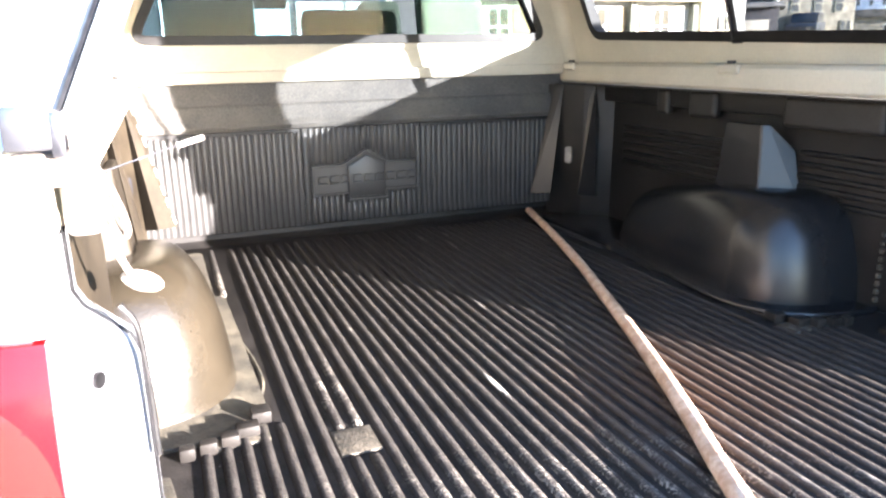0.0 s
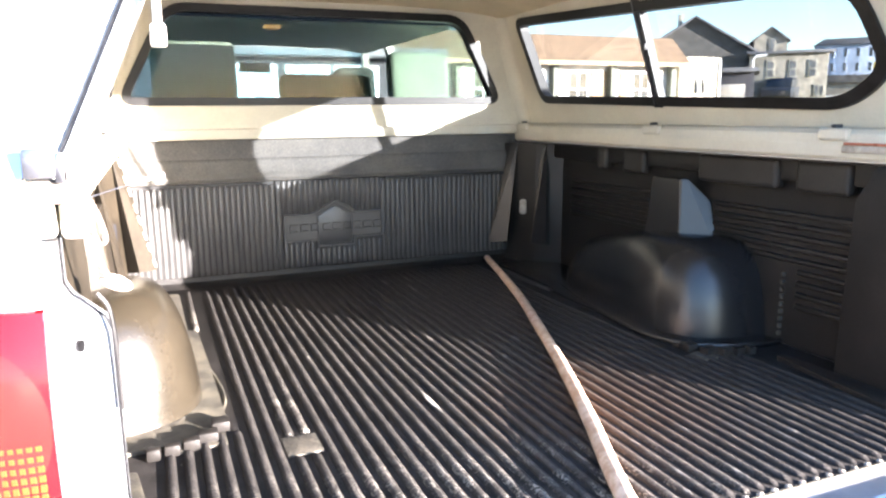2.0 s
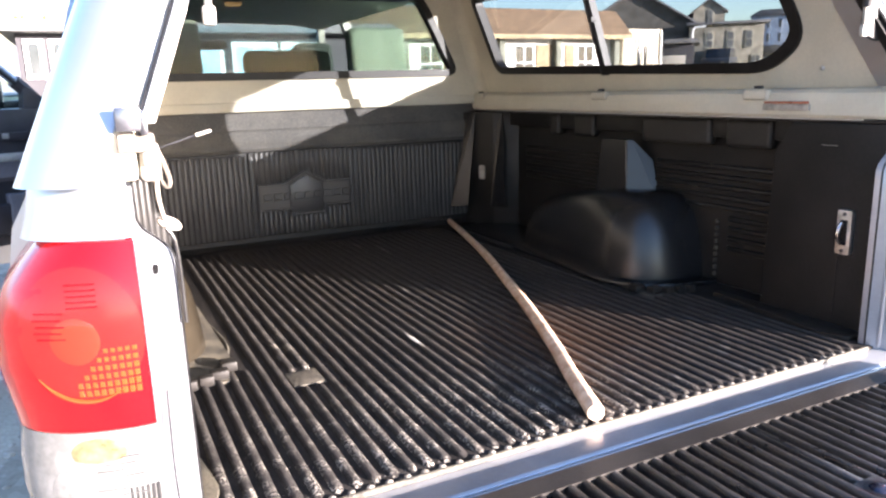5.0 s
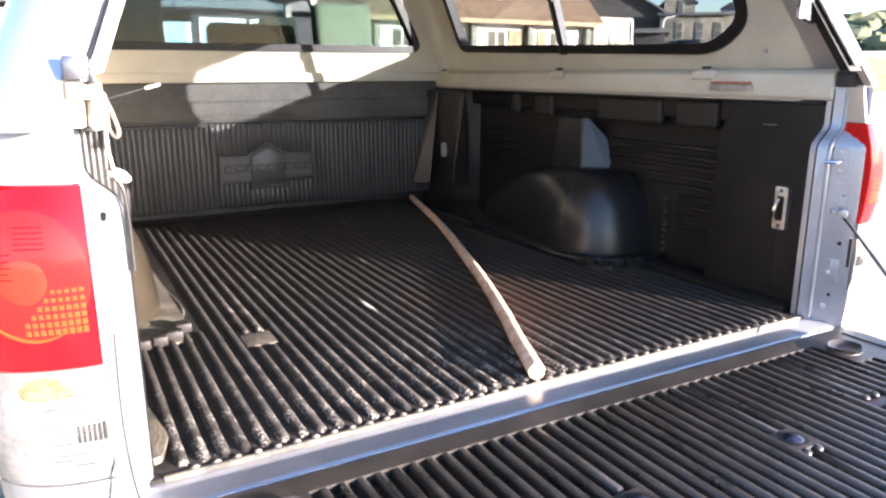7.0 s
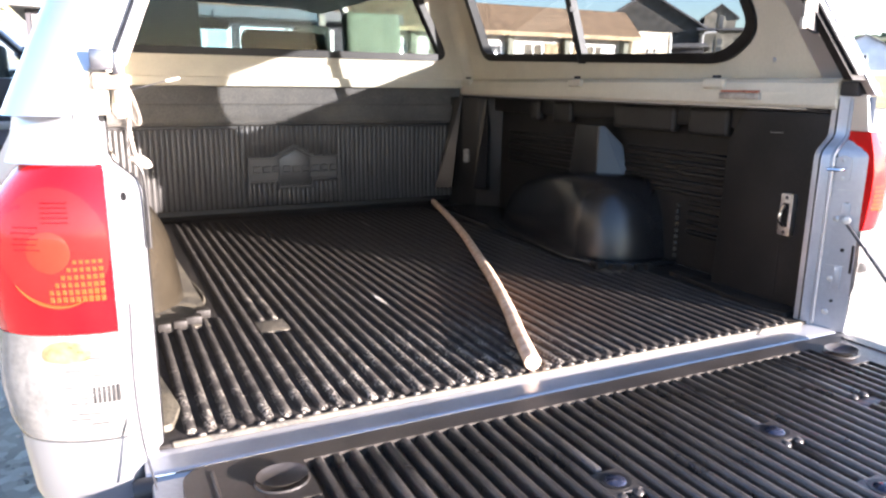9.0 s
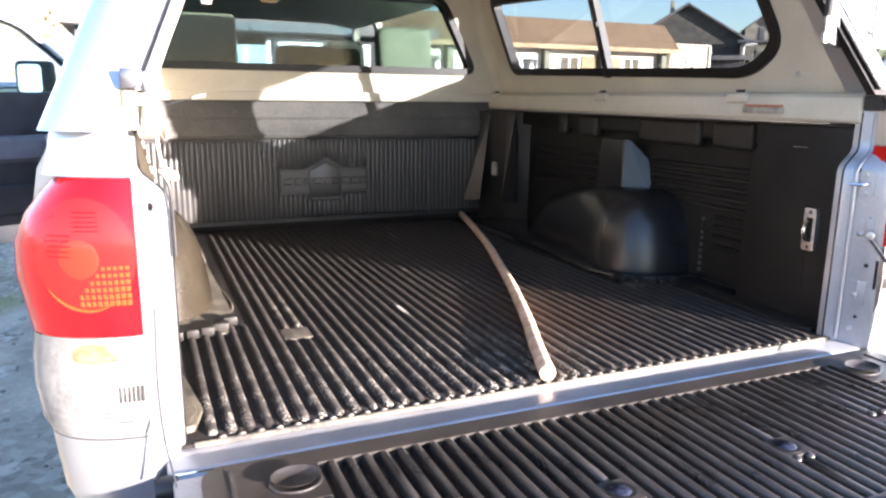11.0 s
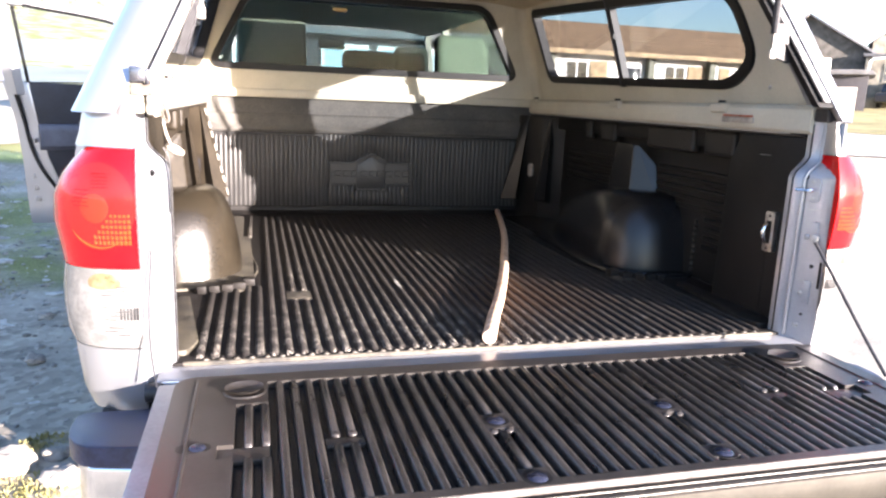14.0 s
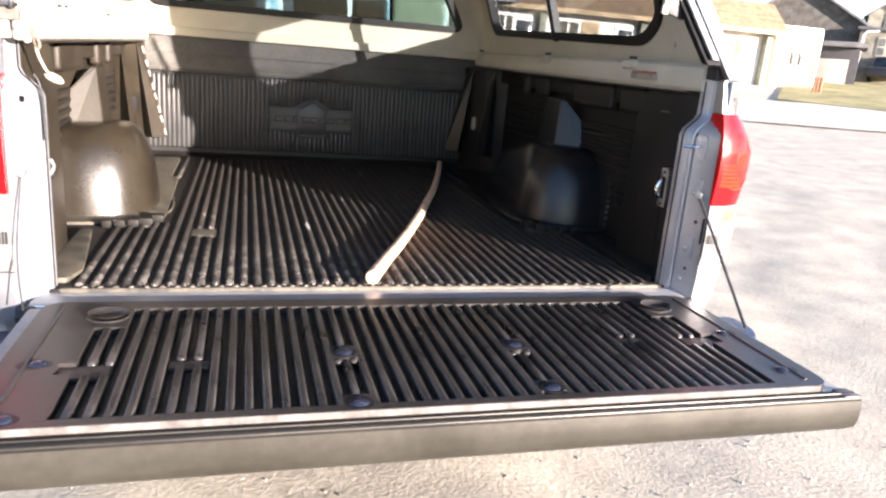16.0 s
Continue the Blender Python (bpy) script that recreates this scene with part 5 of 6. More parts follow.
for s in (-1, 1):
    ring = [(s * 0.613 + 0.038 * math.cos(a * math.pi / 16), -0.196 + 0.032 * math.sin(a * math.pi / 16), TZ) for a in range(33)]
    cup = part("round_cup", tube(ring, 0.0026, 8), M["tg_border"], tl, "round moulded cup")
    bm = bmesh.new()
    cells = [[bm.verts.new((0.037 * q * math.cos(a * math.pi / 16), 0.037 * q * math.sin(a * math.pi / 16), 0.0012 - 0.009 * (1 - q ** 4) + 0.009)) for a in range(32)] for q in (0.35, 0.6, 0.8, 0.92, 1.0)]
    bm.faces.new(cells[0])
    for a, b in zip(cells, cells[1:]):
        for i in range(32):
            bm.faces.new((a[i], b[i], b[(i + 1) % 32], a[(i + 1) % 32]))
    part("cup_floor", bm, M["tg_border"], cup, "", Matrix.Translation((s * 0.613, -0.196, TZ)) @ Matrix.Diagonal((1, 0.84, 1, 1)))
    for y, big in ((-0.395 + 0.005 * s, True), (-0.590 + 0.010 * s, False)):
        pad = part("bolt_pad", prism(round_poly([(s * 0.1728 - 0.036, y - (0.030 if big else 0.014)), (s * 0.1728 + 0.036, y - (0.030 if big else 0.014)), (s * 0.1728 + 0.030, y + 0.030), (s * 0.1728 - 0.030, y + 0.030)], 0.008), 'z', 0.8625, TZ - 0.0004, 0.002, 1), M["tg_border"], tl)
        part("bolt_ring", disc((s * 0.1728, y, TZ - 0.0005), (0, 0, 1), 0.0235, 0.002, 24), M["rubber"], pad)
        part("bolt", dome((s * 0.1728, y, TZ - 0.001), (0, 0, 1), 0.0175, 0.0065), M["bolt"], pad, "domed steel bolt head")
        if big:
            for dx in (-0.0145, 0.0145):
                part("rib_head", dome((s * 0.1728 + dx, y - 0.034, TZ - 0.004), (0, 0, 1), 0.0088, 0.005), M["tg_border"], pad)
    for y in ((-0.413, -0.602) if s < 0 else (-0.362, -0.555)):
        part("bolt_slot", disc((0, 0, 0), (0, 0, 1), 0.018, 0.002, 24), M["rubber"], tl, "", Matrix.Translation((s * 0.690, y, TZ - 0.0005)) @ Matrix.Diagonal((1.55, 1, 1, 1)))
        part("bolt", dome((s * 0.684, y, TZ - 0.001), (0, 0, 1), 0.0145, 0.007), M["bolt"], tl, "domed steel bolt head")
    part("bead", tube([(s * 0.702, -0.135, TZ - 0.0005), (s * 0.702, -0.60, TZ - 0.0005)], 0.0034, 8), M["tg_border"], tl)
    part("notch_floor", box((s * 0.612 - 0.043, NOTCH[s] - 0.023, 0.8625), (s * 0.612 + 0.043, NOTCH[s] + 0.023, TZ - 0.007), 0.002), M["tg_border"], tl)
    part("cross_pad", box((s * 0.446 - 0.034, NOTCH[s] + 0.002, 0.8625), (s * 0.446 + 0.034, NOTCH[s] + 0.030, TZ - 0.006), 0.004), M["tg_border"], tl)
    for k in (15, 16):
        part("rib_head", dome((s * k * TP, NOTCH[s] + 0.036, TZ - 0.004), (0, 0, 1), 0.0088, 0.005), M["tg_border"], tl)

# Pale strip paints the sun on the liner's worn rear edge.
M["pale_edge"] = mat("worn_sunlit_edge", (0.10, 0.09, 0.085), 0.4, 0, 0.2, 30)
part("rear_edge", box((-0.715, -0.6282, 0.8665), (0.715, -0.6262, TZ - 0.0005), 0.0008, 1), M["pale_edge"], tl, "worn rear edge, painted pale as sunlit")

# ---------------------------------------------------------------- stick on the floor
line = [(-0.052, 0.008, 0), (0.014, 0.17, 0), (0.088, 0.34, 0), (0.199, 0.62, 0), (0.30, 0.90, 0), (0.42, 1.24, 0), (0.53, 1.60, 0), (0.625, 1.935, 0)]
pts = [p + Vector((0, 0, 0.8748 + 0.0165)) for p in spline(line, 5)]
stick = tube(pts, 0.0165, 12, radii=[0.0175 - 0.005 * i / len(pts) for i in range(len(pts))])
bevel(stick, 0.005, 2, [e for e in stick.edges if any(len(f.verts) > 4 for f in e.link_faces)])
single("wooden_pole", stick, M["wood"], "long curved pale wooden pole lying on the bed liner", "pole")

# ---------------------------------------------------------------- canopy
canopy = thing("canopy", "fibreglass truck canopy with cream inside and side windows", "canopy")
SL = 0.30


def wall_x(z):
    return 0.828 - SL * (z - 1.53)


def rear_y(z):
    return 0.03 + 0.49 * (z - 1.46)


TOP = 1.905


def rear_end(s):
    """The rounded rear end of a side wall: flange, seals and metal channel, leaning in and raked forward."""
    def lay(x, y, z):
        lean = 0.42 if x < 0.80 or s < 0 else 0.42 - 0.12 * min(1.0, (x - 0.80) / 0.10)
        return (s * (x - (0.010 if x < 0.805 else 0.0 if s < 0 else 0.018) - lean * (z - 1.46)), y + 0.45 * (z - 1.46), z)

    def loft(name, plan, z0, z1, material, label):
        bm = bmesh.new()
        rings = [[bm.verts.new(lay(x, y, z)) for x, y in plan] for z in (z0, (z0 + z1) / 2, z1)]
        n = len(plan)
        for a, b in zip(rings, rings[1:]):
            for i in range(n):
                bm.faces.new((a[i], a[(i + 1) % n], b[(i + 1) % n], b[i]))
        bm.faces.new(rings[0])
        bm.faces.new(rings[-1][::-1])
        part(name, bm, material, canopy, label)
    out = 0.900 if s < 0 else 0.872
    corner = [(out - (out - 0.830) * (1 - math.sin(a)), 0.03 - 0.08 * math.cos(a)) for a in [k * math.pi / 16 for k in range(9)]]
    loft("rear_post", [(0.812, -0.03), (0.812, -0.05)] + corner + [(out, 0.10), (0.862, 0.10), (0.862, -0.03)], 1.43 if s > 0 else 1.395, 1.96, M["paint"], "rounded silver rear post")
    fi = 0.765 if s > 0 else 0.777
    loft("rear_flange", [(fi, -0.018), (fi, -0.040), (0.8115, -0.046), (0.8115, -0.018)], 1.462, 1.96, M["rubber"] if s > 0 else M["old_metal"], "black rear flange" if s > 0 else "pale rear flange")
    if s > 0:
        loft("inner_seal", [(0.7648, -0.020), (0.7648, -0.040), (0.760, -0.042), (0.760, -0.022)], 1.466, 1.96, M["rubber"], "black rubber seal")
    for x in ((0.775, 0.797) if s > 0 else (0.797,)):
        loft("seal", [(x, -0.038), (x, -0.0495), (x + 0.003, -0.0495), (x + 0.003, -0.038)], 1.475, 1.96, M["rubber"], "black rubber seal")
    loft("channel", [(0.780, -0.040), (0.780, -0.052), (0.795, -0.052), (0.795, -0.040)], 1.475, 1.96, M["alu"], "aluminium channel")
side_out = [(rear_y(1.462), 1.462), (1.985, 1.462), (1.985, TOP), (rear_y(TOP), TOP)]
win = round_poly([(0.272, 1.590), (0.400, 1.507), (1.80, 1.548), (1.868, 1.887), (0.348, 1.806)], [0.07, 0.08, 0.06, 0.06, 0.10], 7)
for s in (-1, 1):
    pl_in = lambda y, z, d, s=s: (s * (wall_x(z) + d), y, z)
    part("side_wall", sheet_with_hole(side_out, win, pl_in, 0.03), M["fibre"], canopy, "cream fibreglass side wall")
    part("outer_skin", sheet_with_hole([(0.09 + 0.45 * -0.065, 1.395), (1.985, 1.395), (1.985, TOP + 0.03), (0.09 + 0.45 * (TOP - 1.43), TOP + 0.03)], win, lambda y, z, d, s=s: (s * (wall_x(z) + 0.0305 + d), y, z), 0.010), M["paint"], canopy, "silver outer skin")
    sw = part("side_window", ring_frame(win, 0.030, lambda y, z, d, s=s: (s * (wall_x(z) - 0.012 + d), y, z), 0.04), M["rubber"], canopy, "black rubber window frame")
    part("pane", flat(win, lambda y, z, d, s=s: (s * (wall_x(z) + 0.022 + d), y, z)), M["glass"], sw, "tinted window pane")
    part("divider", flat([(1.066, 1.522), (1.098, 1.522), (1.116, 1.86), (1.084, 1.86)], lambda y, z, d, s=s: (s * (wall_x(z) - 0.008 + d), y, z), 0.028), M["dark"], sw, "window divider bar")
    part("divider_strip", flat([(1.084, 1.532), (1.091, 1.532), (1.109, 1.85), (1.102, 1.85)], lambda y, z, d, s=s: (s * (wall_x(z) - 0.014 + d), y, z), 0.005), M["dark_steel"], sw, "bright divider strip")
    part("divider_latch", box((s * 0.755, 1.075, 1.70), (s * 0.78, 1.092, 1.72), 0.004), M["dark"], sw)
    part("base_rail", prism([(s * 0.794, 1.394), (s * 0.786, 1.402), (s * 0.784, 1.43), (s * 0.787, 1.455), (s * 0.80, 1.465), (s * 0.885, 1.470), (s * 0.885, 1.394)], 'y', 0.02, 1.985, 0.003), M["fibre"], canopy, "cream base rail")
    for y in (1.06, 1.91, 0.40):
        kn = part("clamp_bump", box((s * 0.775, y - 0.04, 1.438), (s * 0.80, y + 0.04, 1.468), 0.011, 3), M["fibre"], canopy)
        part("clamp_bolt", disc((s * 0.792, y, 1.472), (0, 0, 1), 0.012, 0.008, 10), M["dark"], kn)
    rear_end(s)
    part("corner_cap", box((s * 0.792, -0.028 if s > 0 else -0.046, 1.4255 if s > 0 else 1.395), (s * (0.872 if s > 0 else 0.830), 0.018, 1.459), 0.006), M["dark"] if s > 0 else M["fibre"], canopy, "corner cap")
    # gas strut and its bracket
    top = Vector((s * 0.60, -0.06, 2.02)) if s < 0 else Vector((0.585, -0.05, 2.02))
    low = Vector((s * 0.685, 0.0, 1.605)) if s < 0 else Vector((0.648, 0.025, 1.600))
    part("strut_bracket", tube([low + Vector((0, 0, -0.022)), low + Vector((0, 0, 0.045))], 0.0048, 12), M["old_metal"], canopy, "pale strut end")
    part("strut_knuckle", box(low + Vector((-0.008, -0.006, -0.026)), low + Vector((0.008, 0.006, -0.002)), 0.004), M["old_metal"], canopy, "pale metal strut knuckle")
    part("gas_strut", tube([low + (top - low) * 0.08, low + (top - low) * 0.5], 0.009, 10), M["dark"], canopy, "gas strut")
    part("strut_rod", tube([low + (top - low) * 0.5, top], 0.005, 8), M["chrome"], canopy)
    if s > 0:
        part("strut_seat", prism([(s * 0.655, 1.580), (s * 0.705, 1.565), (s * 0.722, 1.59), (s * 0.690, 1.66), (s * 0.660, 1.66)], 'y', 0.028, 0.040, 0.003), M["dark"], canopy, "dark strut bracket")
    part("screw_head", dome((s * (wall_x(1.516)), 0.246, 1.516), (-s, 0, 0), 0.007, 0.004), M["steel"], canopy)
part("courtesy_lamp", box((0.776, 0.235, 1.412), (0.79, 0.372, 1.429), 0.003), M["old_metal"], canopy, "pale side lamp with a red strip")
part("red_strip", box((0.7755, 0.24, 1.4295), (0.79, 0.367, 1.4355), 0.002), M["orange"], canopy)

# front wall with its window
fo = [(-0.885, 1.425), (0.885, 1.425), (wall_x(TOP) + 0.03, TOP + 0.01), (0.5, 1.955), (-0.5, 1.955), (-wall_x(TOP) - 0.03, TOP + 0.01)]
fw = round_poly([(-0.805, 1.548), (0.722, 1.548), (0.537, 1.908), (-0.617, 1.908)], [0.085, 0.08, 0.08, 0.08], 7)
part("front_wall", sheet_with_hole(fo, fw, lambda x, z, d: (x, 1.9855 + d, z), 0.035), M["fibre"], canopy, "cream fibreglass front wall")
f1 = part("front_window", ring_frame(fw, 0.030, lambda x, z, d: (x, 1.972 + d, z), 0.05), M["rubber"], canopy, "black rubber front window frame")
part("pane", flat(fw, lambda x, z, d: (x, 1.998 + d, z)), M["glass"], f1, "tinted front pane")
part("front_ledge", box((-0.80, 1.962, 1.424), (0.80, 1.986, 1.462), 0.006), M["fibre"], canopy, "cream ledge")

for s in (-1, 1):
    bm = bmesh.new()
    rows = []
    for k in range(7):
        z = 1.462 + (TOP - 1.464) * k / 6
        r = 0.045
        cx, cy = wall_x(z) - r, 1.985 - r
        pts = [(cx + r * math.cos(a * math.pi / 16), cy + r * math.sin(a * math.pi / 16)) for a in range(9)]
        rows.append([bm.verts.new((s * x, y, z)) for x, y in pts + [(wall_x(z) + 0.004, 1.988)]])
    for p, q in zip(rows, rows[1:]):
        for i in range(10):
            bm.faces.new((p[i], p[(i + 1) % 10], q[(i + 1) % 10], q[i]))
    bm.faces.new(rows[0])
    bm.faces.new(rows[-1][::-1])
    part("corner_fillet", bm, M["fibre"], canopy, "rounded inner corner")

# roof
arch = []
for k in range(17):
    u = k / 16 * 2 - 1
    arch.append((u, (1 - abs(u) ** 3.2) ** 0.8))
bm = bmesh.new()
rows = []
for d, xs in ((0.0, wall_x(TOP) + 0.003), (0.035, wall_x(TOP) + 0.06)):
    for y in (rear_y(TOP) + 0.0, 1.0, 1.984):
        rows.append([bm.verts.new((u * xs, y, TOP - 0.004 + d + 0.032 * h)) for u, h in arch])
for a, b in ((0, 1), (1, 2), (3, 4), (4, 5), (0, 3), (2, 5)):
    for i in range(16):
        bm.faces.new((rows[a][i], rows[a][i + 1], rows[b][i + 1], rows[b][i]))
part("roof", bm, M["headliner"], canopy, "beige inner roof")

# ---------------------------------------------------------------- oddments at the canopy's rear corner
M["clip"] = mat("lilac_grey_metal", (0.16, 0.16, 0.18), 0.25, 0.95, 0.2, 40)
M["tan"] = mat("pale_tan_strap", (0.105, 0.088, 0.072), 0.8, 0, 0.2, 60, bump=0.3, bump_scale=300)
clip = thing("frame_clip", "folded silver metal clip at the canopy corner", "clip")
part("clip_plate", box((-0.812, -0.066, 1.454), (-0.784, -0.058, 1.482), 0.003), M["clip"], clip)
part("clip_fold", box((-0.786, -0.066, 1.449), (-0.777, -0.045, 1.478), 0.003), M["clip"], clip)
latch = thing("latch_bracket", "white metal latch bracket under the canopy corner", "bracket")
part("bracket_arm", box((-0.812, -0.058, 1.429), (-0.770, -0.036, 1.452), 0.005), M["tan"], latch)
part("bracket_block", box((-0.789, -0.04, 1.392), (-0.765, 0.0, 1.44), 0.008, 3), M["old_metal"], latch)
part("bracket_tongue", box((-0.785, -0.05, 1.412), (-0.774, -0.042, 1.430), 0.003), M["steel"], latch)
cord = spline([(-0.775, -0.02, 1.415), (-0.770, 0.01, 1.395), (-0.780, 0.018, 1.39), (-0.784, 0.01, 1.402), (-0.776, 0.015, 1.41), (-0.768, 0.03, 1.39), (-0.766, 0.05, 1.36), (-0.760, 0.08, 1.33), (-0.752, 0.098, 1.318)], 6)
rope = single("cord", tube(cord, 0.0030, 8), M["rope"], "white cord hanging from the canopy corner", "cord")
part("end_knob", dome((-0.752, 0.10, 1.316), (0.75, 0.45, -0.45), 0.0095, 0.021), M["rope"], rope, "pale knob")
loop = spline([(-0.772, 0.0, 1.44), (-0.764, 0.0, 1.425), (-0.757, 0.004, 1.405), (-0.753, 0.006, 1.385), (-0.757, 0.010, 1.379), (-0.764, 0.012, 1.392), (-0.765, 0.0, 1.42)], 6)
single("cord", tube(loop, 0.0030, 8), M["tan"], "looped tan cord hanging from the canopy corner", "cord")
SCALLOP = mesh_of("lip_scallop", dome((0, 0, 0), (0, 0, 1), 0.0070, 0.0042, seg=10), mat("pale_dusty_tip", (0.13, 0.115, 0.095), 0.8, 0, 0.3, 60, color2=(0.30, 0.27, 0.23)))
shared_pieces("lip_scallop", SCALLOP, [pose((k + 0.5) * PITCH, 0.012, BED_Z) for k in range(-22, 22)], liner)
rear_lip = part("rear_lip", box((-0.745, 0.0005, 0.860), (0.745, 0.009, 0.8705), 0.002, 1), M["scuffed"], liner, "dusty rear lip of the liner")
for s in (-1, 1):
    for x, y, w, d in ((0.612, 0.648, 0.018, 0.020), (0.640, 0.600, 0.020, 0.016), (0.672, 0.578, 0.016, 0.014), (0.708, 0.566, 0.015, 0.012), (0.742, 0.560, 0.013, 0.012)):
        part("moulded_stub", box((s * x - w, y - d, BED_Z), (s * x + w, y + d, BED_Z + 0.024), 0.006, 2), M["matte_black"], liner)
rod = single("rod", tube([(-0.782, 0.02, 1.422), (-0.715, 0.04, 1.440), (-0.690, 0.048, 1.446)], 0.0006, 8), M["dark_steel"], "thin pale rod reaching into the bed", "rod")
part("rod_tip", tube([(-0.711, 0.0413, 1.4410), (-0.690, 0.048, 1.446)], 0.0023, 8), M["old_metal"], rod, "pale tip")

# ---------------------------------------------------------------- paint marks on the ribs
M["white_mark"] = mat("white_paint_mark", (0.30, 0.285, 0.26), 0.7, 0, 0.15, 40)
M["dust_mark"] = mat("pale_dust_scuff", (0.085, 0.078, 0.070), 0.8, 0, 0.3, 60, color2=(0.17, 0.155, 0.14))
random.seed(33)
scuffs = list(((-0.173, 0.60, 0.11, 0.012, 2), (-0.155, 0.55, 0.05, 0.009, -4), (0.175, 1.62, 0.14, 0.007, -10), (0.10, 1.74, 0.09, 0.007, 20), (0.19, 1.76, 0.06, 0.007, 10),
                       (0.0, 1.03, 0.09, 0.008, 0), (0.117, 0.80, 0.03, 0.01, 0), (0.155, 0.55, 0.12, 0.004, 3), (0.19, 0.46, 0.10, 0.004, 0), (-0.35, 1.0, 0.03, 0.008, 0), (-0.27, 0.30, 0.05, 0.006, 0), (0.233, 0.92, 0.05, 0.005, 0)))
for k in range(26):                     # worn, dusty rib ends beside the tailgate
    scuffs.append((random.choice(range(-15, 16)) * PITCH, 0.05 + 0.22 * random.random() ** 1.6, random.uniform(0.02, 0.07), random.uniform(0.004, 0.008), random.uniform(-4, 4)))
for x, y, ln, w, a in scuffs:
    bm = bmesh.new()
    cells = 7
    rows = []
    for i in range(cells + 1):
        t = i / cells
        ww = w / 2 * (0.35 + 0.65 * math.sin(math.pi * min(1, max(0.03, t)))) * (1 + 0.5 * noise.noise((x * 50, t * 6, 0)))
        rows.append([bm.verts.new((k * ww, (t - 0.5) * ln, 0.0006 - 0.0012 * abs(k))) for k in (-1, 0, 1)])
    for p, q in zip(rows, rows[1:]):
        for k in (0, 1):
            bm.faces.new((p[k], p[k + 1], q[k + 1], q[k]))
    xr = round(x / PITCH) * PITCH
    part("paint_mark", bm, M["white_mark"] if (x, y) == (-0.173, 0.60) else M["dust_mark"], liner, "white paint scuff" if (x, y) == (-0.173, 0.60) else "pale scuff", pose(xr, y, BED_Z + 0.0071, 0, 0, a * 0.25))

# dust and grit on the bed floor, thickest towards the tailgate
random.seed(21)
vs, fs = [], []
for k in range(260):
    x, y = random.uniform(-0.7, 0.72), 0.03 + 1.2 * random.random() ** 2.2
    on_rib = abs(x / PITCH - round(x / PITCH)) * PITCH < 0.004
    if not on_rib and abs(x / PITCH - round(x / PITCH)) * PITCH > 0.009:
        z = BED_Z
    else:
        continue
    r = random.uniform(0.0006, 0.0018)
    n0 = len(vs)
    vs += [(x - r, y - r, z), (x + r, y - r * 0.6, z), (x + r * 0.7, y + r * 1.6, z), (x - r * 0.8, y + r * 1.3, z), (x, y, z + r * 0.2)]
    fs += [(n0, n0 + 1, n0 + 4), (n0 + 1, n0 + 2, n0 + 4), (n0 + 2, n0 + 3, n0 + 4), (n0 + 3, n0, n0 + 4)]
me = bpy.data.meshes.new("grit")
me.from_pydata(vs, [], fs)
me.materials.append(M["dust_mark"])
tagged(new("grit", me), "pale dust and grit on the ribbed bed floor", "grit", kind="stuff")

# ---------------------------------------------------------------- surroundings
EYE = Vector((-0.7, -1.2, 1.46))


def far(az, r, up=0.0):
    x, y = EYE.x + r * math.sin(radians(az)), EYE.y + r * math.cos(radians(az))
    return Vector((x, y, ground_z(x, y) + up))


M["white_wall"] = mat("white_stucco", (0.72, 0.70, 0.66), 0.85, 0, 0.06, 1.5, bump=0.2, bump_scale=30)
M["siding"] = mat("cream_board_siding", (0.66, 0.58, 0.45), 0.8, 0, 0.08, 2, bump=0.2, bump_scale=20)
M["shingle_roof"] = mat("orange_brown_shingle", (0.13, 0.085, 0.05), 0.85, 0, 0.2, 3, bump=0.4, bump_scale=14)
M["post_grey"] = mat("grey_green_post", (0.16, 0.165, 0.13), 0.8, 0, 0.15, 6)
M["brown_panel"] = mat("weathered_board", (0.30, 0.22, 0.13), 0.8, 0, 0.2, 4)
M["white_trim"] = mat("white_trim_paint", (0.78, 0.78, 0.76), 0.6, 0, 0.05, 8)
M["dark_pane"] = mat("dark_window_glass", (0.03, 0.035, 0.04), 0.08, 0, 0.2, 2, rough_var=0.02)
M["blue_pane"] = mat("bluish_window_glass", (0.30, 0.42, 0.48), 0.15, 0, 0.15, 2, rough_var=0.03)
M["dull_pane"] = mat("dull_window_glass", (0.09, 0.095, 0.095), 0.2, 0, 0.2, 2, rough_var=0.04)
M["old_trim"] = mat("weathered_grey_trim", (0.27, 0.25, 0.20), 0.8, 0, 0.15, 5)
M["grey_wall"] = mat("grey_lilac_wall", (0.034, 0.033, 0.039), 0.8, 0, 0.08, 4)
M["dark_shingle"] = mat("dark_weathered_shingle", (0.075, 0.070, 0.062), 0.9, 0, 0.25, 2.5, bump=0.5, bump_scale=8)
M["pale_shingle"] = mat("pale_weathered_shingle", (0.22, 0.20, 0.16), 0.9, 0, 0.2, 2.5, bump=0.5, bump_scale=8)
M["slate"] = mat("grey_roofing", (0.11, 0.11, 0.115), 0.85, 0, 0.15, 2)
M["apartment"] = mat("blue_grey_cladding", (0.36, 0.42, 0.50), 0.8, 0, 0.1, 0.8)
M["concrete"] = mat("pale_concrete", (0.40, 0.37, 0.33), 0.9, 0, 0.1, 0.6, bump=0.2, bump_scale=15)
M["lawn"] = mat("dry_lawn", (0.13, 0.12, 0.035), 0.95, 0, 0.25, 0.8, bump=0.6, bump_scale=8, color2=(0.30, 0.25, 0.10), fine=12, fine_amount=0.2)
M["asphalt"] = mat("pale_road", (0.22, 0.225, 0.24), 0.9, 0, 0.1, 0.3)
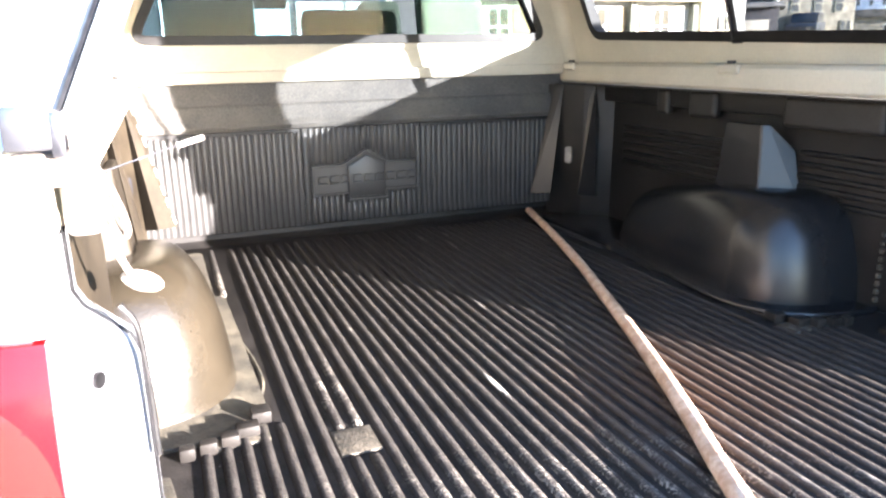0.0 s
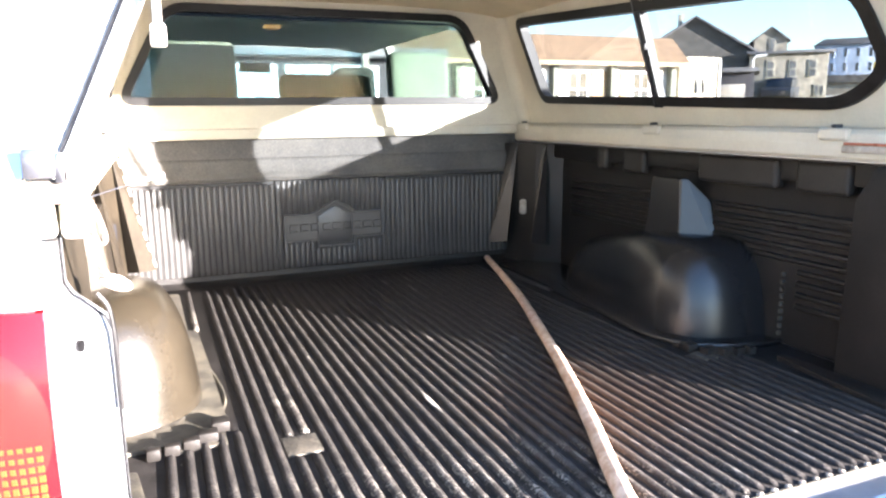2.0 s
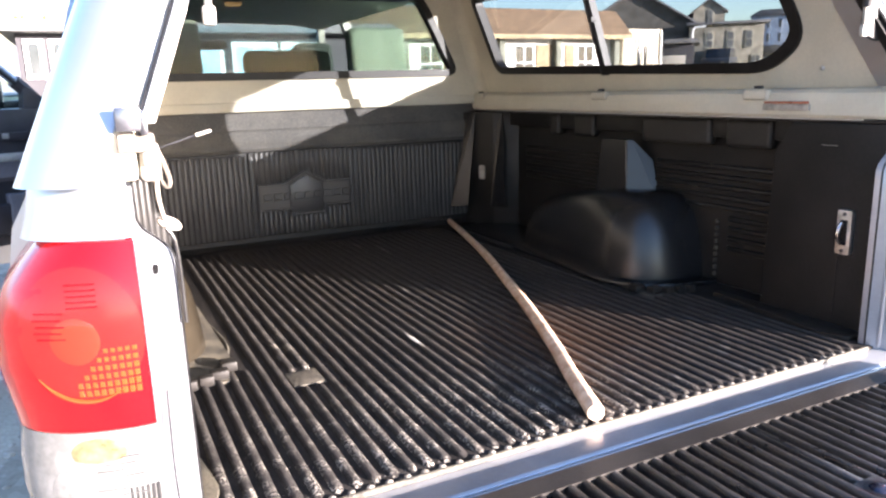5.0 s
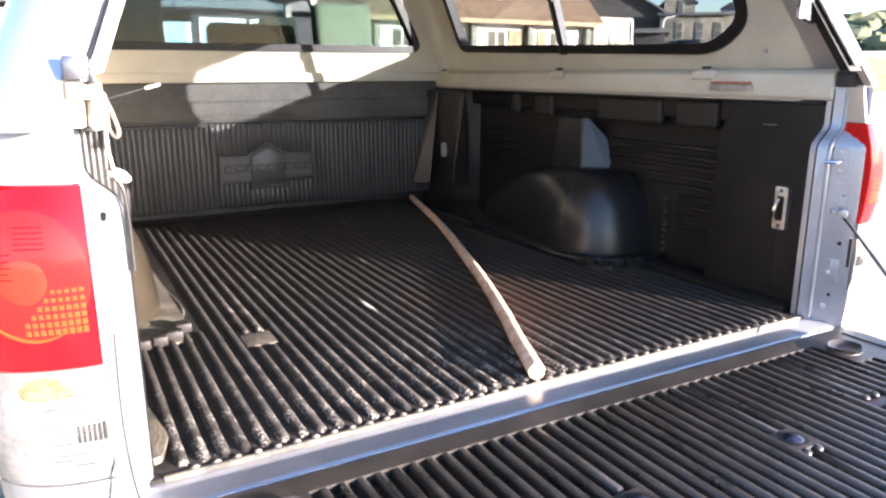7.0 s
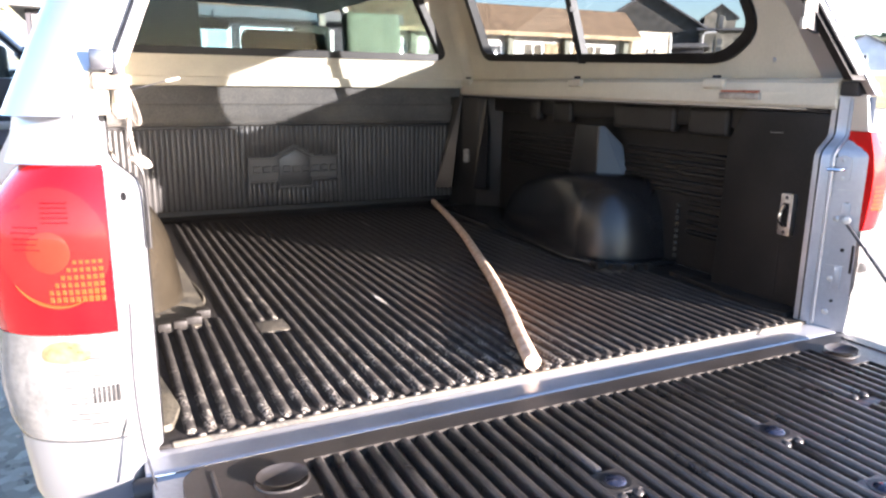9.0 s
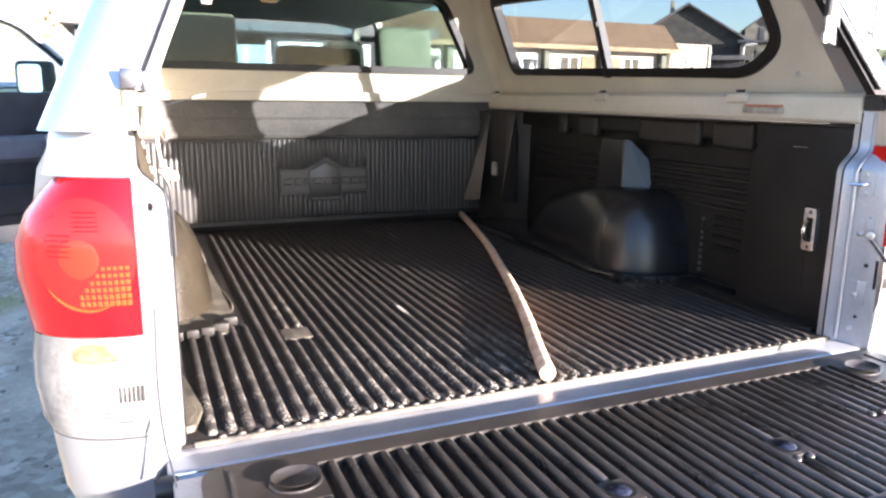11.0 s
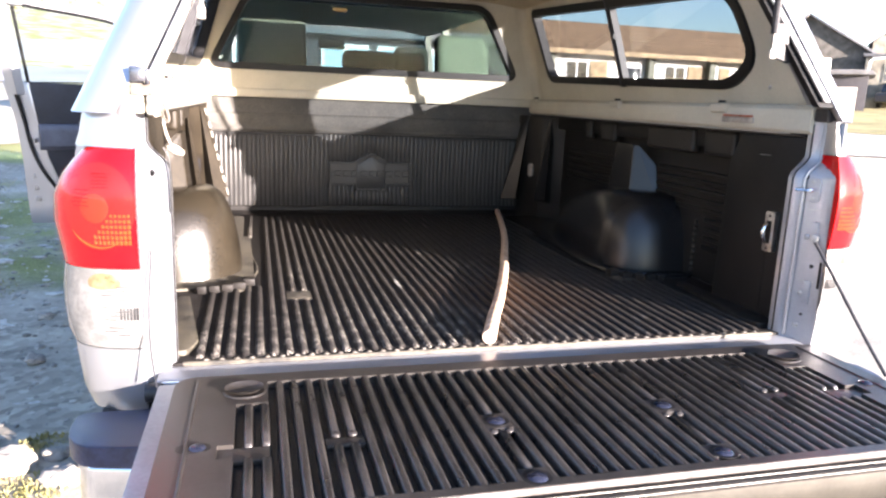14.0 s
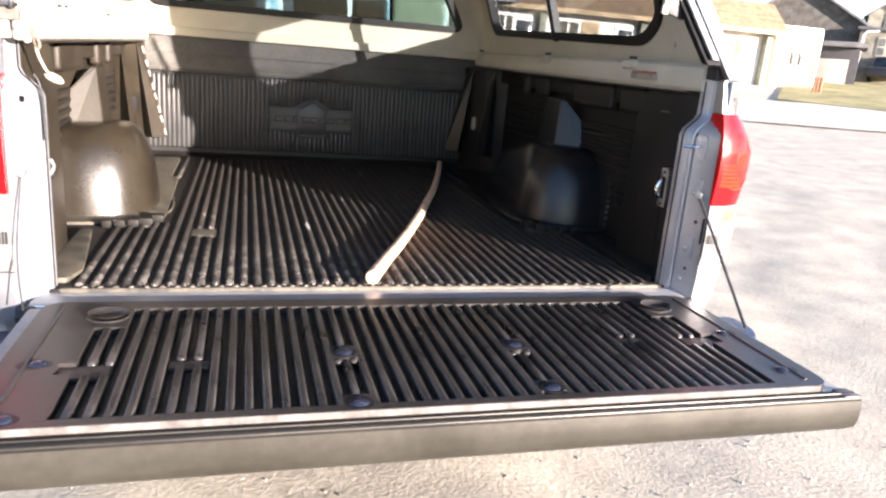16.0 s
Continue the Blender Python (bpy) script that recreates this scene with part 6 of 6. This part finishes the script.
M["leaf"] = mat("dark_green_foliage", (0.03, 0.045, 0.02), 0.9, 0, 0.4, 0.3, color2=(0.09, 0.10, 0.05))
M["brush"] = mat("dry_brown_brush", (0.16, 0.13, 0.06), 0.95, 0, 0.4, 0.4, color2=(0.27, 0.23, 0.12))


def strip(name, outline, material, label, lift, kind="structure", cut=24):
    """A patch laid on the ground: a quad in plan cut into cells that follow the slope."""
    a, b, c, d = [Vector(p) for p in outline]
    bm = bmesh.new()
    rows = []
    for j in range(cut + 1):
        v = j / cut
        row = []
        for i in range(cut + 1):
            u = i / cut
            p = (a * (1 - u) + b * u) * (1 - v) + (d * (1 - u) + c * u) * v
            wob = 0.25 * noise.noise((p.x * 0.3, p.y * 0.3, 7)) if 0 < u < 1 else 0
            row.append(bm.verts.new((p.x + wob, p.y + wob, ground_z(p.x + wob, p.y + wob) + lift)))
        rows.append(row)
    for r0, r1 in zip(rows, rows[1:]):
        for i in range(cut):
            bm.faces.new((r0[i], r0[i + 1], r1[i + 1], r1[i]))
    return single(name, bm, material, label, name.split("_")[0], kind=kind)


p2 = lambda az, r: far(az, r).xy
strip("pavement", [p2(30, 17.5), p2(62, 21.5), p2(58, 28), p2(30, 26)], M["concrete"], "pale concrete apron by the white building", 0.012)
strip("lawn_right", [p2(41, 26.5), p2(66, 25), p2(66, 60), p2(41, 60)], M["lawn"], "dry yellow-green lawn beyond the apron", 0.03)
M["lot"] = mat("pale_trodden_gravel", (0.26, 0.235, 0.195), 0.95, 0, 0.12, 0.5, bump=0.4, bump_scale=12, color2=(0.38, 0.345, 0.29))
strip("gravel_lot", [p2(-70, 13), p2(-8, 16), p2(-8, 31), p2(-70, 26)], M["lot"], "pale trodden gravel between the grass and the road", -0.004)
strip("road", [p2(-75, 36), p2(-2, 47), p2(-2, 100), p2(-75, 96)], M["asphalt"], "pale road below the grassy hill", 0.05, cut=40)


def window_unit(parent, m, w, h, pane, mull=True, rows=1, frame_mat=None):
    """A window on a wall: white frame, pane and glazing bars, standing 5 cm proud."""
    wn = part("window", box((-w / 2, -0.03, 0), (w / 2, 0.02, h), 0.01), frame_mat or M["white_trim"], parent, "", m)
    n = 2 if mull else 1
    t = 0.07
    pw = (w - t * (n + 1)) / n
    ph = (h - t * (rows + 1)) / rows
    for i in range(n):
        for j in range(rows):
            x, z = -w / 2 + t + i * (pw + t), t + j * (ph + t)
            part("pane", box((x, -0.036, z), (x + pw, -0.026, z + ph), 0.003, 1), pane, wn, "", m)
    return wn


# long low white building with a mansard roof
inn = thing("roadside_building", "long low white building with an orange-brown mansard roof", "building", at=(15, 26.5, 1.1))
FY = 26.5
part("wall", box((2, FY, 0.6), (22.3, FY + 7, 3.68), 0.02), M["white_wall"], inn, "white stucco wall")
part("siding_wall", box((22.3, FY - 0.25, 0.6), (24.7, FY + 6, 4.0), 0.02), M["siding"], inn, "cream board siding")
SLAT = mesh_of("siding_board", box((-0.05, -0.02, 0.7), (0.05, 0.02, 3.98), 0.01, 1), M["siding"])
shared_pieces("siding_board", SLAT, [pose(22.42 + 0.22 * k, FY - 0.27, 0) for k in range(11)], inn)
part("roof", prism([(FY - 0.75, 3.55), (FY - 0.75, 3.68), (FY + 0.55, 4.88), (FY + 7.2, 4.95), (FY + 7.2, 3.6)], 'x', 1.6, 22.45, 0.02), M["shingle_roof"], inn, "brown shingle mansard roof")
COURSE = mesh_of("shingle_course", prism([(-0.015, 0.0), (0.0, 0.045), (0.19, 0.19), (0.19, 0.17)], 'x', 1.6, 22.45), M["shingle_roof"])
shared_pieces("shingle_course", COURSE, [Matrix.Translation((0, FY - 0.76 + 0.186 * k, 3.655 + 0.172 * k)) for k in range(7)], inn)
part("eave_board", box((1.6, FY - 0.78, 3.50), (22.45, FY - 0.74, 3.68), 0.01), M["brown_panel"], inn)
for x in (5.0, 8.1, 11.1, 15.65, 18.6, 21.9):
    part("post", box((x - 0.14, FY - 0.35, 0.6), (x + 0.14, FY + 0.02, 3.6), 0.01), M["post_grey"], inn, "grey-green post")
for x, w in ((6.6, 1.0), (9.6, 0.9), (12.35, 1.05), (16.95, 1.05), (20.3, 0.95)):
    window_unit(inn, pose(x, FY - 0.01, 1.75), w, 1.55, M["dark_pane"], True, 2)
for x, w in ((13.35, 0.8), (18.0, 0.85), (19.4, 0.5), (7.6, 0.7)):
    part("board_panel", box((x - w / 2, FY - 0.06, 1.1), (x + w / 2, FY + 0.01, 3.3), 0.01), M["brown_panel"], inn, "brown board panel")
for x in (14.95, 10.4):
    d = part("door", box((x - 0.5, FY - 0.05, 1.1), (x + 0.5, FY + 0.01, 3.28), 0.01), M["white_trim"], inn, "white framed door")
    part("pane", box((x - 0.33, FY - 0.06, 1.4), (x + 0.33, FY - 0.045, 3.1), 0.01), M["dark_pane"], d)
part("gutter_pipe", tube([(24.6, FY - 0.32, 1.0), (24.6, FY - 0.32, 3.9)], 0.06, 8), M["white_trim"], inn)
part("end_window", box((23.2, FY - 0.33, 2.35), (23.35, FY - 0.28, 3.2), 0.01), M["dark_pane"], inn)
part("end_window", box((23.6, FY - 0.33, 2.35), (23.75, FY - 0.28, 3.2), 0.01), M["dark_pane"], inn)


def gable(w, d, h, rise, axis='y'):
    """A block with a gable roof, standing on z=0 with its front at y=0."""
    return prism([(-w / 2, -1), (-w / 2, h), (0, h + rise), (w / 2, h), (w / 2, -1)], 'y', 0, d)


def roof_pair(parent, m, w, d, h, rise, material, over=0.3, thick=0.14):
    for sg in (-1, 1):
        part("roof_slope", prism([(sg * (w / 2 + over), h - over * rise / (w / 2)), (0, h + rise), (0, h + rise + thick), (sg * (w / 2 + over), h + thick - over * rise / (w / 2))], 'y', -over, d + over, 0.01), material, parent, "", m)


# weathered shingled house behind it
c = far(41.0, 50)
hm = Matrix.Translation(c) @ pose(0, 0, 0, 0, 0, -41)
house = thing("shingled_house", "dark weathered shingle house with a pale lit wing", "house", at=tuple(c))
part("wall", gable(7.4, 9, 3.1, 2.25), M["dark_shingle"], house, "dark shingle gable", hm)
roof_pair(house, hm, 7.4, 9, 3.1, 2.25, M["slate"])
part("chimney", box((-1.1, 1.0, 4.4), (-0.8, 1.3, 5.75), 0.02), M["old_trim"], house, "", hm)
wing = hm @ Matrix.Translation((5.4, -0.5, 0))
part("wing_wall", box((-2.1, 0, -1), (2.3, 5, 2.95), 0.02), M["pale_shingle"], house, "pale shingle wing", wing)
part("wing_roof", box((-2.3, -0.25, 2.95), (2.6, 5.2, 3.12), 0.02), M["slate"], house, "", wing)
for x in (-0.9, 0.35, 1.45):
    window_unit(house, wing @ pose(x, -0.01, 1.5), 0.5, 1.05, M["dull_pane"], False, 2, M["old_trim"])
window_unit(house, wing @ pose(1.9, -0.01, 0.35), 0.6, 0.7, M["dull_pane"], True, 1, M["old_trim"])
part("porch_frame", tube([(-1.95, -0.6, -1), (-1.95, -0.6, 2.6), (-1.8, -0.6, 2.8), (-1.2, -0.6, 2.85)], 0.06, 6), M["white_trim"], house, "", wing)
part("porch_step", box((-2.0, -0.9, -0.6), (-1.2, 0, 0.6), 0.02), M["pale_shingle"], house, "", wing)
dm = hm @ Matrix.Translation((4.75, 3.0, 0))
part("dormer", gable(2.0, 3.5, 4.1, 0.75), M["pale_shingle"], house, "dormer with a gable", dm)
roof_pair(house, dm, 2.0, 3.5, 4.1, 0.75, M["slate"], 0.2, 0.1)
window_unit(house, dm @ pose(0.1, -0.01, 3.3), 0.4, 0.9, M["dull_pane"], False, 1, M["old_trim"])

# garage beyond the corner of the white building
c = far(43.6, 44)
gm = Matrix.Translation(c) @ pose(0, 0, 0, 0, 0, -44)
garage = thing("garage", "low grey garage with a pale roller door", "garage", at=tuple(c))
part("wall", box((-1.4, 0, -1), (1.2, 4, 1.9), 0.02), M["grey_wall"], garage, "", gm)
part("roof", prism([(-1.7, 1.9), (1.5, 1.9), (1.3, 2.15), (-1.5, 2.15)], 'y', -0.3, 4.3, 0.02), M["slate"], garage, "", gm)
part("roller_door", box((-0.75, -0.05, -0.6), (0.75, 0.0, 1.25), 0.01), M["concrete"], garage, "pale roller door", gm)
for k in range(6):
    part("door_rib", box((-0.75, -0.07, -0.3 + 0.26 * k), (0.75, -0.05, -0.27 + 0.26 * k), 0.005, 1), M["concrete"], garage, "", gm)

# red-brown bollards by the lawn
for k in range(3):
    q = far(43.0 + 0.22 * k, 33)
    bm = tube([q - Vector((0, 0, 0.2)), q + Vector((0, 0, 0.62))], 0.05, 10)
    single("bollard", bm, mat("red_brown_paint", (0.32, 0.10, 0.05), 0.7) if k == 0 else bpy.data.materials["red_brown_paint"], "red-brown wooden bollard on the lawn edge", "bollard", "bollards by the lawn")

# apartment block and low building far off
c = far(51.0, 85)
am = Matrix.Translation(c) @ pose(0, 0, 0, 0, 0, -51)
apt = thing("apartment_block", "blue-grey four-storey apartment block", "apartment block", at=tuple(c))
part("wall", box((-2.8, 0, -2), (2.9, 8, 4.6), 0.02), M["apartment"], apt, "", am)
part("roof", prism([(-3.0, 4.6), (3.1, 4.6), (2.4, 5.2), (-2.0, 5.2)], 'y', -0.3, 8.3, 0.02), M["slate"], apt, "", am)
for i in range(5):
    for j in range(3):
        window_unit(apt, am @ pose(-2.3 + 1.12 * i, -0.01, 0.5 + 1.4 * j), 0.42, 0.95, M["dull_pane"], False, 1, M["apartment"])
c = far(50.5, 66)
lm = Matrix.Translation(c) @ pose(0, 0, 0, 0, 0, -50)
low = thing("low_building", "low dark-roofed building across the lot", "building", at=tuple(c))
part("wall", box((-3.2, 0, -2), (3.4, 5, 0.9), 0.02), M["pale_shingle"], low, "", lm)
part("roof", prism([(-3.5, 0.9), (3.7, 0.9), (3.2, 1.5), (-3.0, 1.5)], 'y', -0.3, 5.3, 0.02), M["dark_shingle"], low, "", lm)
window_unit(low, lm @ pose(1.8, -0.01, -0.4), 0.8, 0.8, M["dark_pane"], True)
c = far(55.5, 75)
bm_ = Matrix.Translation(c) @ pose(0, 0, 0, 0, 0, -55)
hut = thing("far_house", "far grey house with a pale gable", "house", at=tuple(c))
part("wall", gable(5, 6, 1.6, 1.4), M["apartment"], hut, "", bm_)
roof_pair(hut, bm_, 5, 6, 1.6, 1.4, M["slate"])
window_unit(hut, bm_ @ pose(0, -0.01, 0.5), 0.7, 0.9, M["dark_pane"], True)


# parked cars
def car(az, r, turn, color, label):
    c = far(az, r)
    m = Matrix.Translation(c) @ pose(0, 0, 0, 0, 0, turn)
    t = thing("parked_car", label, "car", "parked cars", at=tuple(c))
    paint = mat(label.split()[0] + "_car_paint", color, 0.3, 0.2, 0.05, 3, coat=0.6)
    part("body", prism(round_poly([(-2.1, 0.3), (-2.1, 0.75), (-1.9, 0.88), (1.0, 0.95), (2.0, 0.8), (2.1, 0.6), (2.1, 0.3)], 0.12), 'y', -0.85, 0.85, 0.05, 2), paint, t, "", m)
    part("cabin", prism(round_poly([(-1.6, 0.88), (-1.2, 1.42), (0.3, 1.45), (1.05, 0.92)], 0.1), 'y', -0.72, 0.72, 0.06, 2), M["dark_pane"], t, "", m)
    part("roof", prism(round_poly([(-1.2, 1.40), (-1.1, 1.47), (0.25, 1.49), (0.35, 1.42)], 0.03), 'y', -0.68, 0.68, 0.02, 2), paint, t, "", m)
    for x in (-1.3, 1.35):
        for y in (-0.78, 0.78):
            part("wheel", disc((x, y, 0.31), (0, 1, 0), 0.31, 0.2, 20, 0.03), M["rubber"], t, "", m)


car(47.2, 50, 30, (0.04, 0.045, 0.055), "dark parked car on the far edge of the lot")
car(50.0, 82, -48, (0.55, 0.24, 0.07), "orange parked car on the far edge of the lot")

q = far(53.1, 60)
single("utility_pole", tube([q - Vector((0, 0, 0.5)), q + Vector((0, 0, 8.5))], 0.14, 10, radii=[0.16, 0.11]), M["concrete"], "tall pale utility pole by the lawn", "pole")
q = far(52.65, 55)
single("sign_post", tube([q - Vector((0, 0, 0.3)), q + Vector((0, 0, 2.3))], 0.09, 8), mat("yellow_paint", (0.65, 0.45, 0.06), 0.6), "yellow painted post on the grass", "post")

# grey shed ahead of the truck
shed = thing("grey_shed", "grey-lilac shed with white-framed windows", "shed", at=(1.0, 13, 0.4))
part("wall", box((-1.69, 13.0, 0.0), (4.6, 16.5, 2.59), 0.02), M["grey_wall"], shed, "grey-lilac wall")
part("roof", prism([(-1.90, 2.592), (-1.90, 2.70), (-1.86, 2.78), (4.9, 2.78), (4.95, 2.7), (4.95, 2.592)], 'y', 12.6, 16.8, 0.02), M["slate"], shed, "flat grey roof")
for x in (-1.44, -1.07, -0.4, 0.15):
    window_unit(shed, pose(x, 12.99, 1.85), 0.30, 0.64, M["dark_pane"] if x < -1 else M["blue_pane"], False, 1)
for x, w in ((1.15, 0.95), (2.2, 0.85), (3.15, 0.9)):
    window_unit(shed, pose(x, 12.99, 1.2), w, 1.25, M["blue_pane"], True, 1)


# ---------------------------------------------------------------- woods, brush, stones, grass
def clumps(name, spots, size, material, label, category, squash=0.7):
    bm = bmesh.new()
    ico = bmesh.new()
    bmesh.ops.create_icosphere(ico, subdivisions=2, radius=1)
    base = [v.co.copy() for v in ico.verts]
    faces = [[v.index for v in f.verts] for f in ico.faces]
    ico.free()
    vs, fs = [], []
    for p in spots:
        k = size * random.uniform(0.6, 1.3)
        o = Vector((random.random() * 99, random.random() * 99, random.random() * 99))
        n0 = len(vs)
        for co in base:
            d = 1 + 0.55 * noise.noise(co * 1.7 + o)
            vs.append((p.x + co.x * k * d, p.y + co.y * k * d, p.z + co.z * k * d * squash))
        fs += [[n0 + i for i in f] for f in faces]
    bm.free()
    me = bpy.data.meshes.new(name)
    me.from_pydata(vs, [], fs)
    me.materials.append(material)
    return tagged(new(name, me), label, category, kind="stuff")


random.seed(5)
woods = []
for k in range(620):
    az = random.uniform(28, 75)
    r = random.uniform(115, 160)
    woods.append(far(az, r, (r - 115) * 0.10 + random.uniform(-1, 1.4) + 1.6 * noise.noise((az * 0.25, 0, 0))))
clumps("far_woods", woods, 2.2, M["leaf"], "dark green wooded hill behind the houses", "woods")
brush = []
for k in range(110):
    az = random.uniform(-60, 2)
    r = random.uniform(95, 210)
    brush.append(far(az, r, 0.2))
clumps("hill_brush", brush, 0.8, M["brush"], "dry brown brush on the grassy hill", "brush", 0.6)

M["stone"] = mat("grey_stone", (0.16, 0.155, 0.15), 0.9, 0, 0.3, 9, bump=0.5, bump_scale=40, color2=(0.30, 0.28, 0.245))


def rock(x, y, size, flatness=0.6):
    bm = bmesh.new()
    bmesh.ops.create_icosphere(bm, subdivisions=3, radius=1)
    o = Vector((x * 9, y * 7, size * 31))
    for v in bm.verts:
        d = 1 + 0.5 * noise.noise(v.co * 1.1 + o) + 0.16 * noise.noise(v.co * 3.3 + o)
        v.co = Vector((v.co.x * d, v.co.y * d * 0.85, v.co.z * d * flatness)) * size
        v.co += Vector((x, y, ground_z(x, y) + size * flatness * 0.35 - 0.015))
    return single("rock", bm, M["stone"], "rough grey rock on the gravel", "rock", "rocks on the gravel", smooth=False)


for x, y, sz in ((-1.53, 1.30, 0.10), (-1.69, 1.50, 0.075), (-1.31, 1.18, 0.075), (-1.95, 1.0, 0.07), (-1.62, 0.92, 0.05), (-1.38, 1.38, 0.05), (-1.80, 1.87, 0.045), (-1.75, 2.5, 0.05),
                 (-2.6, 3.4, 0.07), (-1.9, 3.3, 0.05), (-3.3, 5.2, 0.08), (-1.25, 0.45, 0.06), (-5.2, 9.5, 0.35), (-4.4, 9.9, 0.22)):
    rock(x, y, sz)


def scatter(name, n, area, smin, smax, material, label, flat_=0.55, avoid=True):
    vs, fs = [], []
    ico = bmesh.new()
    bmesh.ops.create_icosphere(ico, subdivisions=1, radius=1)
    base = [v.co.copy() for v in ico.verts]
    faces = [[v.index for v in f.verts] for f in ico.faces]
    ico.free()
    while n > 0:
        x, y = random.uniform(area[0], area[1]), random.uniform(area[2], area[3])
        n -= 1
        k = smin + (smax - smin) * random.random() ** 3
        o = Vector((x * 13, y * 17, k * 100))
        n0 = len(vs)
        z = ground_z(x, y) + 0.028 * noise.noise((x * 1.3, y * 1.3, 0)) + 0.014 * noise.noise((x * 4, y * 4, 3)) - 0.02
        sx, sy = random.uniform(0.7, 1.3), random.uniform(0.7, 1.3)
        for co in base:
            d = 1 + 0.6 * noise.noise(co * 1.3 + o)
            vs.append((x + co.x * k * d * sx, y + co.y * k * d * sy, z + co.z * k * d * flat_))
        fs += [[n0 + i for i in f] for f in faces]
    me = bpy.data.meshes.new(name)
    me.from_pydata(vs, [], fs)
    me.materials.append(material)
    return tagged(new(name, me), label, "gravel", kind="stuff")


random.seed(8)
M["pebble"] = mat("gravel_stones", (0.12, 0.115, 0.105), 0.9, 0, 0.3, 3, color2=(0.42, 0.39, 0.34), fine=14, fine_amount=0.25)
scatter("gravel", 6500, (-6, -0.95, -0.6, 9), 0.004, 0.034, M["pebble"], "loose grey gravel stones beside the truck")
scatter("gravel", 2600, (-1.1, 2.6, -1.6, 3.2), 0.002, 0.009, M["pebble"], "loose pale gravel on the sunlit dirt")


M["pale_stone"] = mat("pale_flat_stones", (0.24, 0.225, 0.20), 0.9, 0, 0.3, 4, color2=(0.52, 0.50, 0.46), fine=20, fine_amount=0.2)
scatter("gravel", 420, (-6.5, -1.15, 0.8, 9.5), 0.012, 0.075, M["pale_stone"], "flat pale stones bedded in the gravel", 0.22)


def grass(name, n, areas, h, material, label):
    vs, fs = [], []
    for k in range(n):
        ax, ay, rad = random.choice(areas)
        a, q = random.uniform(0, 2 * math.pi), rad * random.random() ** 0.7
        x, y = ax + q * math.cos(a), ay + q * math.sin(a)
        z = ground_z(x, y) - 0.02
        hh = h * random.uniform(0.4, 1.2)
        t = random.uniform(0, math.pi)
        dx, dy = 0.004 * math.cos(t), 0.004 * math.sin(t)
        lx, ly = random.uniform(-0.5, 0.5) * hh, random.uniform(-0.5, 0.5) * hh
        n0 = len(vs)
        vs += [(x - dx, y - dy, z), (x + dx, y + dy, z), (x + lx * 0.4 + dx * 0.7, y + ly * 0.4 + dy * 0.7, z + hh * 0.6), (x + lx * 0.4 - dx * 0.7, y + ly * 0.4 - dy * 0.7, z + hh * 0.6), (x + lx, y + ly, z + hh)]
        fs += [(n0, n0 + 1, n0 + 2, n0 + 3), (n0 + 3, n0 + 2, n0 + 4)]
    me = bpy.data.meshes.new(name)
    me.from_pydata(vs, [], fs)
    me.materials.append(material)
    return tagged(new(name, me), label, "grass", kind="stuff")


M["blade"] = mat("yellow_green_grass", (0.17, 0.16, 0.05), 0.8, 0, 0.3, 4, color2=(0.42, 0.36, 0.17))
grass("grass_tufts", 5200, [(-1.67, 1.27, 0.16), (-1.42, 1.12, 0.15), (-1.45, 1.48, 0.12), (-2.0, 1.3, 0.25), (-1.85, 0.85, 0.4), (-3.6, 6.6, 0.8), (-4.6, 8.0, 1.2), (-2.6, 4.0, 0.35), (-5.5, 10.5, 1.6)], 0.022, M["blade"], "yellow-green grass tufts among the stones")
